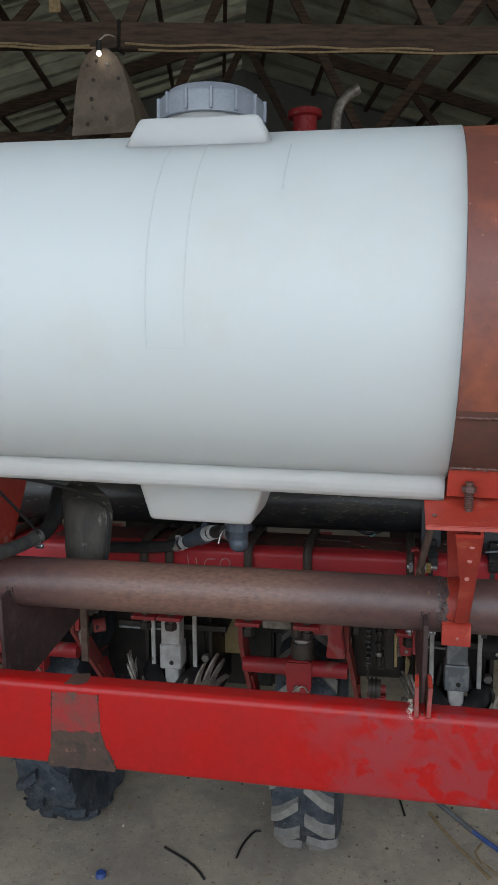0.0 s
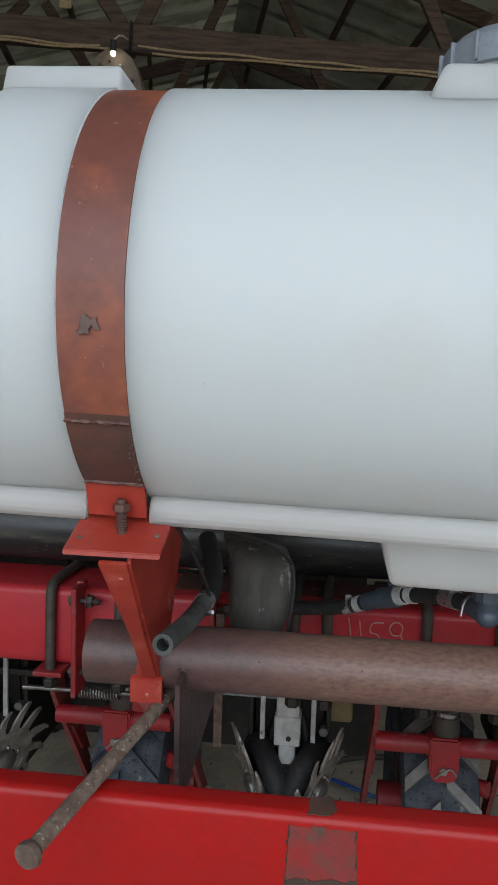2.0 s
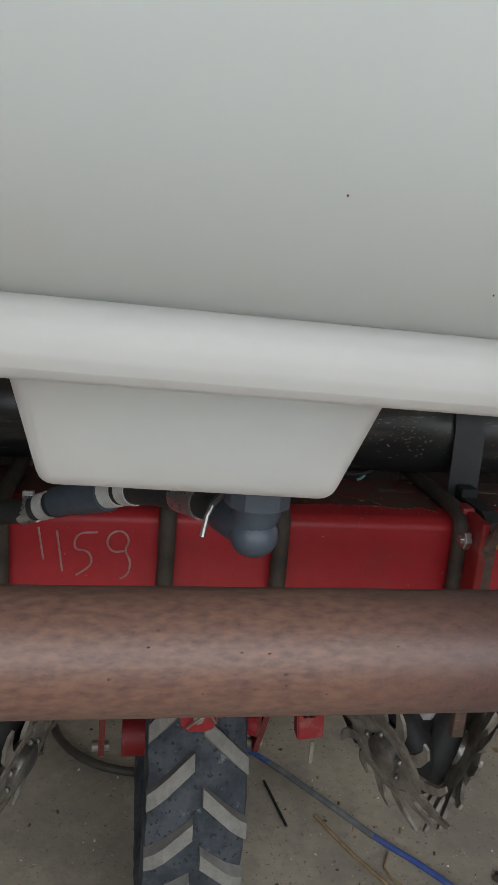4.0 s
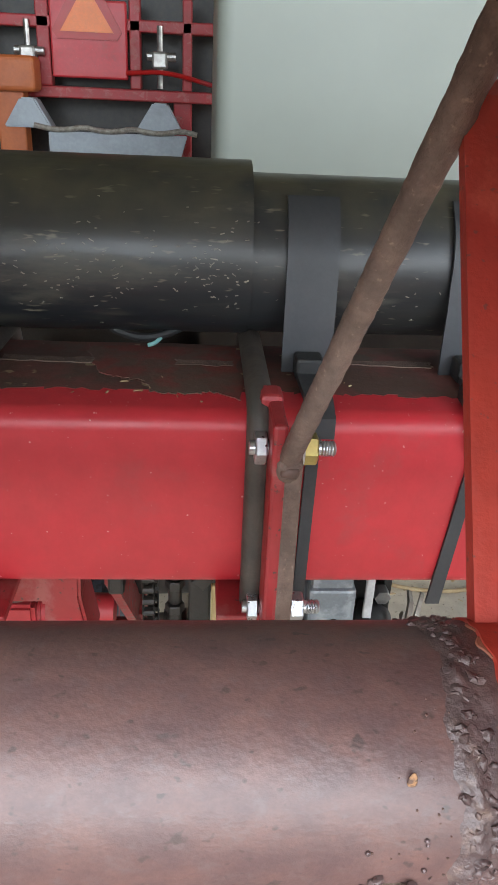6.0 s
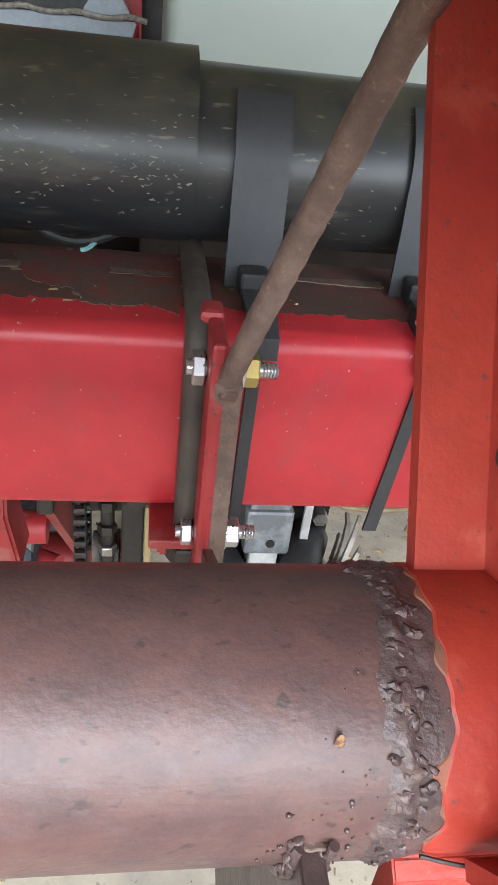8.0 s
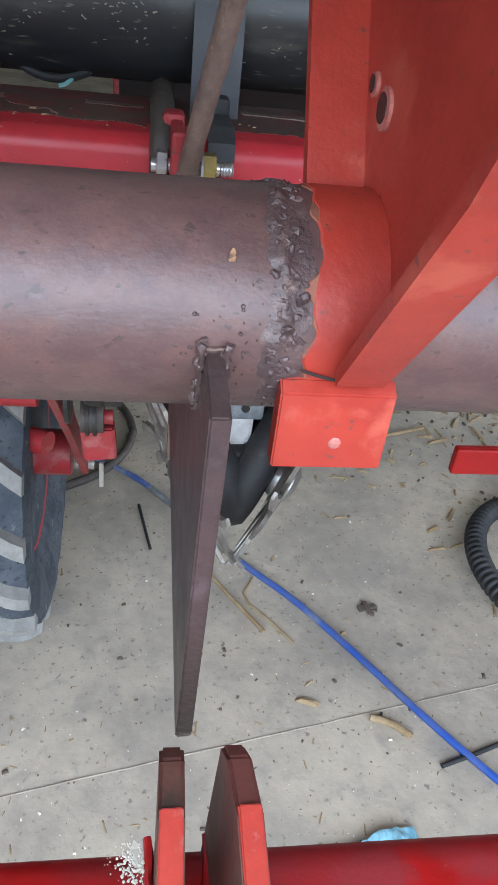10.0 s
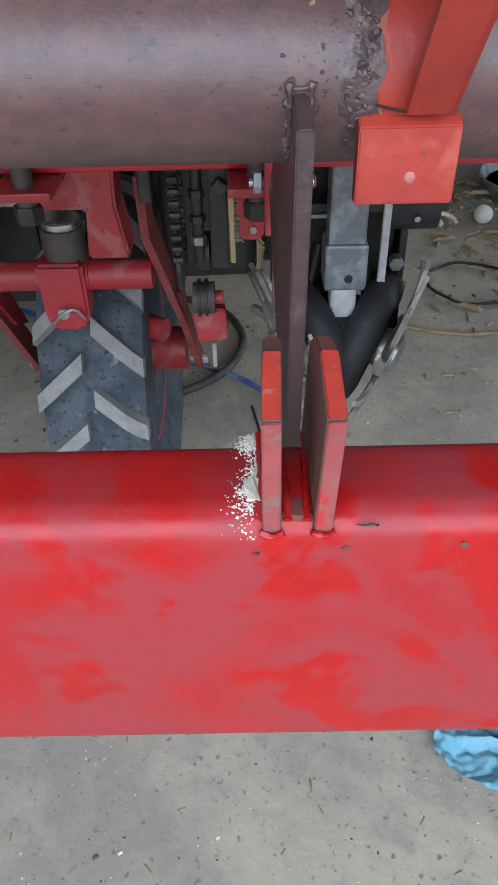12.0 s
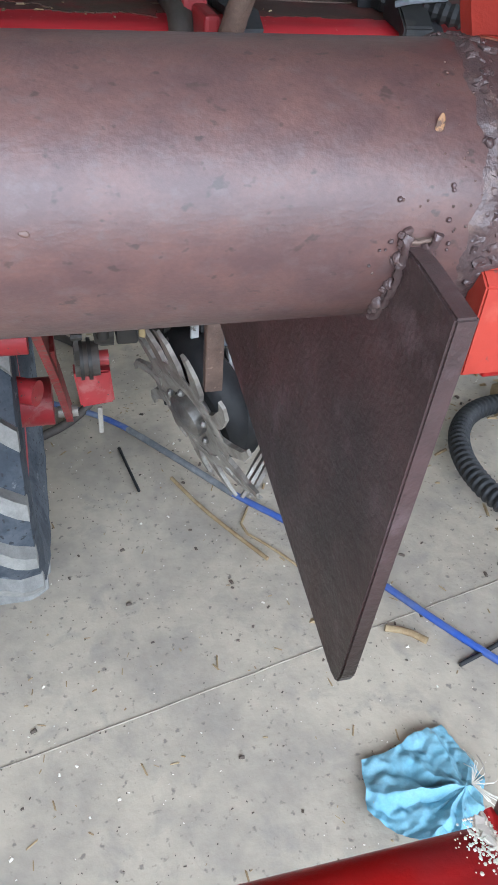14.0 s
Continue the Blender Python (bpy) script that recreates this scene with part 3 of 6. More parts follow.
def beam_lug(x0, lean, turn):
    """A flame-cut plate welded over the beam's top edge; lean tips its head sideways."""
    w = 0.0066

    def leaned(bm):
        for v in bm.verts:
            v.co.x += lean * (v.co.z - 0.984) / 0.05 + turn * (v.co.y + 0.181) / 0.05
        return bm

    lug = part("lug", leaned(prism([(-0.1815, 0.977), (-0.1808, 1.0285), (-0.155, 1.0358), (-0.138, 1.0325), (-0.1305, 1.0265), (-0.134, 0.977)], x0, x0 + w, bevel=0.001)), LUG_EDGE, beam, "red-brown flame-cut lug plate")
    part("painted_tip", leaned(prism([(-0.1804, 1.0292), (-0.153, 1.0364), (-0.1525, 1.0345), (-0.179, 1.0272)], x0 + 0.0004, x0 + w - 0.0004, bevel=0.0004)), TIP, lug, "orange-red painted tip")
    part("painted_front", leaned(prism([(-0.1822, 0.982), (-0.1815, 1.0283), (-0.18, 1.0275), (-0.1805, 0.982)], x0 + 0.0003, x0 + w - 0.0003, bevel=0.0004)), RED_DUSTY, lug, "faded red painted front edge")
    for side in (-0.0006, w + 0.0006):
        bead = [(x0 + side + turn * k / 22, -0.1345 - 0.045 * k / 20, 0.9865 - (0.0 if k < 15 else 0.0022 * ((k - 15) / 5) ** 2)) for k in range(21)]
        part("fillet_weld", rough_up(tube(bead, 0.0016, 8), 0.0009, 330, x0 + side), RED, lug, smooth=True)
    toe = [(x0 - 0.0008 + (w + 0.0016) * k / 8, -0.1818 - 0.0006 * math.sin(math.pi * k / 8), 0.981 - 0.0012 * math.sin(math.pi * k / 8)) for k in range(9)]
    part("toe_weld", rough_up(tube(toe, 0.0013, 8), 0.0007, 400, x0), RED, lug, smooth=True)


beam_lug(-0.0246, -0.0002, 0.0018)
beam_lug(-0.0068, 0.0028, -0.0018)
part("weld_dirt", rough_up(prism(ragged([(-0.0175, -0.1785), (-0.0075, -0.1785), (-0.0075, -0.166), (-0.0095, -0.163), (-0.0165, -0.164)], 7, 0.0007, 21), 0.983, 0.9858, "z"), 0.0004, 300), DIRTY_RED, beam, "grey-brown weld dirt between the lugs")
for cx, cz, sx, sz, seed in ((-0.027, 0.9705, 0.0013, 0.001, 3), (0.0045, 0.9725, 0.0011, 0.0012, 4), (0.046, 0.973, 0.0018, 0.0016, 6), (0.012, 0.9835, 0.004, 0.0008, 8)):
    part("paint_chip", prism(ragged([(cx - sx, cz), (cx, cz + sz), (cx + sx, cz + 0.3 * sz), (cx + 0.4 * sx, cz - sz)], 4, 0.0005, seed), -0.1819, -0.1812, "y"), BARE, beam, "dark chip in the red paint")
# bare steel splice on the beam: red scuffed above, scorched brown below
part("scuffed_band", prism(ragged([(-0.6145, 0.971), (-0.616, 0.9), (-0.531, 0.9), (-0.533, 0.971)], 16, 0.0013, 2), -0.1819, -0.181, "y"), SPLICE_RED, beam, "scuffed red paint over the welded splice")
scorch = prism(ragged([(-0.616, 0.9), (-0.618, 0.875), (-0.6265, 0.8395), (-0.505, 0.8395), (-0.511, 0.862), (-0.524, 0.885), (-0.5295, 0.909), (-0.545, 0.905), (-0.56, 0.908), (-0.58, 0.902), (-0.6, 0.905)], 9, 0.0017, 1), -0.1826, -0.181, "y")
part("splice", scorch, SPLICE, beam, "bare scorched brown steel with rough edges")
part("splice_underside", box(-0.624, -0.507, -0.1805, -0.14, 0.8388, 0.8398), SPLICE, beam)
for pts, seed in (([(-0.6145, 0.973), (-0.6155, 0.94), (-0.6165, 0.9), (-0.6185, 0.872), (-0.6265, 0.842)], 5), ([(-0.5325, 0.972), (-0.5315, 0.94), (-0.53, 0.909), (-0.5235, 0.884), (-0.5105, 0.862), (-0.505, 0.842)], 6)):
    r = random.Random(seed)
    fine = [(a[0] + (b[0] - a[0]) * f / 9 + r.uniform(-0.001, 0.001), -0.1816, a[1] + (b[1] - a[1]) * f / 9) for a, b in zip(pts, pts[1:]) for f in range(9)]
    part("weld", rough_up(tube(fine, [r.choice((0.0004, 0.0008, 0.0013, 0.0018)) for _ in fine], 6), 0.0006, 300), SPLICE, beam, smooth=True)
part("grey_smear", prism(ragged([(-0.593, -0.1785), (-0.59, -0.14), (-0.562, -0.1365), (-0.556, -0.165), (-0.566, -0.178)], 9, 0.0016, 15), 0.9855, 0.9864, "z"), BARE, beam, "grey smear on the beam's top")
part("grey_smear", prism(ragged([(-0.586, 0.9735), (-0.582, 0.968), (-0.576, 0.958), (-0.572, 0.967), (-0.569, 0.9735)], 6, 0.0014, 16), -0.1822, -0.1811, "y"), BARE, beam, "grey smear on the beam's top")

crumbs = bmesh.new()
rng = random.Random(4)
for i in range(620):
    cx, cy, sx, sy = ((-0.0262, -0.14, 0.004, 0.003), (-0.0262, -0.158, 0.003, 0.009), (-0.0275, -0.172, 0.0045, 0.005))[i % 3]
    x, y = cx - abs(rng.gauss(0, sx)), min(-0.1355, max(-0.181, rng.gauss(cy, sy)))
    z = 0.9862 + (0.004 * rng.random() ** 2 if x > -0.0275 and y > -0.175 else 0.0) - (0.0125 - math.sqrt(max(0.0, 0.0125 ** 2 - (-0.169 - y) ** 2)) if y < -0.169 else 0)
    add(crumbs, ball((x, y, z), 0.0002 + 0.0004 * rng.random() ** 2, (1, 1, 0.5), 6, 4))
for outline, seed in (([(-0.0247, -0.1345), (-0.0298, -0.1362), (-0.0292, -0.141), (-0.0265, -0.1455), (-0.0247, -0.146)], 31), ([(-0.0247, -0.154), (-0.0278, -0.157), (-0.0305, -0.1625), (-0.0318, -0.167), (-0.0285, -0.1705), (-0.0247, -0.171)], 32), ([(-0.0247, -0.144), (-0.0258, -0.144), (-0.0262, -0.156), (-0.0247, -0.156)], 33)):
    add(crumbs, rough_up(prism(ragged(outline, 9, 0.0011, seed), 0.9855, 0.987, "z"), 0.0007, 500))
tagged(part("white_crumbs", crumbs, CHALK, label="white crumbly dust clinging beside the lug on the beam"), category="crumbs", kind="stuff")

# ---- the brown cross pipe, with its two support plates ----
PY, PZ, PR = 0.0553, 1.078, 0.0486
pipe = thing("cross_pipe", "rusty brown round steel pipe running across the planter", "pipe")
bm = tube([(-0.945 + 2.0 * i / 40, PY, PZ) for i in range(41)], PR, 56, inner=0.88)
part("tube", bm, RUST, pipe, smooth=True)
for gx in (-0.786, 0.0):
    bm = prism([(0.012, 1.0745), (-0.004, 1.074), (-0.0335, 1.07), (-0.0207, 0.868), (-0.0177, 0.86), (-0.0107, 0.858), (0.316, 0.905), (0.316, 0.922), (0.2, 0.985), (0.09, 1.066)], gx - 0.0062, gx + 0.002, bevel=0.0009)
    for v in bm.verts:
        v.co.x -= 0.0018 * max(0.0, 1.07 - v.co.z) / 0.19
    plate = part("support_plate", bm, PLATE, pipe, "dark brown flame-cut support plate")
    bead = []
    for k in range(26):
        a = radians(178 + 48 * k / 25)
        bead.append((gx - 0.0067 - 0.0006 * (k % 2), PY + (PR + 0.0025) * math.cos(a), PZ + (PR + 0.0025) * math.sin(a)))
    part("weld", rough_up(tube(bead, 0.0015, 10), 0.0012, 220), PLATE, plate, smooth=True)
    part("weld", rough_up(tube([(x + 0.0098, y, z) for x, y, z in bead[:16]], 0.0015, 10), 0.0018, 210), PLATE, plate, smooth=True)
    gobs = bmesh.new()
    r = random.Random(28)
    for _ in range(46):
        a, side = radians(r.uniform(176, 226)), r.choice((-0.0072, -0.0072, 0.003))
        h = PR + r.uniform(0.0, 0.0012)
        add(gobs, rough_up(ball((gx + side + r.gauss(0, 0.0014), PY + h * math.cos(a), PZ + h * math.sin(a)), r.uniform(0.0012, 0.003), (0.9, r.uniform(0.7, 1.1), r.uniform(0.7, 1.2)), 10, 7), 0.0009, 330))
    part("side_weld", gobs, WELD, plate, "knobbly brown weld", smooth=True)
    part("weld_cap", rough_up(ball((gx - 0.002, PY - PR - 0.0003, PZ - 0.001), 0.0042, (1.5, 0.5, 0.3)), 0.0011, 300), ROD, plate, "pale weld end", smooth=True)
    drops = bmesh.new()
    r = random.Random(17)
    for _ in range(16):
        a, off = radians(r.uniform(160, 205)), r.choice((-1, 1)) * (0.008 + abs(r.gauss(0, 0.004)))
        add(drops, ball((gx - 0.002 + off, PY + (PR + 0.0003) * math.cos(a), PZ + (PR + 0.0003) * math.sin(a)), r.uniform(0.0004, 0.001), (1, 1, 1), 8, 6))
    tagged(part("weld_drops", drops, PLATE, plate), kind="stuff")
    part("upright_bar", rough_up(box(gx - 0.0045, gx + 0.0115, 0.326, 0.338, 0.79, 1.058, 0.0015, 3), 0.0012, 120), ROD, pipe, "rusty upright flat bar")
spatter = bmesh.new()
rng = random.Random(9)
for cx in (-0.83, 0.012):
    for i in range(60):
        a = radians(rng.uniform(110, 235))
        x = cx + rng.gauss(0, 0.016)
        add(spatter, ball((x, PY + PR * math.cos(a), PZ + PR * math.sin(a)), rng.uniform(0.0002, 0.0006), u=6, v=4))
tagged(part("weld_spatter", spatter, BARE, pipe), kind="stuff")
pits = random.Random(14)
for i in range(22):
    x, a = pits.uniform(-0.75, -0.12), radians(pits.uniform(140, 215))
    part("pit_mark", rough_up(ball((x, PY + (PR - 0.0001) * math.cos(a), PZ + (PR - 0.0001) * math.sin(a)), pits.uniform(0.0008, 0.0021), (1, 0.35, 0.6), 12, 8), 0.0006, 400), BARE, pipe)
part("paint_scar", ball((0.003, PY + PR * math.cos(radians(141)), PZ + PR * math.sin(radians(141))), 0.0032, (0.5, 0.18, 1.5), 20, 14), SCAR, pipe, "orange scar in the rust")

# ---- the red main toolbar ----
BAR = (0.0, -0.026, 0.01)  # the toolbar and what is clamped to it
toolbar = thing("toolbar", "square red steel toolbar of the planter", "toolbar", at=BAR)
part("tube", box(-2.6, 1.9, 0.404, 0.582, 0.899, 1.062, 0.016, 4), RED_BAR, toolbar, smooth=True)
for strokes in ([(-0.536, 1.04), (-0.53, 1.0)], [(-0.515, 1.036), (-0.508, 0.985)], [(-0.468, 1.035), (-0.492, 1.034), (-0.496, 1.013), (-0.478, 1.012), (-0.472, 0.995), (-0.492, 0.98)],
                [(-0.436, 1.012), (-0.45, 1.01), (-0.458, 1.022), (-0.452, 1.036), (-0.438, 1.038), (-0.43, 1.026), (-0.436, 1.012), (-0.428, 1.0), (-0.43, 0.982), (-0.44, 0.976)]):
    part("chalk_stroke", tube([(x, 0.4035, z) for x, z in strokes], 0.0013, 6, smooth_path=2), CHALK_FAINT, toolbar, "faint chalk figure")
part("grime_film", prism(ragged([(-0.9, 0.45), (-0.6, 0.456), (-0.35, 0.447), (-0.2, 0.45), (-0.03, 0.452), (0.06, 0.449), (0.2, 0.444), (0.34, 0.45), (0.34, 0.57), (-0.9, 0.57)], 26, 0.004, 8), 1.0617, 1.0622, "z"), GRIME, toolbar, "red-brown grime along the toolbar top")
part("worn_patch", prism(ragged([(-0.15, 0.49), (-0.135, 0.478), (-0.112, 0.472), (-0.1, 0.446), (-0.075, 0.443), (-0.05, 0.449), (-0.03, 0.43), (-0.028, 0.56), (-0.17, 0.56)], 9, 0.003, 9), 1.0619, 1.0628, "z"), DIRTY_RED, toolbar, "dark dirty patch on the toolbar top")
for x0, x1, y0, seed in ((-0.24, -0.16, 0.515, 3), (-0.085, -0.035, 0.512, 4), (0.06, 0.15, 0.52, 5)):
    part("dust_streak", prism(ragged([(x0, y0), (x1, y0 - 0.004), (x1, y0 + 0.009), (x0, y0 + 0.012)], 8, 0.002, seed), 1.0622, 1.0632, "z"), ROD, toolbar, "pale brown dust streak")


def u_bolt(x):
    u = thing("u_bolt", "brown steel u-bolt clamped over the toolbar", "u-bolt", "u-bolts on the toolbar", (x, BAR[1], BAR[2]))
    path = [(0, 0.597, 0.86), (0, 0.597, 1.05), (0, 0.59, 1.07), (0, 0.575, 1.074), (0, 0.42, 1.074), (0, 0.4, 1.068), (0, 0.391, 1.05), (0, 0.391, 0.862)]
    part("bar", tube(path, 0.0105, 12, smooth_path=2), ROD_DARK, u, smooth=True)
    for y in (0.391, 0.597):
        part("nut", hexagon((0, y, 0.868), 0.015, 0.018, "z"), CAST, u)
    part("clamp_plate", box(-0.03, 0.03, 0.37, 0.62, 0.886, 0.8955, 0.002), RED_OLD, u)
    return u


for x in (-1.138, -0.994, -0.64, -0.577, -0.387, -0.249, -0.0175, 0.33):
    u_bolt(x)


def mount_plate(x, bright):
    m = thing("mount_plate", "red bolted mounting plate against the toolbar", "plate", "mounting plates", (x, BAR[1], BAR[2]))
    part("plate", box(-0.0055, 0.0055, 0.35, 0.41, 0.855, 1.078, 0.003), RED_OLD, m)
    part("clip", box(-0.012, 0.006, 0.395, 0.42, 1.06, 1.082, 0.004), RED_OLD, m)
    plated = ZINC if bright else ROD_DARK
    for z, nut in ((1.047, BRASS if bright else ROD_DARK), (0.899, plated)):
        b = part("bolt", lathe([(0.0055, -0.02), (0.0055, 0.043), (0.0045, 0.045)], (0, 0.378, z), "x", 14), plated, m, "plain hex bolt", smooth=True)
        part("head", hexagon((-0.0115, 0.378, z), 0.0125, 0.009), plated, b)
        part("nut", hexagon((0.0255, 0.378, z), 0.0125, 0.011), nut, b)
        part("washer", lathe([(0.014, 0.0185), (0.014, 0.0205)], (0, 0.378, z), "x", 18), plated, b)
        for k in range(5):
            part("thread", lathe([(0.0053, 0.0335 + 0.0022 * k), (0.0063, 0.0345 + 0.0022 * k), (0.0053, 0.0355 + 0.0022 * k)], (0, 0.378, z), "x", 12), plated, b)
    return m


mount_plate(-0.0065, True)
mount_plate(-0.799, False)
mount_plate(-1.075, False)

# ---- rusty brace rod from the mounting plate up to the tank bracket ----
brace = thing("brace_rod", "bent pitted rusty flat bar bracing the tank bracket", "brace")
a, d = Vector((0.0, 0.331, 1.056)), Vector((0.125, -0.542, 0.831))
pts = [a + d * (0.33 * k / 60) for k in range(61)]
part("bar", rough_up(tube(pts, 0.0078, 16), 0.0009, 150), ROD, brace, smooth=True)
part("bend", rough_up(ball((0.0, 0.331, 1.054), 0.0115, (1, 1, 1.2)), 0.0012, 200), ROD, brace, smooth=True)
part("weld", rough_up(ball((0.001, 0.322, 1.052), 0.006, (1.2, 0.6, 0.8)), 0.0012, 300), BARE, brace, smooth=True)

# ---- the black manifold above the toolbar ----
manifold = thing("air_manifold", "dusty black plastic pipe lying over the toolbar", "pipe")
part("large_section", tube([(-2.4, 0.5555, 1.1624), (-0.021, 0.5555, 1.1624)], 0.0775, 48, inner=0.93), BLACK_PIPE, manifold, "scuffed black plastic pipe", smooth=True)
flakes = bmesh.new()
rng = random.Random(41)
for cx, ca, n_f, sx in ((-0.12, 172, 40, 0.03), (-0.05, 188, 44, 0.016), (-0.17, 192, 36, 0.03), (-0.3, 184, 40, 0.1), (-0.045, 168, 16, 0.012), (0.04, 196, 10, 0.02), (0.11, 200, 14, 0.02)):
    for _ in range(n_f):
        x, a = cx + rng.gauss(0, sx), radians(ca + rng.gauss(0, 13))
        rad, zc = (0.0776, 1.1624) if x < -0.024 else (0.0716, 1.158)
        flake = box(-rng.uniform(0.0005, 0.003), rng.uniform(0.0004, 0.0014), -rng.uniform(0.0002, 0.0007), 0.0003, -0.0003, 0.0002)
        turn = Matrix((Vector((1, 0, 0)), Vector((0, -math.sin(a), math.cos(a))), Vector((0, math.cos(a), math.sin(a))))).transposed().to_4x4()
        bmesh.ops.transform(flake, matrix=Matrix.Translation((x, 0.5555 + rad * math.cos(a), zc + rad * math.sin(a))) @ turn @ Matrix.Rotation(rng.gauss(0, 0.4), 4, "Z"), verts=flake.verts)
        add(flakes, rough_up(flake, 0.0005, 900, x))
tagged(part("chaff", flakes, SCUFF, manifold), kind="stuff")
part("small_section", tube([(-0.05, 0.5555, 1.158), (1.6, 0.5555, 1.158)], 0.0715, 48), BLACK_PIPE, manifold, smooth=True)


def hanger(x0, x1):
    h = thing("manifold_strap", "flat black strap tying the plastic pipe to the toolbar", "strap", "manifold straps", ((x0 + x1) / 2, 0, 0))
    w = (x1 - x0) / 2
    path = [(0.5555 + 0.0745 * math.cos(radians(a)), 1.158 + 0.0745 * math.sin(radians(a))) for a in range(128, 185, 8)] + [(0.4785, 1.13), (0.4775, 1.09), (0.4755, 1.066)]
    outer = [(y - 0.003, z + 0.001) for y, z in path]
    bm = prism(path + outer[::-1], -w, w)
    part("band", bm, BLACK_STRAP, h, smooth=True)
    part("tail", prism([(0.474, 1.073), (0.474, 1.079), (0.392, 1.081), (0.373, 1.072), (0.372, 1.055), (0.375, 1.055), (0.377, 1.068), (0.394, 1.075)], -w * 0.5, w * 0.5), BLACK_STRAP, h)
    part("buckle", box(-w * 0.55, w * 0.55, 0.45, 0.474, 1.072, 1.092, 0.003), BLACK, h)
    return h


hanger(0.008, 0.052)
hanger(0.15, 0.194)


def tie_band(pts):
    t = thing("rubber_tie", "thin black rubber band over the toolbar face", "band", "rubber bands", BAR)
    bm = bmesh.new()
    k = []
    for (x0, x1, z) in pts:
        k.append([bm.verts.new(p) for p in ((x0, 0.4035, z), (x1, 0.4035, z), (x1, 0.4005, z), (x0, 0.4005, z))])
    for p, q in zip(k, k[1:]):
        for j in range(4):
            bm.faces.new((p[j], p[(j + 1) % 4], q[(j + 1) % 4], q[j]))
    bm.faces.new(k[0]), bm.faces.new(k[-1])
    part("band", bm, BLACK_STRAP, t)
    return t


tie_band([(0.021, 0.031, 1.05), (0.02, 0.03, 0.97), (0.019, 0.029, 0.884)])
tie_band([(0.153, 0.163, 1.035), (0.146, 0.157, 0.96), (0.138, 0.15, 0.884)])

clip = thing("hose_clip", "black plastic clip with a cable tie on the toolbar", "clip", at=BAR)
part("body", prism([(0.40, 1.035), (0.392, 1.04), (0.394, 1.066), (0.42, 1.082), (0.44, 1.078), (0.44, 1.064), (0.405, 1.06)], 0.148, 0.172, bevel=0.0015), BLACK, clip)
part("latch", box(0.152, 0.167, 0.386, 0.396, 1.045, 1.06, 0.002), BLACK, clip)
part("cable_tie", tube([(0.142, 0.405, 1.079), (0.15, 0.4, 1.082), (0.172, 0.4, 1.084), (0.185, 0.41, 1.083)], 0.0022, 8), GREY_LID, clip)
loom = []
for i in range(40):
    f = i / 39
    loom.append((0.165 + 0.11 * f, 0.425 - 0.03 * math.sin(f * 3.14), 1.078 - 0.008 * math.sin(f * 3.14)))
conduit = thing("wire_conduit", "black corrugated wire conduit lying on the toolbar", "conduit", at=BAR)
part("sleeve", tube(loom, [0.0085 if i % 2 else 0.0068 for i in range(40)], 12), BLACK, conduit)
part("wire", tube([(0.17, 0.435, 1.09), (0.22, 0.41, 1.083), (0.28, 0.415, 1.08)], 0.0014, 6, smooth_path=2), CHALK, conduit, "pale wire")
wire = thing("loose_wire", "thin dark cables hanging behind the toolbar", "cable")
part("cable", tube([(-0.16, 0.53, 1.1), (-0.13, 0.525, 1.084), (-0.1, 0.52, 1.086), (-0.07, 0.53, 1.1)], 0.004, 8, smooth_path=2), BLACK, wire)
part("sheath", tube([(-0.112, 0.515, 1.08), (-0.106, 0.515, 1.0815), (-0.1, 0.52, 1.086)], 0.002, 8, smooth_path=2), TEAL, wire, "pale teal wire end")

# ---- the white tank, leaning slightly to one end ----
LEAN = 0.0235
TY, TZ, TR = 0.04, 1.6, 0.2945
TANK_MID = -0.377
STRAPS = (-0.848, 0.064)


def tilt(x):
    return -LEAN * (x - TANK_MID)


tank = thing("liquid_tank", "white polyethylene tank strapped over the planter", "tank", at=(TANK_MID, 0, TZ))
tank.rotation_euler = (0, math.atan(LEAN), 0)
T0 = Matrix.Translation((-TANK_MID, 0, -TZ))


def tank_part(name, bm, mat, label="", smooth=True):
    bmesh.ops.transform(bm, matrix=T0, verts=bm.verts)
    return part(name, bm, mat, tank, label, smooth)


def tank_radius(x):
    r = TR
    for s in STRAPS:
        d = abs(x - s)
        if d < 0.0398:
            r -= 0.011 * min(1.0, (0.0398 - d) / 0.0025) ** 0.6
    for end, sign in ((-1.075, 1), (0.325, -1)):
        d = (x - end) * sign
        if d < 0.06:
            r -= 0.06 - math.sqrt(max(0.0, 0.0036 - (0.06 - d) ** 2))
    return r


xs = sorted({-1.075 + 1.4 * i / 110 for i in range(111)} | {s + o * e for s in STRAPS for o in (-1, 1) for e in (0.043, 0.0402, 0.0398, 0.0395, 0.039, 0.0375, 0.036, 0.034)} | {-1.073, -1.07, -1.06, 0.31, 0.32, 0.323})
bm = lathe([(0.0, -1.09), (0.1, -1.089), (0.18, -1.086)] + [(tank_radius(x), x) for x in xs] + [(0.18, 0.336), (0.0, 0.34)], (0, TY, TZ), "x", 112)
for v in bm.verts:  # a flat, slightly hollow underside
    if v.co.z < 1.345:
        v.co.z = 1.345 - 0.2 * (1.345 - v.co.z) * (0.35 if -0.28 < v.co.x < 0.32 else 1.0)
tank_part("shell", bm, POLY)
rail = [(-0.07, 1.375), (-0.1, 1.359), (-0.111, 1.35), (-0.1165, 1.342), (-0.119, 1.334), (-0.12, 1.326), (-0.12, 1.319), (-0.1188, 1.314), (-0.1155, 1.3108), (-0.108, 1.31), (-0.1, 1.328), (-0.07, 1.352)]
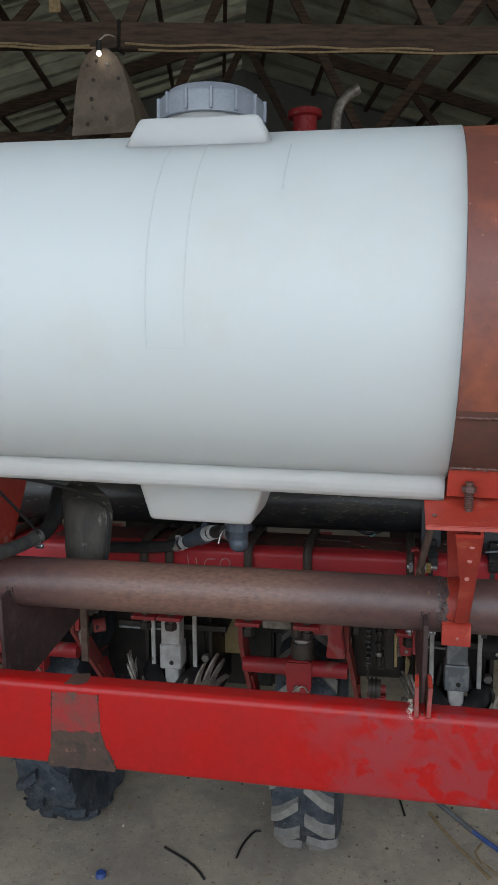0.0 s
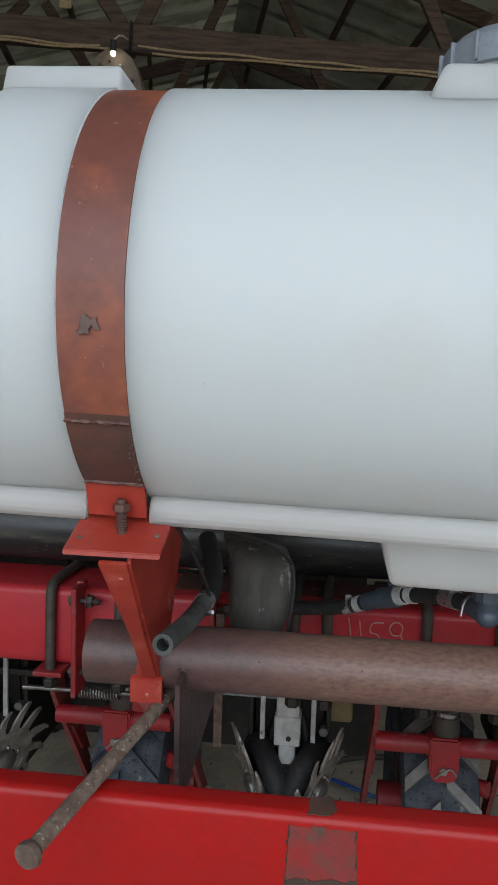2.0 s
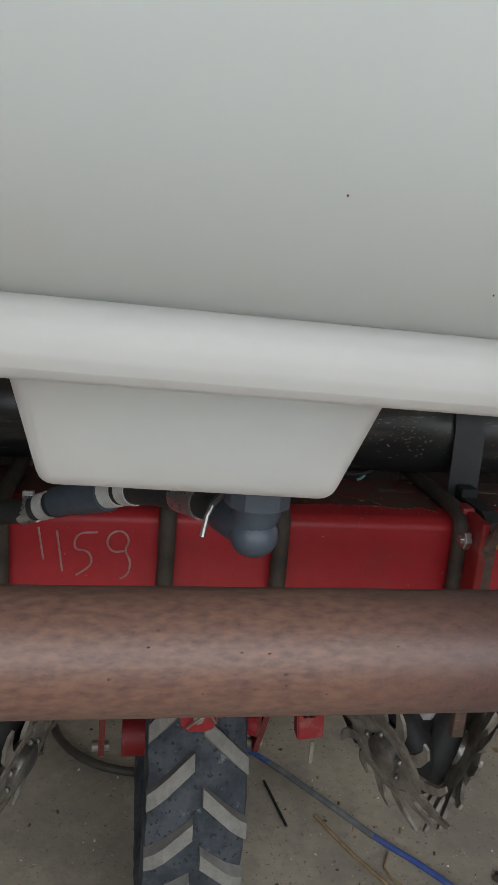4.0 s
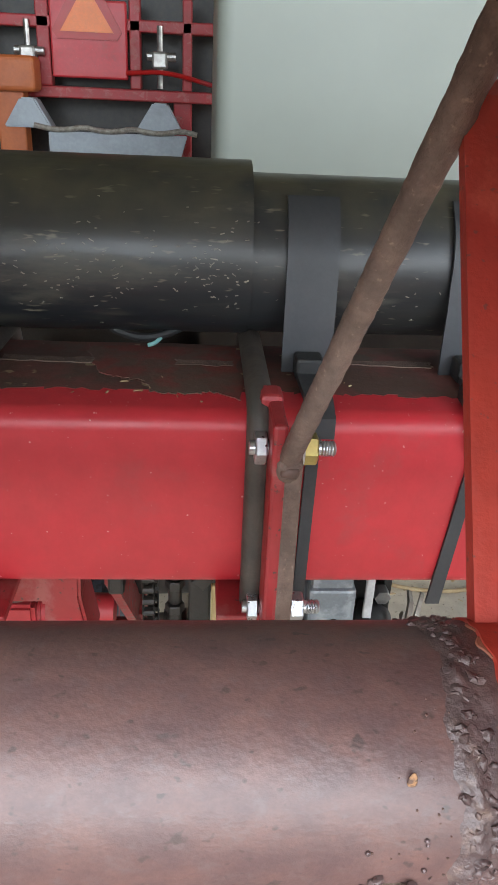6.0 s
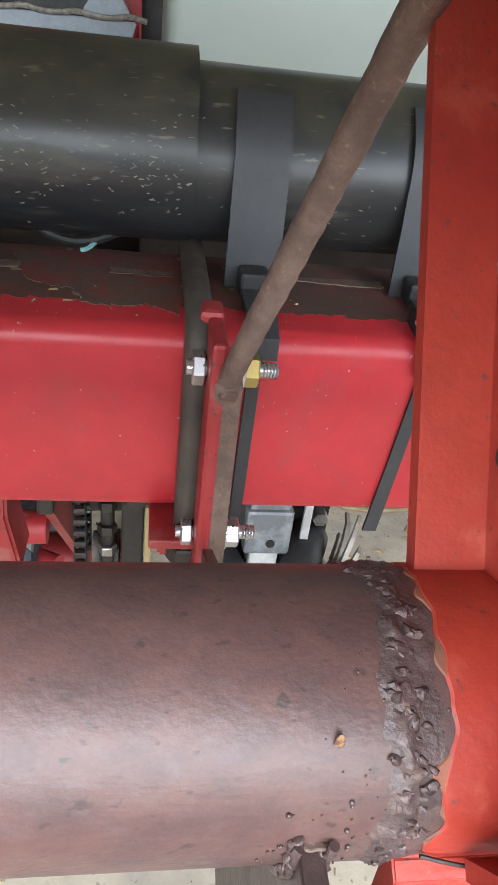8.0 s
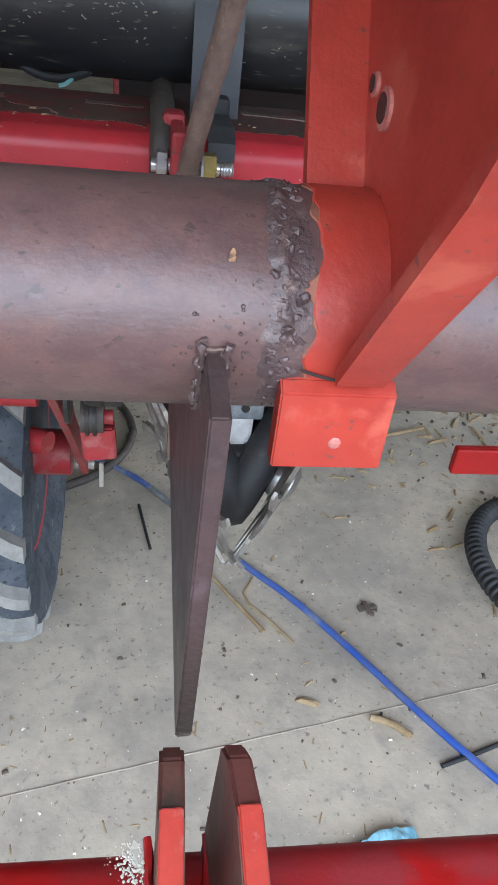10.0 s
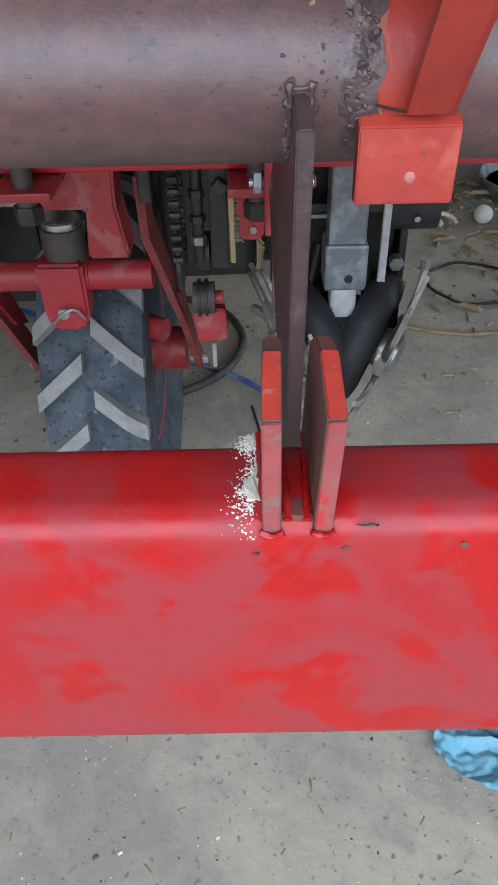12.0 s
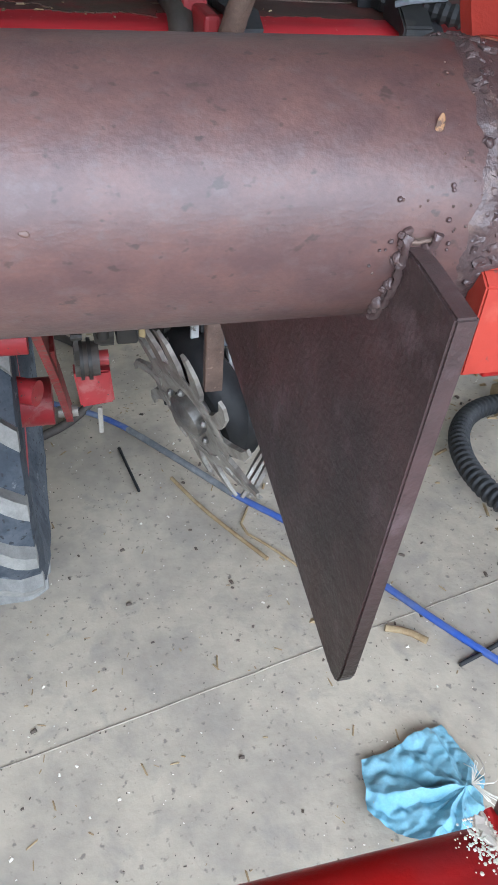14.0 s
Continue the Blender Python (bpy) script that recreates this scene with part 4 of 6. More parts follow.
for a, b in ((-1.045, STRAPS[0] - 0.042), (STRAPS[0] + 0.042, STRAPS[1] - 0.042), (STRAPS[1] + 0.042, 0.3)):
    tank_part("foot_rail", prism(rail, a, b, bevel=0.0022), POLY)


def frustum(low, high, z0, z1, bevel):
    bm = bmesh.new()
    q = [(0, 2), (1, 2), (1, 3), (0, 3)]
    a = [bm.verts.new((low[i], low[j], z0)) for i, j in q]
    b = [bm.verts.new((high[i], high[j], z1)) for i, j in q]
    bm.faces.new(a), bm.faces.new(b)
    for i in range(4):
        bm.faces.new((a[i], a[(i + 1) % 4], b[(i + 1) % 4], b[i]))
    bmesh.ops.recalc_face_normals(bm, faces=bm.faces)
    bmesh.ops.bevel(bm, geom=bm.edges[:], offset=bevel, segments=4, affect="EDGES", profile=0.5)
    return bm


tank_part("sump", frustum((-0.483, -0.298, -0.016, 0.13), (-0.52, -0.253, -0.034, 0.16), 1.2275, 1.36, 0.009), POLY)
tank_part("fill_neck", frustum((-0.494, -0.25, -0.125, 0.12), (-0.471, -0.28, -0.104, 0.095), 1.838, 1.8945, 0.008), POLY)
tank_part("end_block", frustum((-1.05, -0.88, -0.06, 0.15), (-1.045, -0.885, -0.05, 0.14), 1.855, 1.91, 0.006), POLY)
LX, LY = -0.377, -0.006
tank_part("collar", lathe([(0.083, 1.89), (0.083, 1.904), (0.08, 1.907)], (LX, LY, 0), "z", 48), POLY)
lid = tank_part("lid", lathe([(0.0, 1.9565), (0.055, 1.9555), (0.074, 1.952), (0.0775, 1.947), (0.0865, 1.94), (0.088, 1.936), (0.088, 1.906), (0.078, 1.904)], (LX, LY, 0), "z", 60), GREY_LID, "grey ribbed screw lid")
for k in range(14):
    a = 2 * math.pi * k / 14
    bm = box(-0.0022, 0.0022, -0.004, 0.004, 1.908, 1.941, 0.0012)
    bmesh.ops.transform(bm, matrix=T0 @ Matrix.Translation((LX + 0.0885 * math.cos(a), LY + 0.0885 * math.sin(a), 0)) @ Matrix.Rotation(a + math.pi / 2, 4, "Z"), verts=bm.verts)
    part("grip_rib", bm, GREY_LID, lid)
# faint moulded lines round the level window
for x0, x1, z0, z1, steps in ((-0.411, -0.4088, 1.536, 1.855, 24), (-0.3542, -0.352, 1.536, 1.855, 24), (-0.4085, -0.3545, 1.536, 1.5372, 2), (-0.2262, -0.223, 1.76, 1.84, 8)):
    bm = bmesh.new()
    prev = None
    for i in range(steps + 1):
        z = z0 + (z1 - z0) * i / steps
        y = TY - math.sqrt(max(1e-6, (TR + 0.0004) ** 2 - (z - TZ) ** 2))
        row = [bm.verts.new((x0, y + 0.001, z)), bm.verts.new((x0 + 0.0007, y, z)), bm.verts.new((x1 - 0.0007, y, z)), bm.verts.new((x1, y + 0.001, z))]
        if prev:
            for j in range(3):
                bm.faces.new((prev[j], prev[j + 1], row[j + 1], row[j]))
        prev = row
    tank_part("moulded_line", bm, POLY_WINDOW)
for x, z in ((-0.418, 1.645), (-0.72, 1.5), (-0.36, 1.4), (-0.28, 1.37)):
    y = TY - math.sqrt(TR ** 2 - (z - TZ) ** 2)
    tank_part("speck", ball((x, y, z), 0.0006, (0.8, 0.3, 1.2), 8, 5), BARE)


def arc_band(a0, a1, ro, ri, w, steps):
    bm = bmesh.new()
    prev = None
    for i in range(steps + 1):
        q = radians(a0 + (a1 - a0) * i / steps)
        c, sn = math.cos(q), math.sin(q)
        ring = [bm.verts.new((dx, TY + r * c, TZ + r * sn)) for dx, r in ((-w, ri), (w, ri), (w, ro), (-w, ro))]
        if prev:
            for j in range(4):
                bm.faces.new((prev[j], prev[(j + 1) % 4], ring[(j + 1) % 4], ring[j]))
        else:
            bm.faces.new(ring)
        prev = ring
    bm.faces.new(prev)
    return bm


def tank_strap(x):
    s = thing("tank_strap", "rusty primer-red steel strap bent round the tank", "strap", "tank straps", (x, 0, tilt(x)))
    s.rotation_euler = (0, math.atan(LEAN), 0)
    s.location.x -= LEAN * TZ
    w = 0.0385
    part("band", arc_band(-40, 209, TR - 0.002, TR - 0.009, w, 110), STRAP, s, smooth=True)
    part("lower_band", arc_band(209, 233, TR - 0.001, TR - 0.008, w + 0.0005, 10), STRAP_DARK, s, "darker welded-on strap end")
    for q, amp in ((211, 0.0025), (232.5, 0.002)):
        y, z = TY + (TR - 0.001) * math.cos(radians(q)), TZ + (TR - 0.001) * math.sin(radians(q))
        pts = [(-w + 2 * w * k / 24, y - 0.0005, z + amp * 0.6 * noise.noise(Vector((k * 0.7, q, 3.0)))) for k in range(25)]
        part("weld", rough_up(tube(pts, 0.0028, 7), 0.0022, 260, x), STRAP_DARK, s, smooth=True)
    spots = bmesh.new()
    r = random.Random(3)
    for k in range(40):
        q = radians(r.uniform(210, 233))
        add(spots, ball((w - abs(r.gauss(0, 0.004)), TY + TR * math.cos(q), TZ + TR * math.sin(q)), r.uniform(0.0008, 0.002), u=6, v=4))
    tagged(part("weld_spatter", spots, STRAP_DARK, s), kind="stuff")
    if x < -0.5:
        patch = prism(ragged([(-0.012, 1.558), (-0.006, 1.571), (0.001, 1.564), (0.008, 1.566), (0.011, 1.553), (0.002, 1.558), (-0.002, 1.547), (-0.014, 1.549), (-0.008, 1.555)], 5, 0.0016, 5), -0.2529, -0.2515, "y")
        part("scorch_mark", patch, BARE, s, "dark scraped patch")
    y0, z0 = TY + (TR - 0.004) * math.cos(radians(233)), TZ + (TR - 0.004) * math.sin(radians(233))
    part("end_tab", prism([(y0 - 0.004, z0 + 0.004), (y0 + 0.003, z0 + 0.004), (y0 + 0.025, z0 - 0.046), (y0 + 0.017, z0 - 0.048)], -w, w), PRIMER, s, "primed orange-red end tab")
    return s


def tank_bracket(x, welded):
    b = thing("tank_bracket", "orange-red primed steel bracket holding the tank on the pipe", "bracket", "tank brackets", (x, 0, 0))
    dz = tilt(x)
    shelf = part("shelf", prism([(-0.174, 1.279 + dz), (-0.173, 1.286 + dz), (-0.088, 1.322 + dz), (-0.062, 1.325 + dz), (-0.062, 1.318 + dz), (-0.088, 1.314 + dz)], -0.066, 0.058, bevel=0.0012), PRIMER, b)
    bolt = part("stud", tube([(-0.002, -0.132, 1.29 + dz), (-0.002, -0.137, 1.346 + dz)], 0.0062, 14), STRAP_DARK, shelf, "rusty stud with a nut")
    for k in range(8):
        part("thread", lathe([(0.0065, 0.0), (0.0076, 0.0012), (0.0065, 0.0024)], (-0.002, -0.1335 - 0.0004 * k, 1.306 + dz + 0.0034 * k), "z", 12), STRAP_DARK, bolt)
    part("nut", hexagon((-0.002, -0.136, 1.335 + dz), 0.011, 0.01, "z"), STRAP_DARK, shelf)
    for sx, sy in ((-0.052, -0.15), (0.046, -0.14)):
        part("rivet", ball((sx, sy, 1.2965 + dz + (sy + 0.15) * 0.42), 0.004, (1, 1, 0.6), 10, 6), ROD, shelf)
    web = part("web", (prism([(0.004, 1.066), (-0.163, 1.27 + dz), (-0.15, 1.288 + dz), (-0.09, 1.314 + dz), (0.19, 1.316 + dz), (0.182, 1.3), (0.07, 1.113), (0.05, 1.128), (0.02, 1.112)], 0.0135, 0.0185)), PRIMER, b)
    for (y, z, r) in ((0.064, 1.158, 0.0085), (0.084, 1.164, 0.0052)):
        part("bolt_hole", lathe([(r, -0.0005), (r, 0.006), (r * 0.7, 0.0065)], (0.0125, y, z), "x", 16), PINK, web, "pale rim of a bolt hole")
        # nothing is cut: a black disc gives the hole's shaded depth
        part("hole", lathe([(r * 0.72, -0.0009), (r * 0.72, 0.0)], (0.0125, y + 0.002, z), "x", 16), CAST, web, "black disc imitating the shaded inside of a bolt hole")
    bm = bmesh.new()
    rows = []
    for (y, z, xa) in ((-0.001, 1.066, -0.0055), (-0.08, 1.1615, -0.006), (-0.167, 1.268 + dz, -0.022)):
        xb = 0.0145
        rows.append([bm.verts.new(p) for p in ((xa, y, z), (xb, y, z), (xb, y + 0.005, z + 0.004), (xa, y + 0.005, z + 0.004))])
    for p, q in zip(rows, rows[1:]):
        for j in range(4):
            bm.faces.new((p[j], p[(j + 1) % 4], q[(j + 1) % 4], q[j]))
    bm.faces.new(rows[0]), bm.faces.new(rows[-1])
    front = part("front_flange", bm, PRIMER, b)
    for f in (0.55, 0.75, 0.9):
        part("weld_dot", ball((0.003, -0.001 - 0.166 * f, 1.067 + (0.202 + dz) * f), 0.0042, (1, 0.4, 0.8), 10, 6), PINK, front)
    part("rear_flange", prism([(0.068, 1.112), (0.1835, 1.3), (0.192, 1.316 + dz), (0.199, 1.316 + dz), (0.19, 1.298), (0.075, 1.108)], -0.0125, 0.0135), PRIMER, b)
    foot = part("foot", prism([(0.014, 1.0215), (0.003, 1.0225), (0.002, 1.06), (0.008, 1.064), (0.014, 1.064)], -0.0262, 0.0225, bevel=0.0008), PRIMER, b)
    part("rivet", ball((0.0, 0.0035, 1.036), 0.0035, (1, 0.5, 1), 10, 6), PINK, foot)
    # saddle of primer on the pipe, with a lumpy weld bead at its edge
    bm = bmesh.new()
    prev = None
    for k in range(105):
        a = radians(40 + 165 * k / 104)
        xa = -0.0155 + 0.006 * noise.noise(Vector((k * 0.06, 2.0, 1.0))) + 0.0014 * noise.noise(Vector((k * 0.16, 7.0, 1.0)))
        ring = [bm.verts.new((xx, PY + r * math.cos(a), PZ + r * math.sin(a))) for xx, r in ((xa, PR + 0.0002), (xa + 0.001, PR + 0.0009), (0.013, PR + 0.0009), (0.015, PR + 0.0002))]
        if prev:
            for j in range(3):
                bm.faces.new((prev[j], prev[j + 1], ring[j + 1], ring[j]))
        prev = ring
    saddle = part("saddle", bm, PRIMER, b)
    bm = bmesh.new()
    prev = None
    for k in range(210):
        a = radians(40 + 165 * k / 209)
        edge = -0.0155 + 0.006 * noise.noise(Vector((k * 0.03, 2.0, 1.0))) + 0.0014 * noise.noise(Vector((k * 0.08, 7.0, 1.0)))
        reach = -0.0004 + 0.006 * max(0.0, noise.noise(Vector((k * 0.06, 4.0, 3.0))) + 0.1) + 0.0005 * noise.noise(Vector((k * 0.25, 4.0, 3.0)))
        ring = [bm.verts.new((xx, PY + r * math.cos(a), PZ + r * math.sin(a))) for xx, r in ((edge - reach, PR + 0.0001), (edge - reach + 0.0006, PR + 0.0006), (edge + 0.0025, PR + 0.0006))]
        if prev:
            for j in range(2):
                bm.faces.new((prev[j], prev[j + 1], ring[j + 1], ring[j]))
        prev = ring
    part("rust_rim", bm, RIM, saddle, "orange rust along the paint edge")
    if welded:
        na, nx = 190, 22
        bm = bmesh.new()
        rows = []
        for k in range(na + 1):
            a = radians(15 + 205 * k / na)
            row = []
            for q in range(nx + 1):
                f = q / nx
                xx = -0.036 + 0.022 * f + 0.0015 * math.sin(k * 0.11) + 0.0008 * math.sin(k * 0.37)
                p = Vector((xx, 0.05 * a, 0.3))
                ridge = math.exp(-((f - 0.3) / 0.17) ** 2)
                lump = ridge * (0.0009 + max(0.0, noise.noise(p * 190)) * 0.0022 + max(0.0, noise.noise(p * 380)) * 0.0014) + max(0.0, noise.noise(p * 120) - 0.25) * 0.0022
                h = math.sin(math.pi * f) ** 0.5 * (0.0004 + lump) - 0.0003
                row.append(bm.verts.new((xx, PY + (PR + h) * math.cos(a), PZ + (PR + h) * math.sin(a))))
            rows.append(row)
        for p, q in zip(rows, rows[1:]):
            for k in range(nx):
                bm.faces.new((p[k], p[k + 1], q[k + 1], q[k]))
        r = random.Random(23)
        for k in range(120):
            a = radians(20 + 195 * k / 119 + r.gauss(0, 2.5))
            h = PR + r.uniform(-0.0003, 0.0008)
            drop = ball((0, 0, 0), r.uniform(0.001, 0.0026), (r.uniform(0.7, 1.6), r.uniform(0.6, 1.2), r.uniform(0.35, 0.6)), 14, 10)
            spin = Matrix.Rotation(r.uniform(-0.5, 0.5), 4, "Z")
            turn = Matrix((Vector((1, 0, 0)), Vector((0, -math.sin(a), math.cos(a))), Vector((0, math.cos(a), math.sin(a))))).transposed().to_4x4()
            bmesh.ops.transform(drop, matrix=Matrix.Translation((-0.0265 + r.gauss(0, 0.0034), PY + h * math.cos(a), PZ + h * math.sin(a))) @ turn @ spin, verts=drop.verts)
            add(bm, rough_up(drop, 0.0013, 520, k))
        part("weld_bead", bm, WELD, saddle, "lumpy brown weld bead", smooth=True)
        part("wire_stub", tube([(-0.019, PY - PR - 0.001, 1.069), (-0.011, PY - PR - 0.0022, 1.067), (-0.003, PY - PR - 0.0035, 1.066)], 0.0007, 6, smooth_path=1), CAST, saddle, "dark stub of welding wire")
    return b


for sx in STRAPS:
    tank_strap(sx)
tank_bracket(-0.842, False)
tank_bracket(0.052, True)

# ---- tank outlet, hose and fittings ----
outlet = thing("tank_outlet", "slate-blue plastic elbow under the tank with clamped black hose", "outlet fitting")
part("flange", lathe([(0.025, 1.224), (0.0265, 1.228), (0.0265, 1.244), (0.025, 1.248)], (-0.343, 0.055, 0), "z", 24), BLUE_GREY, outlet, smooth=True)
part("collar", lathe([(0.0235, 1.208), (0.025, 1.2), (0.025, 1.226)], (-0.343, 0.055, 0), "z", 12), BLUE_GREY, outlet)
part("elbow", tube([(-0.343, 0.055, 1.222), (-0.343, 0.055, 1.192), (-0.344, 0.06, 1.182), (-0.351, 0.078, 1.178), (-0.36, 0.1, 1.176)], [0.0182, 0.0182, 0.0182, 0.0178, 0.0168], 20), BLUE_GREY, outlet, smooth=True)
part("elbow_cap", ball((-0.343, 0.056, 1.174), 0.0187, (1, 1, 0.9)), BLUE_GREY, outlet, smooth=True)
part("lever", tube([(-0.366, 0.07, 1.2), (-0.378, 0.06, 1.192), (-0.382, 0.055, 1.172)], 0.002, 8, smooth_path=1), STEEL, outlet, "loose steel clamp tail")
HP = [Vector(p) for p in ((-0.352, 0.09, 1.178), (-0.398, 0.175, 1.166), (-0.442, 0.242, 1.144), (-0.49, 0.29, 1.118), (-0.545, 0.325, 1.088), (-0.62, 0.345, 1.075), (-0.72, 0.35, 1.07))]
part("hose", tube(HP, 0.0135, 16, smooth_path=2), BLACK, outlet, "black rubber hose", smooth=True)


def along(f):
    s = f * (len(HP) - 1)
    i = min(int(s), len(HP) - 2)
    return HP[i].lerp(HP[i + 1], s - i), (HP[i + 1] - HP[i]).normalized()


for f0, f1, r, mat, name in ((0.08, 0.14, 0.0152, ZINC, "hose_clamp"), (0.285, 0.32, 0.0152, WHITE_PAINT, "coupling_ring"), (0.34, 0.38, 0.0165, WHITE_PAINT, "coupling_ring"), (0.38, 0.48, 0.0195, BLUE_GREY, "coupler"), (0.48, 0.56, 0.0165, BLUE_GREY, "coupler_end"), (0.58, 0.61, 0.015, WHITE_PAINT, "coupling_ring"), (0.63, 0.67, 0.015, ZINC, "hose_clamp")):
    p, _ = along(f0)
    q, _ = along(f1)
    ring = part(name, tube([p, q], r, 20), mat, outlet, smooth=True)
    if name == "hose_clamp":
        part("screw", hexagon(tuple(p.lerp(q, 0.5) + Vector((0, -0.004, r + 0.004))), 0.005, 0.012, "x"), ZINC, ring)
    if name == "coupler":
        part("ear", tube([p.lerp(q, 0.5) + Vector((0, 0, 0.022)), p.lerp(q, 0.5) + Vector((0.012, -0.004, 0.031))], 0.005, 8), BLUE_GREY, ring)

# ---- open-ended hose by the bracket ----
hose = thing("open_hose", "worn black hose end resting on the pipe", "hose")
part("tube", tube([(-0.783, -0.153, 1.176), (-0.781, -0.09, 1.168), (-0.778, -0.01, 1.158), (-0.775, 0.07, 1.155), (-0.77, 0.12, 1.162)], 0.0138, 18, inner=0.6, smooth_path=2), HOSE, hose, smooth=True)
band = part("clamp", tube([(-0.774, 0.085, 1.156), (-0.772, 0.1, 1.158)], 0.0162, 18), ZINC, hose, "zinc hose clamp", smooth=True)
part("screw", hexagon((-0.765, 0.09, 1.14), 0.005, 0.016, "x"), ZINC, band)
part("black_hose", tube([(-0.772, 0.1, 1.158), (-0.768, 0.14, 1.164), (-0.775, 0.19, 1.19), (-0.8, 0.26, 1.22)], 0.0165, 16, smooth_path=2), BLACK, hose, smooth=True)

# ---- dusty rubber boot and its strap ----
boot = thing("rubber_boot", "dust-covered bent rubber boot hanging behind the pipe", "rubber boot")
bm = bmesh.new()
prev = None
path = [(-0.735, 0.23, 1.245, 0.02), (-0.722, 0.19, 1.24, 0.04), (-0.7, 0.165, 1.225, 0.052), (-0.69, 0.152, 1.2, 0.056), (-0.688, 0.148, 1.165, 0.054), (-0.692, 0.15, 1.12, 0.05), (-0.7, 0.16, 1.075, 0.044), (-0.706, 0.17, 1.04, 0.04)]
for (x, y, z, w) in path:
    ring = []
    for k in range(20):
        a = 2 * math.pi * k / 20
        ring.append(bm.verts.new((x + w * math.cos(a), y + 0.36 * w * math.sin(a) + 0.012 * math.cos(a) ** 2, z + 0.2 * w * math.sin(a) * (0.4 if z < 1.2 else 1))))
    if prev:
        for j in range(20):
            bm.faces.new((prev[j], prev[(j + 1) % 20], ring[(j + 1) % 20], ring[j]))
    else:
        bm.faces.new(ring)
    prev = ring
bm.faces.new(prev)
part("sleeve", rough_up(bm, 0.003, 30), DUSTY_BOOT, boot, smooth=True)
part("stitched_edge", tube([(-0.64, 0.145, 1.215), (-0.633, 0.135, 1.19), (-0.635, 0.132, 1.15), (-0.642, 0.135, 1.1), (-0.655, 0.14, 1.05)], 0.0026, 8, smooth_path=2), BLACK, boot)
tie = thing("rubber_strap", "thin black rubber strap under the tank", "strap")
part("band", tube([(-0.8, -0.08, 1.322), (-0.765, -0.06, 1.312), (-0.72, 0.0, 1.295), (-0.66, 0.1, 1.25), (-0.64, 0.14, 1.215)], 0.0035, 8, smooth_path=2), BLACK, tie)
part("tail", tube([(-0.79, -0.075, 1.32), (-0.77, -0.02, 1.26), (-0.765, 0.05, 1.2), (-0.765, 0.09, 1.165)], 0.003, 8, smooth_path=2), BLACK, tie)

# ---- loose rusty bar lying over the beam ----
bar = thing("rusty_bar", "rusty round bar leaning from the pipe over the red beam", "bar")
p0, p1 = Vector((-0.816, 0.05, 1.02)), Vector((-0.895, -0.3, 0.984))
part("shaft", rough_up(tube([p0.lerp(p1, k / 14) for k in range(15)], 0.0105, 14), 0.0012, 120), ROD_PALE, bar, smooth=True)
part("mushroomed_end", rough_up(tube([p1.lerp(p0, 0.02), p1, p1 + (p1 - p0).normalized() * 0.006], [0.0125, 0.0165, 0.0155], 16), 0.0012, 150), ROD, bar, smooth=True)

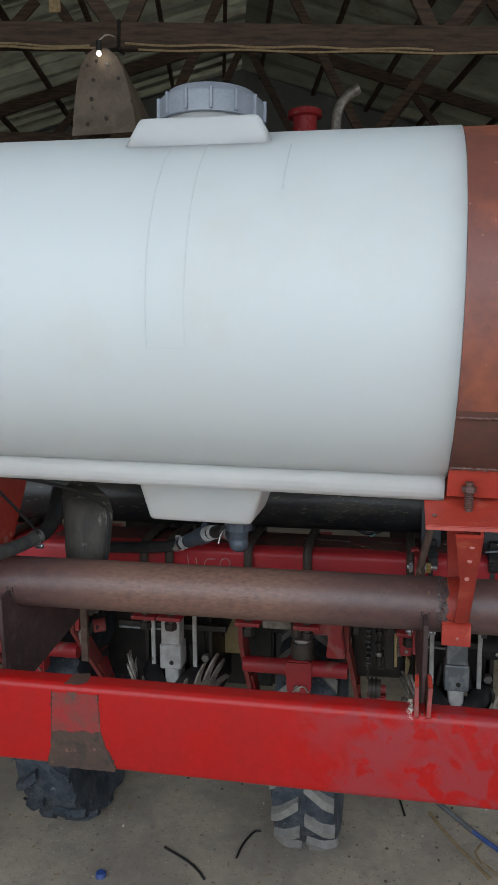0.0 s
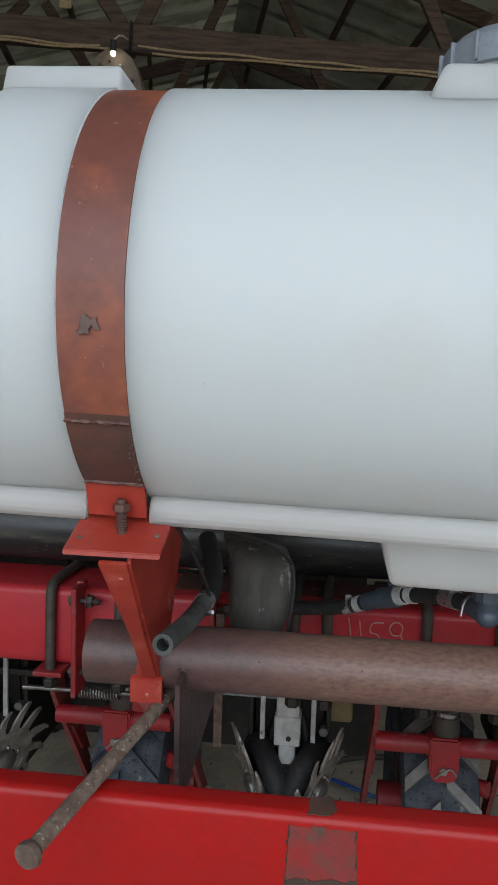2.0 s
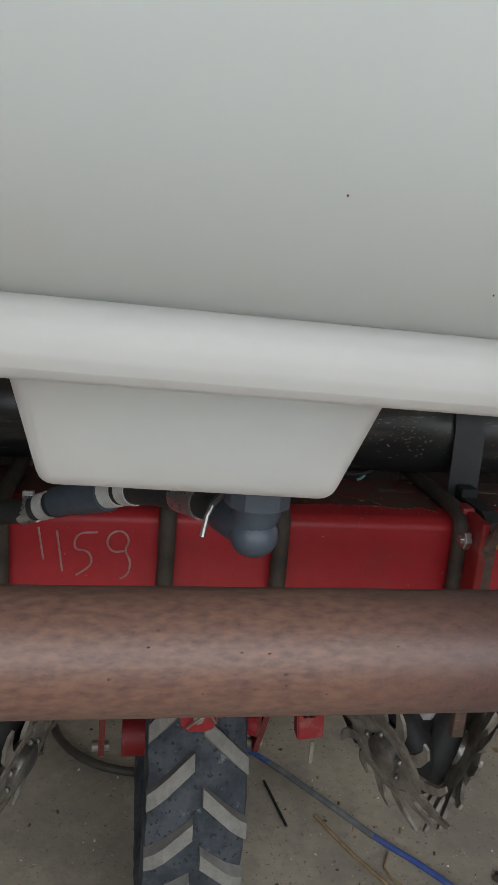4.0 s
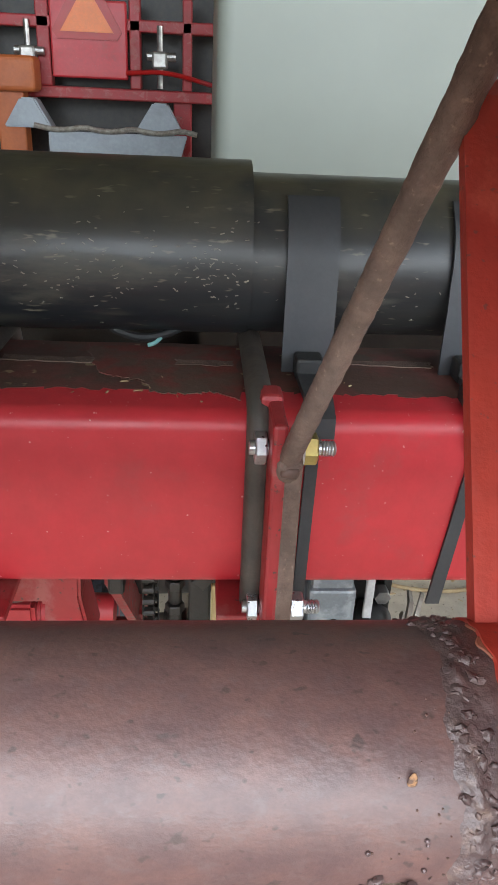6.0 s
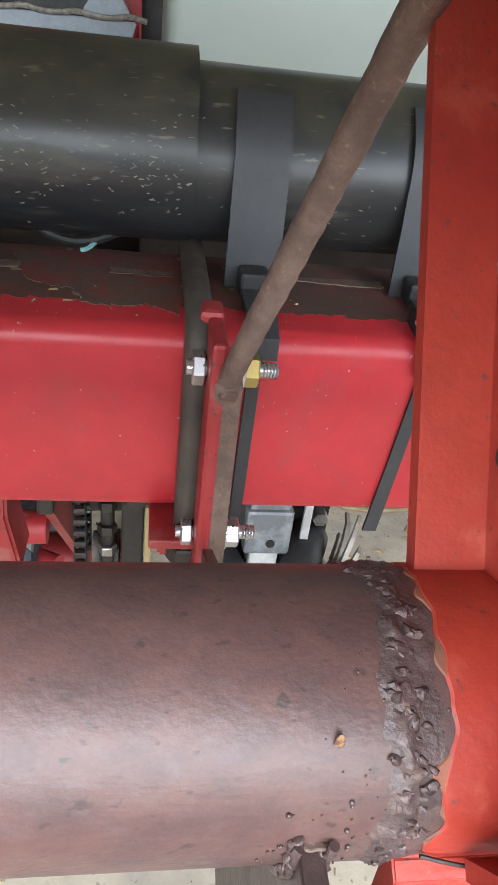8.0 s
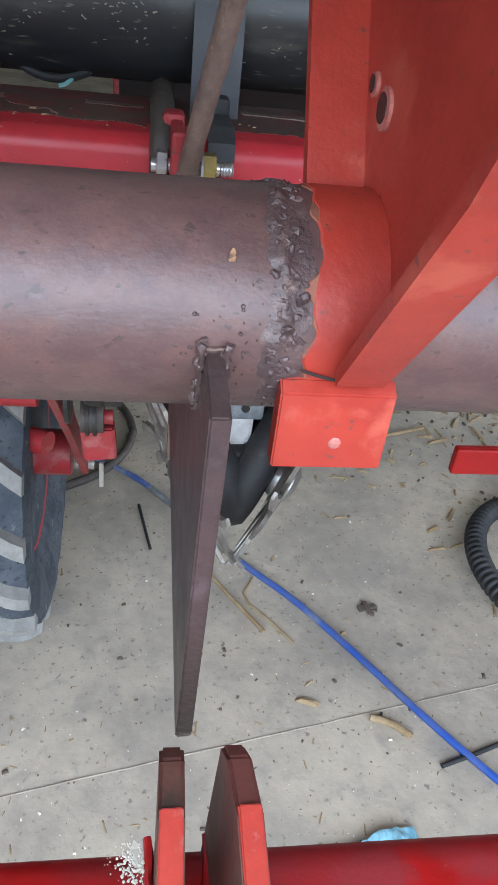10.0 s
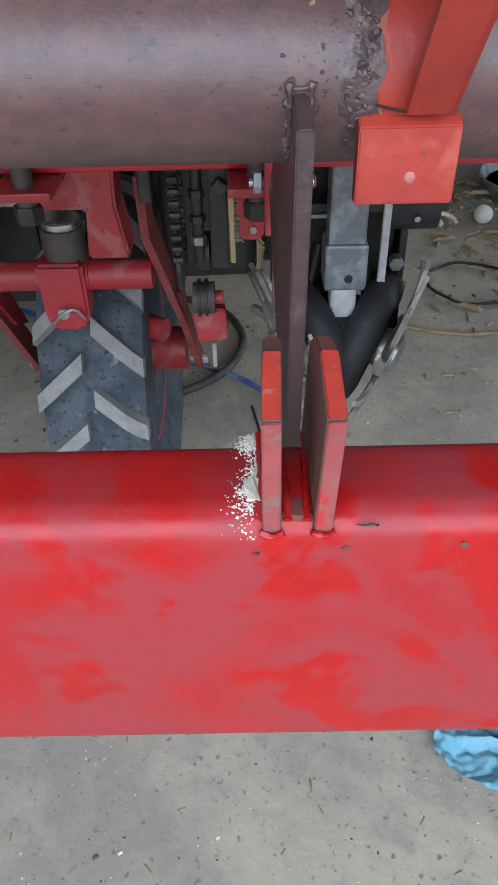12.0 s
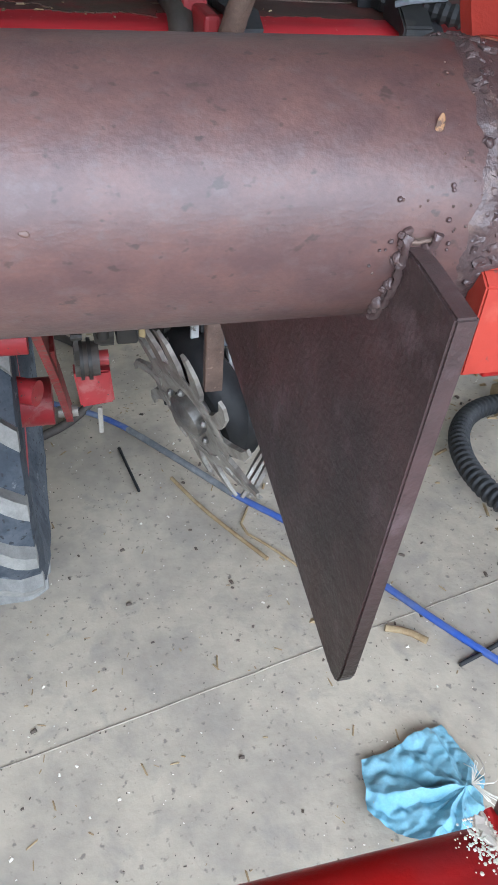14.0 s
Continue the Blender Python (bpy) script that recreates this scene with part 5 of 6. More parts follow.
# ---- planter wheels with their red forks ----
def wheel_assembly(x, muddy):
    w = thing("planter_wheel", "muddy lugged tyre in a red swinging fork" if not muddy else "mud-caked worn tyre in a red swinging fork", "wheel", "planter wheels", (x, 0, 0))
    cy, cz, R, W = 0.94, 0.358, 0.338, 0.092
    prof = [(0.19, -0.062), (0.22, -0.078), (0.26, -0.09), (0.3, -W), (R - 0.016, -W + 0.006), (R - 0.004, -0.055), (R, 0.0), (R - 0.004, 0.055), (R - 0.016, W - 0.006), (0.3, W), (0.26, 0.09), (0.22, 0.078), (0.19, 0.062)]
    tyre = part("tyre", rough_up(lathe(prof, (0, cy, cz), "x", 72), 0.0025, 40), TYRE, w, smooth=True)
    count = 19
    for k in range(count):
        for side in (-1, 1):
            a = 2 * math.pi * (k + (0.5 if side > 0 else 0.0)) / count
            bm = bmesh.new()
            cols = []
            for i in range(6):
                f = i / 5
                u = side * (0.008 + (W - 0.012) * f)
                ang = a + 0.2 * f
                hw = 0.0145
                r = R - (0.0 if f < 0.6 else 0.014 * ((f - 0.6) / 0.4) ** 1.5)
                cols.append([bm.verts.new((u, cy + rr * math.cos(ang + d), cz + rr * math.sin(ang + d))) for rr, d in ((r - 0.008, -hw / R * 1.25), (r + 0.017, -hw / R), (r + 0.017, hw / R), (r - 0.008, hw / R * 1.25))])
            for p, q in zip(cols, cols[1:]):
                for j in range(4):
                    bm.faces.new((p[j], p[(j + 1) % 4], q[(j + 1) % 4], q[j]))
            bm.faces.new(cols[0]), bm.faces.new(cols[-1])
            lo = part("lug", bm, LUG if not muddy else TYRE, tyre)
    part("rim", lathe([(0.06, -0.03), (0.12, -0.034), (0.17, -0.058), (0.192, -0.064), (0.196, -0.06), (0.196, 0.06), (0.192, 0.064), (0.17, 0.058), (0.12, 0.034), (0.06, 0.03)], (0, cy, cz), "x", 40), RED_OLD, w, smooth=True)
    part("hub", tube([(-0.13, cy, cz), (0.13, cy, cz)], 0.045, 20), RED_OLD, w, smooth=True)
    part("cross_shaft", tube([(-0.165, 0.64, 0.674), (0.12, 0.64, 0.674)], 0.022, 20), RED_OLD, w, smooth=True)
    for s in (-0.05, 0.018):
        part("shaft_collar", tube([(s, 0.64, 0.674), (s + 0.01, 0.64, 0.674)], 0.0245, 20), RED_OLD, w, smooth=True)
    block = part("pivot_block", prism([(-0.044, 0.705), (0.024, 0.705), (0.024, 0.625), (0.02, 0.61), (0.008, 0.6), (-0.03, 0.6), (-0.038, 0.608), (-0.042, 0.63)], 0.606, 0.655, "y", bevel=0.005), RED_OLD, w)
    pin = part("pin", tube([(-0.012, 0.597, 0.632), (-0.012, 0.612, 0.632)], 0.0085, 14), FINGER, block, "worn steel pin with a cotter")
    part("cotter", tube([(-0.03, 0.6, 0.615), (-0.012, 0.594, 0.635), (0.006, 0.598, 0.642), (0.018, 0.602, 0.622)], 0.0024, 6, smooth_path=1), FINGER, pin)
    post = part("spring_post", tube([(-0.004, 0.645, 0.695), (-0.004, 0.645, 0.748)], 0.031, 24), ROD_DARK, w, "brown steel post with a bright ring", smooth=True)
    part("ring", lathe([(0.0275, 0.747), (0.0285, 0.749), (0.0285, 0.758), (0.026, 0.761)], (-0.004, 0.645, 0), "z", 24), ZINC, post, smooth=True)
    part("neck", tube([(-0.018, 0.645, 0.758), (-0.018, 0.645, 0.795)], 0.017, 18), ROD_DARK, post, smooth=True)
    part("pale_rail", box(-0.12, 0.06, 0.68, 0.69, 0.762, 0.785, 0.002), FINGER, w, "dull grey rail")
    part("top_bracket", prism([(0.012, 0.868), (0.022, 0.857), (0.085, 0.857), (0.08, 0.8), (0.128, 0.8), (0.118, 0.862), (0.12, 0.902), (0.012, 0.902)], 0.422, 0.475, "y", bevel=0.003), RED_OLD, w)
    part("neck_tube", tube([(-0.02, 0.69, 0.826), (-0.02, 0.69, 0.885)], 0.03, 18), RED_OLD, w, smooth=True)
    for sx, (xt, xb) in ((-1, (-0.165, -0.172)), (1, (0.118, 0.157))):
        bm = bmesh.new()
        rows = []
        for (y, z, f, dep) in ((0.6, 0.83, 0.0, 0.06), (0.6, 0.745, 0.05, 0.065), (0.65, 0.67, 0.3, 0.06), (0.78, 0.5, 0.7, 0.05), (0.9, 0.335, 1.0, 0.045)):
            xx = xt + (xb - xt) * f
            rows.append([bm.verts.new(p) for p in ((xx - 0.006, y, z), (xx + 0.006, y, z), (xx + 0.006, y + dep, z + 0.008), (xx - 0.006, y + dep, z + 0.008))])
        for p, q in zip(rows, rows[1:]):
            for j in range(4):
                bm.faces.new((p[j], p[(j + 1) % 4], q[(j + 1) % 4], q[j]))
        bm.faces.new(rows[0]), bm.faces.new(rows[-1])
        arm = part("fork_arm", bm, RED_DUSTY, w)
        part("arm_tip", tube([(xb - 0.02, 0.92, 0.345), (xb + 0.016, 0.92, 0.345)], 0.011, 12), FINGER, arm, "worn bare tip")
        part("arm_gusset", prism([(0.72, 0.6), (0.8, 0.5), (0.86, 0.47), (0.78, 0.6)], xb - 0.012 * sx - 0.004, xb - 0.012 * sx + 0.004), RED_OLD, arm)
    part("axle_sleeve", tube([(0.078, 0.74, 0.53), (0.118, 0.72, 0.53)], 0.02, 18), RED_OLD, w, smooth=True)
    return w


wheel_assembly(-0.29, False)
wheel_assembly(-1.062, True)

# ---- row units: shank, discs and finger wheels ----
def finger_wheel(name, parent, centre, side, seed):
    """A toothed trash wheel, leaning outwards at the top and toed in."""
    n = Vector((0.875 * side, -0.36, -0.31))
    m = Matrix.Translation(centre) @ n.to_track_quat("Z", "Y").to_matrix().to_4x4()
    rng = random.Random(seed)
    disc = lathe([(0.022, -0.012), (0.05, -0.004), (0.088, 0.0), (0.092, 0.003), (0.088, 0.005), (0.05, 0.002), (0.022, -0.006)], (0, 0, 0), "z", 28)
    bmesh.ops.transform(disc, matrix=m, verts=disc.verts)
    wheel_part = part(name, disc, FINGER, parent, "worn steel finger wheel", smooth=True)
    for k in range(13):
        a = 2 * math.pi * k / 13
        bend = rng.uniform(-0.009, 0.004)
        bm = bmesh.new()
        rows = []
        for r, wd, th, sweep, zz in ((0.07, 0.0125, 0.0034, 0.0, 0.002), (0.105, 0.011, 0.0034, 0.05, bend * 0.3), (0.135, 0.0085, 0.003, 0.14, bend), (0.156 + rng.uniform(-0.01, 0.004), 0.0055, 0.0025, 0.24, bend * 1.7)):
            q = a - sweep * side
            c = Vector((r * math.cos(q), r * math.sin(q), zz))
            t = Vector((-math.sin(q), math.cos(q), 0))
            rows.append([bm.verts.new(m @ (c + t * wd * s1 + Vector((0, 0, th * s2)))) for s1, s2 in ((-1, -1), (1, -1), (1, 1), (-1, 1))])
        for p, q in zip(rows, rows[1:]):
            for j in range(4):
                bm.faces.new((p[j], p[(j + 1) % 4], q[(j + 1) % 4], q[j]))
        bm.faces.new(rows[0]), bm.faces.new(rows[-1])
        part("finger", bm, FINGER, wheel_part)
    hub = lathe([(0.0, -0.02), (0.03, -0.018), (0.034, -0.008), (0.034, 0.012), (0.02, 0.02), (0.0, 0.02)], (0, 0, 0), "z", 20)
    bmesh.ops.transform(hub, matrix=m, verts=hub.verts)
    part("hub", hub, STEEL, wheel_part, smooth=True)
    for k in range(5):
        a = 2 * math.pi * k / 5 + 0.3
        p = m @ Vector((0.045 * math.cos(a), 0.045 * math.sin(a), 0.004))
        part("bolt", ball(tuple(p), 0.006, u=8, v=6), STEEL, wheel_part)
    return wheel_part


def row_unit(x, shank_mat, label):
    u = thing("row_unit", label, "row unit", "planter row units", (x, 0, 0))
    shank = part("shank", box(-0.027, 0.027, 0.625, 0.675, 0.655, 0.9, 0.004), shank_mat, u, "pale square shank casting")
    part("shank_step", box(-0.031, 0.031, 0.62, 0.68, 0.648, 0.72, 0.005), shank_mat, shank)
    part("shank_foot", box(-0.02, 0.02, 0.63, 0.668, 0.575, 0.65, 0.006), WHITE_PAINT, shank)
    # black disc on the face, painted in place of a shaded hole
    part("hole", lathe([(0.006, -0.0015), (0.0065, 0.0015)], (0.004, 0.6195, 0.668), "y", 12), CAST, shank)
    for sx in (-0.062, 0.06):
        part("guide_rod", box(sx - 0.006, sx + 0.006, 0.66, 0.668, 0.6, 0.88, 0.002), WHITE_PAINT, u, "thin pale guide strip")
    part("cross_bar", box(-0.17, 0.15, 0.67, 0.69, 0.745, 0.762, 0.003), CAST, u)
    part("bar_edge", box(-0.165, 0.0, 0.664, 0.669, 0.742, 0.748, 0.001), GALV, u)
    part("frame_plate", box(-0.1, -0.088, 0.7, 0.95, 0.5, 0.86, 0.003), CAST, u)
    part("frame_plate", box(0.09, 0.102, 0.7, 0.95, 0.5, 0.86, 0.003), CAST, u)
    # dark body added to keep the gap behind the shank black
    part("hopper_base", prism([(0.72, 0.62), (0.7, 0.86), (1.0, 0.86), (1.0, 0.55)], -0.085, 0.085, bevel=0.01), CAST, u)
    part("hub_casting", rough_up(box(-0.045, 0.045, 0.61, 0.72, 0.5, 0.6, 0.018, 3), 0.004, 30), CAST, u, smooth=True)
    for sx in (-1, 1):
        ring = lathe([(0.0, -0.022), (0.05, -0.024), (0.08, -0.03), (0.1, -0.026), (0.11, -0.014), (0.112, 0.0), (0.11, 0.014), (0.1, 0.026), (0.08, 0.03), (0.062, 0.02), (0.045, 0.016), (0.0, 0.018)], (0, 0, 0), "z", 36)
        nvec = Vector((0.875 * sx, -0.36, -0.31))
        mm = Matrix.Translation((sx * 0.042, 0.68, 0.535)) @ nvec.to_track_quat("Z", "Y").to_matrix().to_4x4()
        bmesh.ops.transform(ring, matrix=mm, verts=ring.verts)
        dk = part("depth_band", ring, BLACK, u, "black rubber depth wheel", smooth=True)
        for k in range(4):
            a = 2 * math.pi * k / 4 + 0.6
            part("rib", ball(tuple(mm @ Vector((0.06 * math.cos(a), 0.06 * math.sin(a), 0.016))), 0.014, (1, 1, 0.5), 10, 6), CAST, dk, smooth=True)
        finger_wheel("finger_wheel", u, (sx * 0.074, 0.615, 0.548), sx, 11 + sx)
        part("wheel_arm", tube([(sx * 0.088, 0.63, 0.55), (sx * 0.05, 0.7, 0.6), (sx * 0.03, 0.72, 0.68)], 0.012, 10), CAST, u, smooth=True)
    part("opener_frame", prism([(0.98, 0.7), (1.45, 0.66), (1.5, 0.5), (1.3, 0.44), (1.02, 0.46)], -0.035, 0.035, bevel=0.008), CAST, u)
    for sx in (-1, 1):
        disc = lathe([(0.0, -0.002), (0.155, -0.002), (0.165, 0.0), (0.155, 0.002), (0.0, 0.002)], (sx * 0.045, 1.1, 0.56), "x", 32)
        part("opener_disc", disc, CAST, u, smooth=True)
        tyre_ring = lathe([(0.07, -0.03), (0.11, -0.036), (0.13, -0.03), (0.14, -0.012), (0.14, 0.012), (0.13, 0.03), (0.11, 0.036), (0.07, 0.03)], (sx * 0.092, 1.24, 0.56), "x", 32)
        gauge = part("gauge_wheel", tyre_ring, BLACK, u, "black rubber gauge wheel", smooth=True)
        part("gauge_rim", lathe([(0.0, -0.02), (0.06, -0.022), (0.074, -0.028), (0.074, 0.028), (0.06, 0.022), (0.0, 0.02)], (sx * 0.092, 1.24, 0.56), "x", 24), CAST, gauge, smooth=True)
    for sx, z in ((-0.09, 0.62), (0.085, 0.66)):
        part("bolt", hexagon((sx, 0.69, z), 0.012, 0.02, "y"), STEEL, u)
    return u


def press_wheels(x):
    p = thing("press_wheels", "dark rubber press wheels trailing behind the row unit", "wheel", "press wheels", (x, 0, 0))
    part("tail_frame", prism([(1.45, 0.6), (1.82, 0.5), (1.84, 0.42), (1.45, 0.5)], -0.05, 0.05, bevel=0.006), CAST, p)
    for sx in (-0.105, 0.105):
        rim_part = part("press_wheel", lathe([(0.06, -0.028), (0.16, -0.032), (0.2, -0.026), (0.21, 0.0), (0.2, 0.026), (0.16, 0.032), (0.06, 0.028)], (sx, 1.72, 0.36), "x", 36), BLACK, p, "black rubber press wheel", smooth=True)
        part("hub", lathe([(0.0, -0.03), (0.055, -0.024), (0.066, -0.015), (0.066, 0.015), (0.055, 0.024), (0.0, 0.03)], (sx, 1.72, 0.36), "x", 24), CAST, rim_part, smooth=True)
    part("axle", tube([(-0.14, 1.72, 0.36), (0.14, 1.72, 0.36)], 0.014, 12), CAST, p, smooth=True)
    for sx in (-0.045, 0.045):
        part("wheel_strut", tube([(sx, 1.72, 0.36), (sx, 1.7, 0.47)], 0.014, 10), CAST, p, smooth=True)
    return p


for px in (-0.661, -1.434):
    press_wheels(px)
row_unit(-0.661, WHITE_PAINT, "planter row unit with white shank and steel finger wheels")
row_unit(0.112, GALV, "planter row unit with galvanised shank and steel finger wheels")
row_unit(-1.434, GALV, "planter row unit with dusty shank and steel finger wheels")

# black strip added where the gaps between row units lie in deep shade
member = thing("dark_gap_bar", "black bar added behind the row units to darken the gaps", "frame bar")
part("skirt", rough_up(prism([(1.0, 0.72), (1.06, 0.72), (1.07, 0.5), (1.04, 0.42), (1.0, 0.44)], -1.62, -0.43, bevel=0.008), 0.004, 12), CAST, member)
for x in (-1.3, -0.86, -0.5):
    part("stay", box(x - 0.02, x + 0.02, 1.02, 1.26, 0.66, 0.72, 0.004), CAST, member)


# assumed bins, added to block light and blacken the space behind the toolbar
def dark_backing_bin(x):
    h = thing("dark_backing_bin", "dark bin added behind the toolbar to block light", "hopper", "seed hoppers", (x, 0, 0))
    bm = bmesh.new()
    rows = [[bm.verts.new((sx * w, y, z)) for sx, y in ((-1, ya), (1, ya), (1, yb), (-1, yb))] for w, ya, yb, z in ((0.1, 0.84, 1.1, 0.66), (0.17, 0.78, 1.22, 0.8), (0.18, 0.77, 1.24, 1.1))]
    for p, q in zip(rows, rows[1:]):
        for j in range(4):
            bm.faces.new((p[j], p[(j + 1) % 4], q[(j + 1) % 4], q[j]))
    bm.faces.new(rows[0]), bm.faces.new(rows[-1])
    part("bin", bm, CAST, h)
    part("lid", box(-0.19, 0.19, 0.76, 1.25, 1.1, 1.13, 0.01), CAST, h)
    part("drop_tube", tube([(0, 0.9, 0.68), (0, 0.86, 0.5), (0, 0.84, 0.36)], 0.03, 14), BLACK, h, smooth=True)
    return h


for hx in (-1.434, -0.661, 0.112):
    dark_backing_bin(hx)
rear = thing("rear_frame", "dark red rear frame bar of the planter", "frame bar")
part("bar", box(-2.4, 1.6, 1.25, 1.33, 0.68, 0.78, 0.008), RED_OLD, rear)
for x in (-1.06, -0.29):
    part("strut", box(x - 0.03, x + 0.03, 0.58, 1.26, 0.84, 0.9, 0.006), RED_OLD, rear)
    # black screen added to hide the lit floor and imitate shade under the planter
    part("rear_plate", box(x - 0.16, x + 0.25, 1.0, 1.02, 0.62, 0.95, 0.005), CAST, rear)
spring = thing("tension_spring", "pale coil spring on a rod beneath the pipe", "spring")
part("coil", tube([(-1.16 + 0.0009 * k, 0.6 + 0.013 * math.cos(k * 0.8), 0.752 + 0.013 * math.sin(k * 0.8)) for k in range(110)], 0.0026, 6), STEEL, spring, smooth=True)
part("rod", tube([(-1.3, 0.6, 0.752), (-0.98, 0.6, 0.756)], 0.006, 10), STEEL, spring, smooth=True)

knob = thing("pivot_bushing", "pinkish worn red bushing on a dark link rod", "bushing")
part("bushing", tube([(-0.89, 0.63, 0.755), (-0.86, 0.645, 0.757)], 0.019, 18), RED_DUSTY, knob, smooth=True)
part("bolt", hexagon((-0.876, 0.622, 0.757), 0.007, 0.012, "y"), CAST, knob)
part("link_arm", prism([(-0.94, 0.7), (-0.925, 0.7), (-0.885, 0.76), (-0.9, 0.77)], 0.66, 0.68, "y"), CAST, knob)
part("tapered_finger", tube([(-0.925, 0.64, 0.75), (-0.938, 0.635, 0.72), (-0.925, 0.635, 0.69)], [0.012, 0.013, 0.004], 8), STEEL, knob)

# ---- chain drive between the wheel and the row unit ----
drive = thing("chain_drive", "greasy chain drive with dark sprockets and plates", "chain drive")
NEAR = Matrix.Translation((-0.0045, -0.0598, 0.21)) @ Matrix.Scale(0.82, 4)
drive.matrix_world = NEAR
part("side_plate", box(-0.175, -0.156, 0.6, 0.7, 0.79, 0.87, 0.004), CAST, drive)
part("black_plate", box(-0.082, -0.056, 0.61, 0.67, 0.69, 0.87, 0.003), CAST, drive)
part("square_cap", box(-0.076, -0.056, 0.598, 0.612, 0.8, 0.82, 0.003, turn=Matrix.Rotation(0.7, 4, "Y")), CAST, drive)
post = part("bolt_post", tube([(-0.098, 0.615, 0.7), (-0.098, 0.615, 0.87)], 0.008, 10), CAST, drive, smooth=True)
for z in (0.735, 0.765, 0.8):
    part("nut", hexagon((-0.098, 0.612, z), 0.0115, 0.012, "z"), STEEL if z < 0.75 else CAST, post)
part("bearing_cap", lathe([(0.0, -0.11), (0.024, -0.108), (0.028, -0.1), (0.028, -0.085), (0.0, -0.083)], (0, 0.64, 0.705), "x", 20), CAST, drive, smooth=True)
coil = [(-0.043 + 0.0062 * math.cos(k * 0.9), 0.612 + 0.0062 * math.sin(k * 0.9), 0.73 + 0.0008 * k) for k in range(170)]
part("coil_spring", tube(coil, 0.0012, 5), FINGER, drive, "pale coil spring")
part("pale_strip", rough_up(box(-0.055, -0.047, 0.605, 0.612, 0.7, 0.8, 0.002), 0.002, 60), TAN, drive, "chipped tan strip")
for (y0, z0, count) in ((0.622, 0.7, 11), (0.7, 0.66, 13)):
    for k in range(count):
        z = z0 + 0.0165 * k
        link = part("chain_link", tube([(-0.137, y0, z), (-0.123, y0, z)], 0.0056, 8), CAST, drive)
        if k % 2:
            for sx in (-0.1375, -0.1245):
                part("link_plate", box(sx, sx + 0.002, y0 - 0.005, y0 + 0.005, z - 0.012, z + 0.012, 0.001, 1), CAST, link)
part("sprocket", lathe([(0.0, -0.134), (0.045, -0.134), (0.045, -0.128), (0.0, -0.128)], (0, 0.665, 0.68), "x", 18), CAST, drive)
shaft = thing("drive_coupling", "dark gear housing with a short red-capped drive shaft", "coupling")
part("gearbox", rough_up(box(-0.168, -0.012, 0.745, 0.9, 0.61, 0.88, 0.02, 3), 0.004, 20), CAST, shaft, "dark greasy gear housing", smooth=True)
hub = part("drive_hub", tube([(-0.115, 0.66, 0.622), (-0.082, 0.66, 0.622)], 0.024, 18), ROD_DARK, shaft, smooth=True)
for hx in (-0.108, -0.097):
    part("flange", tube([(hx, 0.66, 0.622), (hx + 0.005, 0.66, 0.622)], 0.029, 18), CAST, hub, smooth=True)
part("red_cap", tube([(-0.083, 0.66, 0.622), (-0.069, 0.66, 0.622)], 0.011, 12), RED_OLD, hub, smooth=True)
part("red_guard", prism([(-0.118, 0.6), (-0.068, 0.6), (-0.064, 0.545), (-0.112, 0.54)], 0.66, 0.69, "y", bevel=0.003), RED_OLD, shaft)
part("pale_tab", box(-0.09, -0.083, 0.65, 0.655, 0.5, 0.545, 0.001), FINGER, shaft)
meter = thing("seed_meter", "tan plastic seed housing behind the chain", "seed housing")
part("housing", rough_up(prism([(-0.15, 0.9), (-0.035, 0.9), (-0.05, 0.84), (-0.06, 0.8), (-0.05, 0.72), (0.0, 0.66), (-0.012, 0.6), (-0.06, 0.63), (-0.09, 0.7), (-0.12, 0.82)], 0.76, 0.82, "y", bevel=0.004), 0.004, 25), TAN, meter)
part("back_cover", box(-0.62, -0.5, 0.86, 0.9, 0.6, 0.78, 0.01), TAN, meter)
latch = thing("red_latch", "red latch bracket with a bolt under the toolbar", "latch")
latch.matrix_world = NEAR
part("plate", prism([(-0.045, 0.87), (-0.005, 0.87), (-0.006, 0.815), (-0.008, 0.744), (-0.016, 0.741), (-0.04, 0.742)], 0.59, 0.615, "y", bevel=0.003), RED_OLD, latch)
part("bolt", hexagon((-0.022, 0.589, 0.757), 0.006, 0.006, "y"), STEEL, latch)
part("fold", tube([(-0.043, 0.6, 0.79), (-0.008, 0.6, 0.79)], 0.018, 16), RED_OLD, latch, smooth=True)
cyl = thing("black_cylinder", "black dusty cylinder under the toolbar", "cylinder")
part("body", tube([(0.18, 0.7, 0.745), (0.25, 0.7, 0.745)], 0.034, 24), BLACK, cyl, smooth=True)
part("end_bolt", hexagon((0.215, 0.664, 0.74), 0.005, 0.012, "y"), STEEL, cyl)
side_arm = thing("folded_arm", "red folded steel arm beyond the bracket", "arm")
part("plate", box(0.322, 0.6, 0.39, 0.402, 0.73, 0.765, 0.003), RED, side_arm)
part("stay", box(0.5, 0.53, 0.395, 0.42, 0.76, 0.884, 0.003), RED_OLD, side_arm)

# ---- what lies on the floor ----
def floor_line(name, label, category, pts, r, mat, smooth_path=2, group=""):
    t = thing(name, label, category, group)
    part("strand", tube([(x, y, z if len(p) > 2 else r) for p in pts for x, y, z in [(*p, r)[:3] if len(p) == 2 else p]], r, 10, smooth_path=smooth_path), mat, t, smooth=True)
    return t


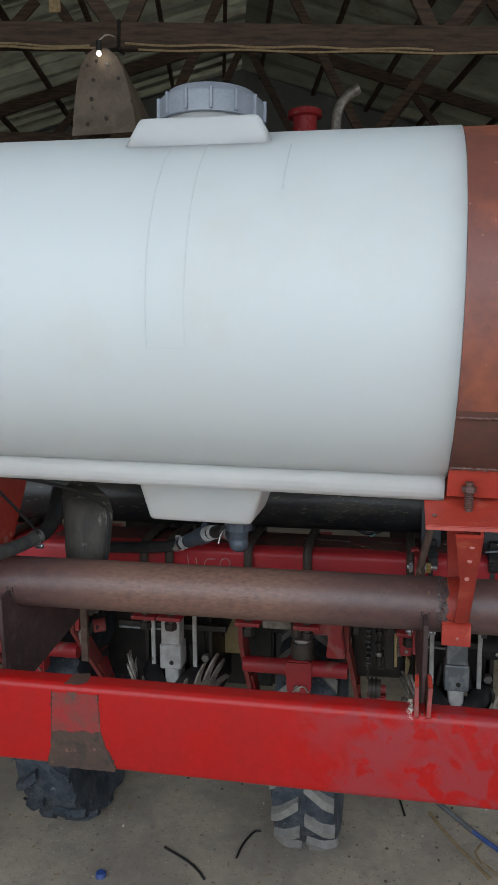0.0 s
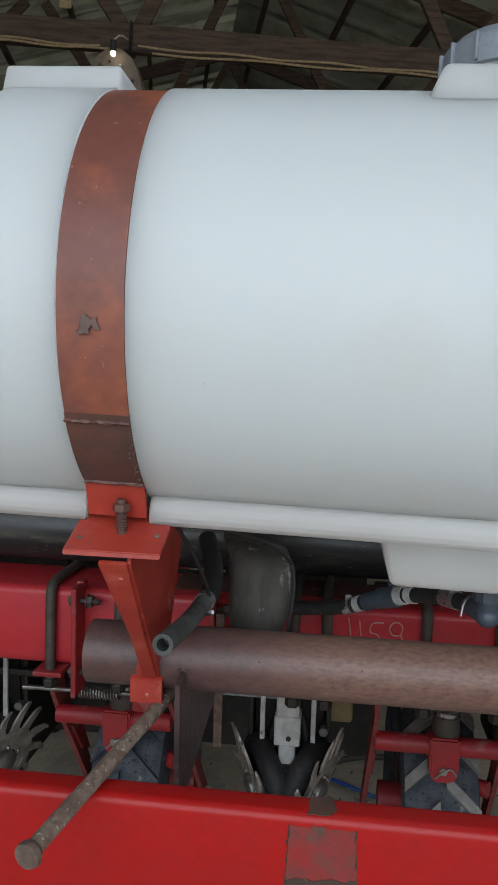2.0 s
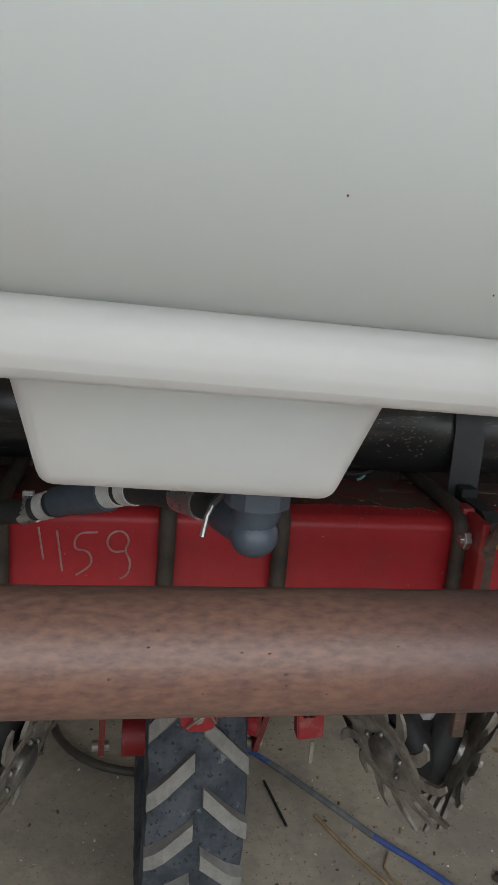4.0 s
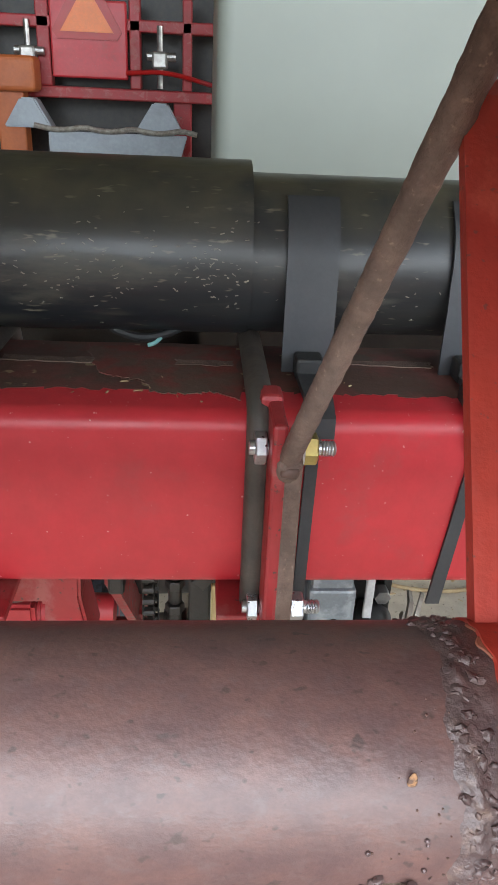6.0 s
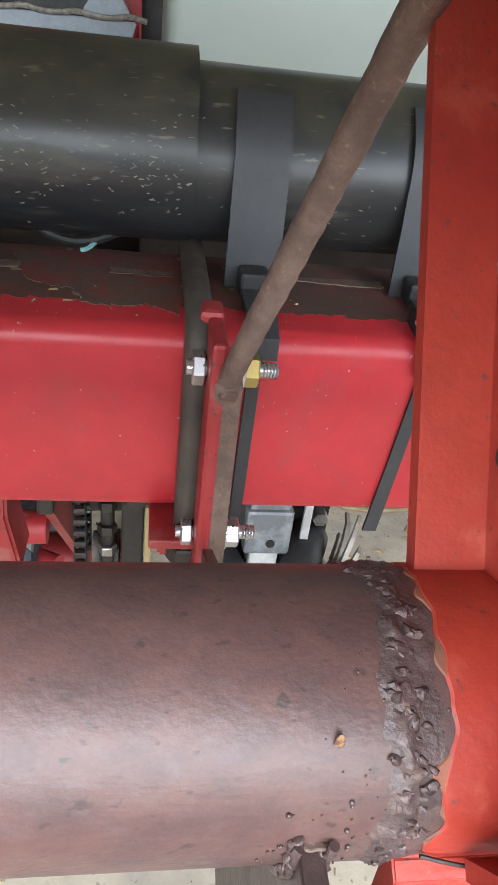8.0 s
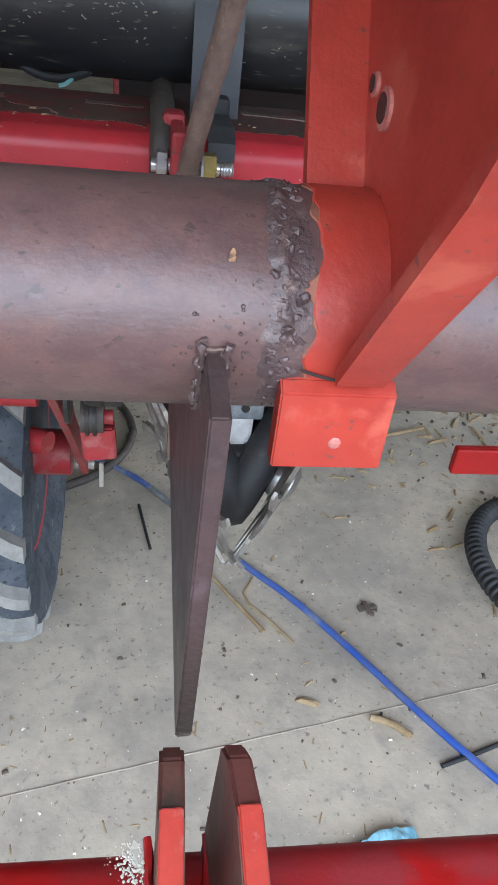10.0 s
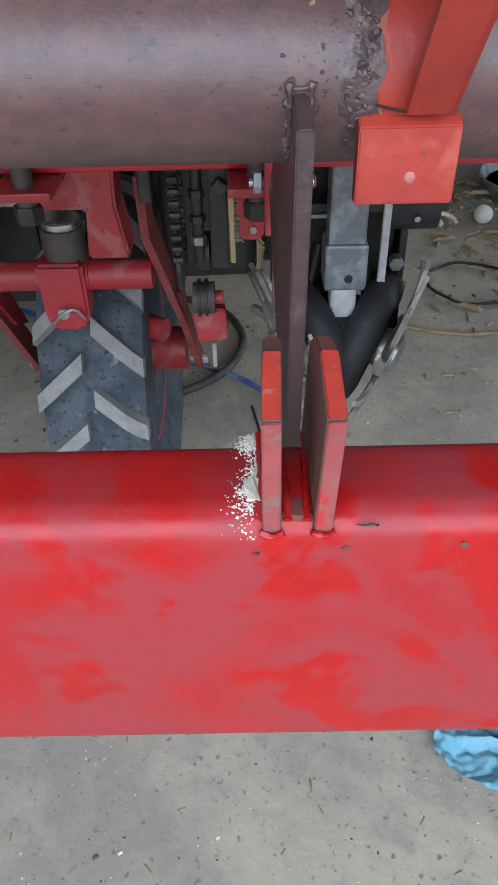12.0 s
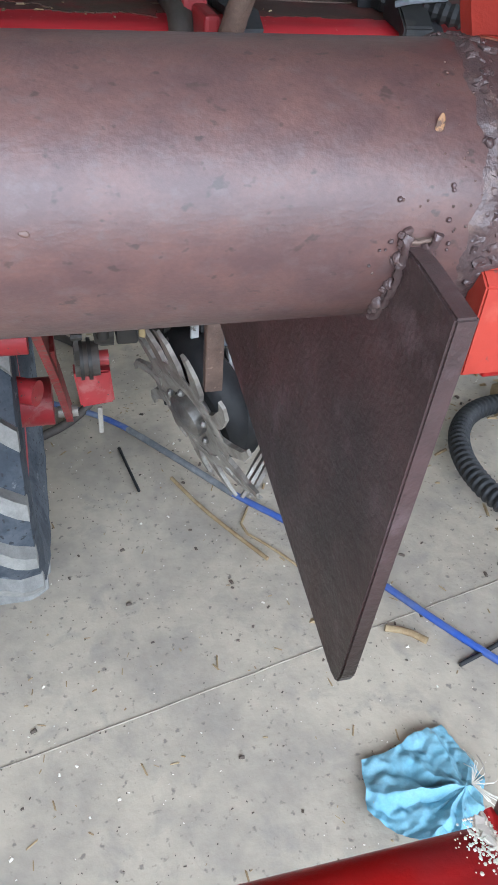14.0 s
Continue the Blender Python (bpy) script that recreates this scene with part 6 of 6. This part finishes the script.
floor_line("cable_offcut", "short black cable offcut on the floor", "cable", [(-0.029, 1.211), (-0.015, 1.13), (0.0, 1.048)], 0.0035, BLACK, 1, "cable offcuts")
floor_line("cable_offcut", "curved black cable offcut on the floor", "cable", [(-0.735, 0.754), (-0.65, 0.71), (-0.6, 0.67), (-0.579, 0.641)], 0.0035, BLACK, 2, "cable offcuts")
floor_line("cable_offcut", "hooked black cable offcut on the floor", "cable", [(-0.455, 0.885), (-0.476, 0.88), (-0.5, 0.81), (-0.505, 0.75)], 0.0035, BLACK, 2, "cable offcuts")
floor_line("cable_offcut", "bent black cable offcut by the tyre", "cable", [(-1.288, 0.907), (-1.19, 0.875), (-1.1, 0.846)], 0.004, BLACK, 2, "cable offcuts")
floor_line("cable_offcut", "thick black cable offcut beside the blue hose", "cable", [(0.53, 0.47), (0.6, 0.49), (0.66, 0.51)], 0.0045, BLACK, 1, "cable offcuts")
HOSE_THING = floor_line("blue_hose", "bright blue air hose lying on the concrete", "hose", [(-1.420, 2.080), (-0.720, 1.730), (-0.240, 1.450), (-0.050, 1.340), (0.060, 1.200), (0.150, 1.080), (0.220, 0.985), (0.320, 0.880), (0.430, 0.720), (0.520, 0.580), (0.620, 0.440), (0.830, 0.180), (1.280, -0.320)], 0.0075, BLUE_HOSE)
part("worn_stretch", tube([(0.0, 1.276, 0.0078), (0.06, 1.2, 0.0078), (0.15, 1.08, 0.0078), (0.212, 0.996, 0.0078)], 0.0082, 10, smooth_path=1), HOSE_GREY, HOSE_THING, "grey stretch of the hose", smooth=True)
floor_line("dry_stalk", "dry straw-coloured corn stalk on the floor", "stalk", [(0.08, 1.079), (0.13, 0.97), (0.19, 0.87), (0.24, 0.792)], 0.0045, STRAW, 1, "dry stalks")
floor_line("dry_stalk", "forked dry stalk on the floor", "stalk", [(0.234, 0.951), (0.2, 0.89), (0.26, 0.82), (0.3, 0.76)], 0.003, STRAW, 1, "dry stalks")
floor_line("dry_stalk", "long pale dry leaf on the floor", "stalk", [(0.45, 1.6), (0.566, 1.552), (0.7, 1.545), (0.85, 1.6)], 0.006, STRAW, 2, "dry stalks")
floor_line("dry_stalk", "short broken husk on the floor", "stalk", [(0.42, 0.575), (0.46, 0.56), (0.49, 0.53)], 0.007, STRAW, 1, "dry stalks")
floor_line("wire_coil", "loose loop of dark wire on the floor", "wire", [(0.71 + 0.145 * math.cos(a * 0.35) * (1 + 0.02 * math.sin(a)), 1.87 + 0.15 * math.sin(a * 0.35), 0.006 + 0.004 * (a % 3)) for a in range(28)], 0.005, CAST, 1)
floor_line("hose_hoop", "dark hose hoop lying behind the wheel", "hose", [(-0.335 + 0.285 * math.cos(a * 0.3), 1.53 + 0.285 * math.sin(a * 0.3), 0.012) for a in range(21)] + [(-0.05, 1.53, 0.012)], 0.0115, ROD_DARK, 1)

hose_pts = [(1.0 + 0.22 * math.cos(radians(a)), 0.93 + 0.26 * math.sin(radians(a)), 0.028 + 0.0001 * a) for a in range(70, 330, 1)]
drain = thing("drain_hose", "thick black corrugated hose curled on the floor", "hose")
part("corrugated_tube", tube(hose_pts, [0.0275 if (i // 2) % 2 else 0.0235 for i in range(len(hose_pts))], 16), BLACK, drain)

rag = thing("blue_rag", "crumpled light blue cloth rag on the concrete", "rag", at=(0.39, 0.3, 0))
edge_pts = [(-0.113, 0.029), (-0.048, 0.037), (-0.017, 0.052), (0.014, 0.057), (0.023, 0.054), (0.05, 0.064), (0.059, 0.031), (0.068, -0.006), (0.077, -0.038), (0.046, -0.094), (0.039, -0.134), (-0.038, -0.132), (-0.069, -0.117), (-0.103, -0.089), (-0.136, -0.055), (-0.121, -0.005)]
knot = Vector((0.032, -0.054, 0.0))
r = random.Random(12)
pleats = sorted(r.uniform(0, 2 * math.pi) for _ in range(11))
heights = [r.uniform(0.4, 1.0) for _ in pleats]


def pleat(a):
    """Sharp ridges running out from the knot, deep valleys between them."""
    best = 0.0
    for p, h in zip(pleats, heights):
        d = abs((a - p + math.pi) % (2 * math.pi) - math.pi)
        best = max(best, h * max(0.0, 1 - d / 0.34))
    return best


rim = []
for p, q in zip(edge_pts, edge_pts[1:] + edge_pts[:1]):
    for k in range(14):
        f = k / 14
        rim.append((p[0] + (q[0] - p[0]) * f, p[1] + (q[1] - p[1]) * f))
bm = bmesh.new()
rows = []
n_r = 48
for i in range(n_r + 1):
    f = i / n_r
    row = []
    for ex, ey in rim:
        x, y = knot.x + (ex - knot.x) * f, knot.y + (ey - knot.y) * f
        wob = 0.35 * noise.noise(Vector((x * 22, y * 22, 3.0)))
        a = math.atan2(y - knot.y, x - knot.x) + wob * min(1.0, 2 * f)
        d = math.hypot(x - knot.x, y - knot.y)
        rise = min(1.0, d / 0.05)
        z = 0.006 + 0.036 * pleat(a) * rise * (1 - 0.45 * f) + 0.016 * (1 - rise) + 0.012 * abs(noise.noise(Vector((x * 30, y * 30, 9.0)))) + 0.004 * noise.noise(Vector((x * 90, y * 90, 2.0)))
        row.append(bm.verts.new((x, y, max(0.002, z))))
    rows.append(row)
n_a = len(rim)
for p, q in zip(rows, rows[1:]):
    for k in range(n_a):
        bm.faces.new((p[k], p[(k + 1) % n_a], q[(k + 1) % n_a], q[k]))
bmesh.ops.remove_doubles(bm, verts=bm.verts, dist=1e-5)
part("cloth", bm, RAG, rag, smooth=True)
bm = bmesh.new()
for k in range(22):
    a, b = random.Random(k).uniform(-1.2, 0.9), random.Random(k + 50).uniform(0.03, 0.075)
    add(bm, tube([(0.032 + 0.01, -0.054, 0.034), (0.032 + b * 0.6 * math.cos(a), -0.054 + b * 0.6 * math.sin(a), 0.04), (0.032 + b * math.cos(a + 0.3), -0.054 + b * math.sin(a + 0.3), 0.012)], 0.0008, 4))
part("frayed_threads", bm, CHALK, rag)

leaf = thing("dark_leaf", "crumpled dark brown leaf on the concrete", "leaf", at=(0.484, 0.853, 0))
for k in range(4):
    a = 1.7 * k
    part("blade", rough_up(box(-0.022, 0.022, -0.007, 0.007, 0.001, 0.006, 0.002, 1, Matrix.Rotation(a, 4, "Z")), 0.008, 60, k), DUST, leaf)
cap = thing("bottle_lid", "small blue plastic bottle lid on the floor", "lid", at=(-0.882, 0.602, 0))
part("rim", lathe([(0.0, 0.014), (0.012, 0.014), (0.015, 0.011), (0.0155, 0.0), (0.013, 0.0)], (0, 0, 0), "z", 20), BLUE_HOSE, cap, smooth=True)
bulb = thing("white_ball", "white round plastic float on the floor", "float", at=(0.875, 2.378, 0.036))
part("shell", ball((0, 0, 0), 0.036, u=24, v=16), CHALK, bulb, smooth=True)
basin = thing("metal_basin", "shallow grey metal basin among the litter", "basin", at=(1.15, 2.62, 0))
part("bowl", lathe([(0.0, 0.01), (0.15, 0.012), (0.2, 0.05), (0.23, 0.1), (0.24, 0.1), (0.21, 0.045), (0.155, 0.004), (0.0, 0.002)], (0, 0, 0), "z", 40), GALV, basin, smooth=True)
part("fluid", lathe([(0.0, 0.062), (0.2, 0.062)], (0, 0, 0), "z", 32), CAST, basin)


def grains(name, label, count, mat, seed, spread, size, long):
    """Small loose bits strewn on the floor, as one mesh."""
    r = random.Random(seed)
    verts, faces = [], []
    for _ in range(count):
        x, y, z0 = spread(r)
        s = size * r.uniform(0.35, 1.5)
        l, a = s * r.uniform(1.0, long), r.uniform(0, 6.3)
        c, sn = math.cos(a), math.sin(a)
        b = len(verts)
        for u, v, w in ((-l, -s * 0.6, 0), (l * 0.9, -s * 0.8, 0), (l, s * 0.7, 0), (-l * 0.8, s, 0), (-l * 0.6, -s * 0.3, s), (l * 0.5, -s * 0.4, s * 0.9), (l * 0.6, s * 0.4, s * 1.1), (-l * 0.5, s * 0.5, s * 0.8)):
            verts.append((x + u * c - v * sn, y + u * sn + v * c, z0 + w))
        faces += [tuple(b + i for i in q) for q in ((0, 1, 5, 4), (1, 2, 6, 5), (2, 3, 7, 6), (3, 0, 4, 7), (4, 5, 6, 7))]
    me = bpy.data.meshes.new(name)
    me.from_pydata(verts, [], faces)
    me.materials.append(mat)
    return tagged(new(name, me), label, "litter", kind="stuff")


everywhere = lambda r: (r.uniform(-1.6, 1.6), r.uniform(-0.6, 2.2), 0.0)
near_floor = lambda r: (r.uniform(-1.1, 1.2), r.uniform(-0.5, 1.7), 0.0)
corner = lambda r: (r.gauss(1.0, 0.28), r.gauss(1.5, 0.5), 0.0)
far_heap = lambda r: (r.gauss(1.05, 0.3), r.gauss(2.5, 0.25), abs(r.gauss(0, 0.02)))
grains("dark_grit", "dark seeds and grit strewn over the concrete", 2600, DUST, 1, near_floor, 0.001, 1.8)
grains("dark_clods", "dark crumbs of soil strewn over the concrete", 200, DUST, 11, near_floor, 0.003, 1.7)
grains("pale_chips", "pale chips and seeds strewn over the concrete", 140, CHALK, 12, near_floor, 0.0024, 1.6)
grains("pale_grit", "pale crumbs strewn over the concrete", 1300, CHALK, 2, near_floor, 0.001, 1.6)
grains("chaff", "straw-coloured chaff strewn over the concrete", 1200, STRAW, 3, everywhere, 0.0014, 7)
grains("husk_litter", "dry corn husks and chaff heaped by the hose", 300, STRAW, 4, corner, 0.005, 7)
grains("husk_heap", "dry husks heaped beside the basin", 200, STRAW, 5, far_heap, 0.008, 6)
grains("toolbar_chaff", "pale chaff flakes on the pipe and toolbar", 24, STRAW, 6, lambda r: (r.uniform(-0.9, 0.3), r.uniform(0.4, 0.46), 1.0725), 0.0008, 4)
grains("soil_crumbs", "dark crumbs of soil heaped among the husks", 220, DUST, 15, lambda r: (r.gauss(1.15, 0.22), r.gauss(2.0, 0.3), 0.0), 0.004, 1.8)
husk = thing("corn_husk", "large dry curled corn husk on the floor", "husk", at=(0.98, 1.18, 0))
for k, (a, l) in enumerate(((0.3, 0.16), (0.9, 0.13), (-0.2, 0.14))):
    bm = bmesh.new()
    prev = None
    for i in range(9):
        f = i / 8
        wd = 0.028 * math.sin(math.pi * (0.12 + 0.8 * f))
        c = Vector((l * f * math.cos(a), l * f * math.sin(a), 0.015 + 0.05 * math.sin(math.pi * f)))
        t = Vector((-math.sin(a), math.cos(a), 0))
        row = [bm.verts.new(c - t * wd + Vector((0, 0, -0.008))), bm.verts.new(c + Vector((0, 0, 0.012))), bm.verts.new(c + t * wd + Vector((0, 0, -0.008)))]
        if prev:
            for j in range(2):
                bm.faces.new((prev[j], prev[j + 1], row[j + 1], row[j]))
        prev = row
    bmesh.ops.solidify(bm, geom=bm.faces[:], thickness=0.0015)
    part("leaf", bm, STRAW, husk, smooth=True)
curl = thing("plastic_offcut", "curled white plastic offcuts in the litter", "offcut", at=(0.62, 2.32, 0))
for k in range(3):
    part("strip", tube([(0.06 * k + 0.03 * math.cos(a * 0.5), 0.02 * k + 0.03 * math.sin(a * 0.5), 0.012 + 0.006 * a) for a in range(8)], 0.009, 8), CHALK, curl, smooth=True)

# expansion joint sawn into the concrete
joint = tagged(part("floor_joint", tube([(-2.6 + 5.4 * k / 120, -0.0287 + 1.1034 * k / 120 + 0.0012 * math.sin(k * 2.3) * math.sin(k * 0.7), 0.0002) for k in range(121)], 0.0016, 8), JOINT, label="thin dirt-filled joint in the concrete floor"), category="joint", kind="structure")

# ---- behind the planter: a second tank, and a red machine far back ----
big = thing("storage_tank", "large white plastic tank standing behind the planter", "tank")
part("shell", box(-0.02, 1.9, 2.75, 4.2, 0.3, 2.45, 0.06, 4), POLY_OLD, big, smooth=True)
for x in (0.05, 1.75):
    for y in (2.9, 4.05):
        part("leg", box(x, x + 0.1, y - 0.05, y + 0.05, 0, 0.3, 0.004), CAST, big)
stack = thing("exhaust_stack", "dark red capped stack rising from the far machine", "stack", at=(0, 0, 0))
part("pipe", tube([(-0.89, 5.75, 1.2), (-0.89, 5.75, 3.68)], 0.11, 24), RED_OLD, stack, smooth=True)
part("cap", lathe([(0.0, 3.72), (0.1, 3.715), (0.155, 3.69), (0.16, 3.64), (0.14, 3.63)], (-0.89, 5.75, 0), "z", 28), RED_OLD, stack, smooth=True)
spout = thing("bent_pipe", "rusty bent pipe end rising behind the tank", "pipe")
part("pipe", tube([(-0.61, 5.75, 1.2), (-0.61, 5.75, 3.5), (-0.6, 5.75, 3.68), (-0.52, 5.75, 3.8), (-0.4, 5.75, 3.86)], 0.045, 16, smooth_path=2), FINGER, spout, smooth=True)

FY = 5.1
far = thing("red_harvester", "red farm machine with a safety triangle, seen at a distance", "farm machine")
part("sill", box(-1.5, 0.02, FY, FY + 0.12, 1.17, 1.24, 0.01), RED_OLD, far)
for x0, x1 in ((-1.1, -1.02), (-0.53, -0.46), (-0.2, -0.14), (-1.5, -1.43)):
    part("upright", box(x0, x1, FY, FY + 0.1, 1.24, 1.75, 0.008), RED_OLD, far)
part("top_rail", box(-1.5, 0.02, FY, FY + 0.12, 1.56, 1.63, 0.01), RED_OLD, far)
part("panel", box(-1.01, -0.54, FY - 0.03, FY, 1.29, 1.72, 0.012), RED_BAR, far, "pinkish red cover panel")
# plain black block standing in for the machine's shaded inside
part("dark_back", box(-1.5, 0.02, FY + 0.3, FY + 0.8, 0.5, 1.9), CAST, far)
emblem = part("safety_triangle", prism([(-0.965, 1.505), (-0.6, 1.505), (-0.57, 1.55), (-0.75, 1.86), (-0.815, 1.86), (-0.995, 1.55)], FY - 0.045, FY - 0.035, "y"), RED, far, "dark red border of a slow-vehicle triangle")
part("orange_field", prism([(-0.945, 1.545), (-0.62, 1.545), (-0.78, 1.8)], FY - 0.05, FY - 0.046, "y"), ORANGE, emblem, "bright orange triangle")
for x in (-1.15, -0.34):
    part("valve_rod", tube([(x, FY - 0.03, 1.25), (x, FY - 0.03, 1.6)], 0.018, 10), STEEL, far)
    part("valve_wheel", tube([(x - 0.08, FY - 0.04, 1.43), (x + 0.1, FY - 0.04, 1.43)], 0.025, 10), STEEL, far)
    part("valve_body", box(x - 0.05, x + 0.05, FY - 0.07, FY, 1.36, 1.46, 0.015), STEEL, far)
    part("divider", prism([(x - 0.15, 1.0), (x + 0.15, 1.0), (x + 0.05, 1.17), (x - 0.04, 1.17)], FY - 0.2, FY - 0.05, "y", bevel=0.01), SHEET, far, "grey metal divider")
part("red_hose", tube([(-0.55, FY - 0.05, 1.33), (-0.3, FY - 0.06, 1.35), (0.0, FY - 0.05, 1.28)], 0.014, 8, smooth_path=2), RED, far)
part("trough", prism([(-1.02, 0.99), (-0.16, 0.99), (-0.22, 0.8), (-1.02, 0.8)], FY - 0.25, FY - 0.2, "y", bevel=0.008), SHEET, far, "grey sheet-metal trough")
part("trough_lip", tube([(-1.1 + 0.1 * k, FY - 0.26, 1.0 + 0.02 * (k % 3 == 0)) for k in range(11)], 0.016, 8, smooth_path=1), FINGER, far)
for x in (-1.3, -0.2):
    part("leg", box(x - 0.06, x + 0.06, FY + 0.05, FY + 0.2, 0, 1.2, 0.01), RED_OLD, far)
post = thing("orange_post", "orange painted steel post with a square cap", "post")
part("column", box(-1.34, -1.17, 4.93, 5.08, 0, 1.22, 0.012), ORANGE_PAINT, post)
part("cap", box(-1.5, -1.08, 4.86, 5.08, 1.2, 1.4, 0.03, 3), ORANGE_PAINT, post)

# hood, lamp and cloth under the nearest truss
hood = thing("hanging_hood", "rusty riveted sheet-metal hood hanging from the truss", "hood")
bm = bmesh.new()
face = [(-0.26, 3.13), (-0.235, 3.3), (-0.2, 3.5), (-0.165, 3.6), (-0.11, 3.68), (-0.03, 3.725), (0.05, 3.71), (0.12, 3.655), (0.165, 3.57), (0.195, 3.45), (0.225, 3.3), (0.25, 3.13)]
rows = []
for dy, low, wide in ((0.0, 0.0, 1.0), (0.03, -0.01, 1.03), (0.3, 0.12, 1.06), (0.65, 0.27, 1.0)):
    rows.append([bm.verts.new((-2.19 + wide * x, 4.08 + dy + 0.04 * (x / 0.25) ** 2, z - low * (z - 3.13) / 0.59)) for x, z in face])
for p, q in zip(rows, rows[1:]):
    for k in range(len(face) - 1):
        bm.faces.new((p[k], p[k + 1], q[k + 1], q[k]))
bm.faces.new(rows[0])
bmesh.ops.recalc_face_normals(bm, faces=bm.faces)
bmesh.ops.solidify(bm, geom=bm.faces[:], thickness=0.006)
part("shell", bm, HOOD, hood)
for x, z in ((-0.1, 3.61), (-0.03, 3.63), (0.05, 3.6), (-0.06, 3.5), (-0.08, 3.37), (-0.12, 3.2), (0.03, 3.23), (0.13, 3.5)):
    part("rivet", ball((-2.19 + x, 4.08 + 0.04 * (x / 0.25) ** 2, z), 0.014, (1, 0.5, 1), 10, 6), STEEL if x == 0.05 else ROD_DARK, hood)
part("hook", tube([(-2.17, 4.12, 3.71), (-2.17, 4.28, 3.78), (-2.17, 4.4, 3.83), (-2.17, 4.425, 3.94), (-2.17, 4.43, 4.045), (-2.17, 4.51, 4.05), (-2.17, 4.52, 3.94), (-2.17, 4.51, 3.832), (-2.17, 4.4, 3.82)], 0.012, 8), CAST, hood)
lamp = thing("bare_bulb", "small lit bulb hanging under the truss", "bulb")
part("glass", ball((-2.175, 4.02, 3.655), 0.017, (1, 1, 1.2)), GLOW, lamp, smooth=True)
part("socket", tube([(-2.175, 4.02, 3.668), (-2.175, 4.02, 3.74)], 0.02, 12), BLACK, lamp)
part("cord", tube([(-2.175, 4.02, 3.74), (-2.18, 4.2, 3.86), (-2.2, 4.46, 3.93)], 0.006, 8, smooth_path=1), CHALK, lamp)
flex = thing("slack_cable", "pale slack electric cable along the truss", "cable")
for k, (a, b) in enumerate((((-4.2, 3.86, 3.86), (-2.36, 4.3, 3.82)), ((-4.2, 3.85, 3.82), (-2.3, 4.3, 3.8)), ((-2.1, 4.36, 3.84), (0.2, 4.9, 3.82)), ((-2.0, 4.38, 3.8), (1.2, 5.14, 3.8)))):
    a, b = Vector(a), Vector(b)
    part("strand", tube([a.lerp(b, i / 12) + Vector((0, 0, 0.009 * math.sin(i * 1.7 + k))) for i in range(13)], 0.009, 8, smooth_path=1), STRAW, flex)
cloth = thing("yellow_tag", "yellow-white cloth tag hanging on the truss", "cloth")
part("cloth", rough_up(box(-2.62, -2.54, 4.18, 4.2, 4.03, 4.3, 0.01), 0.02, 9), STRAW, cloth)
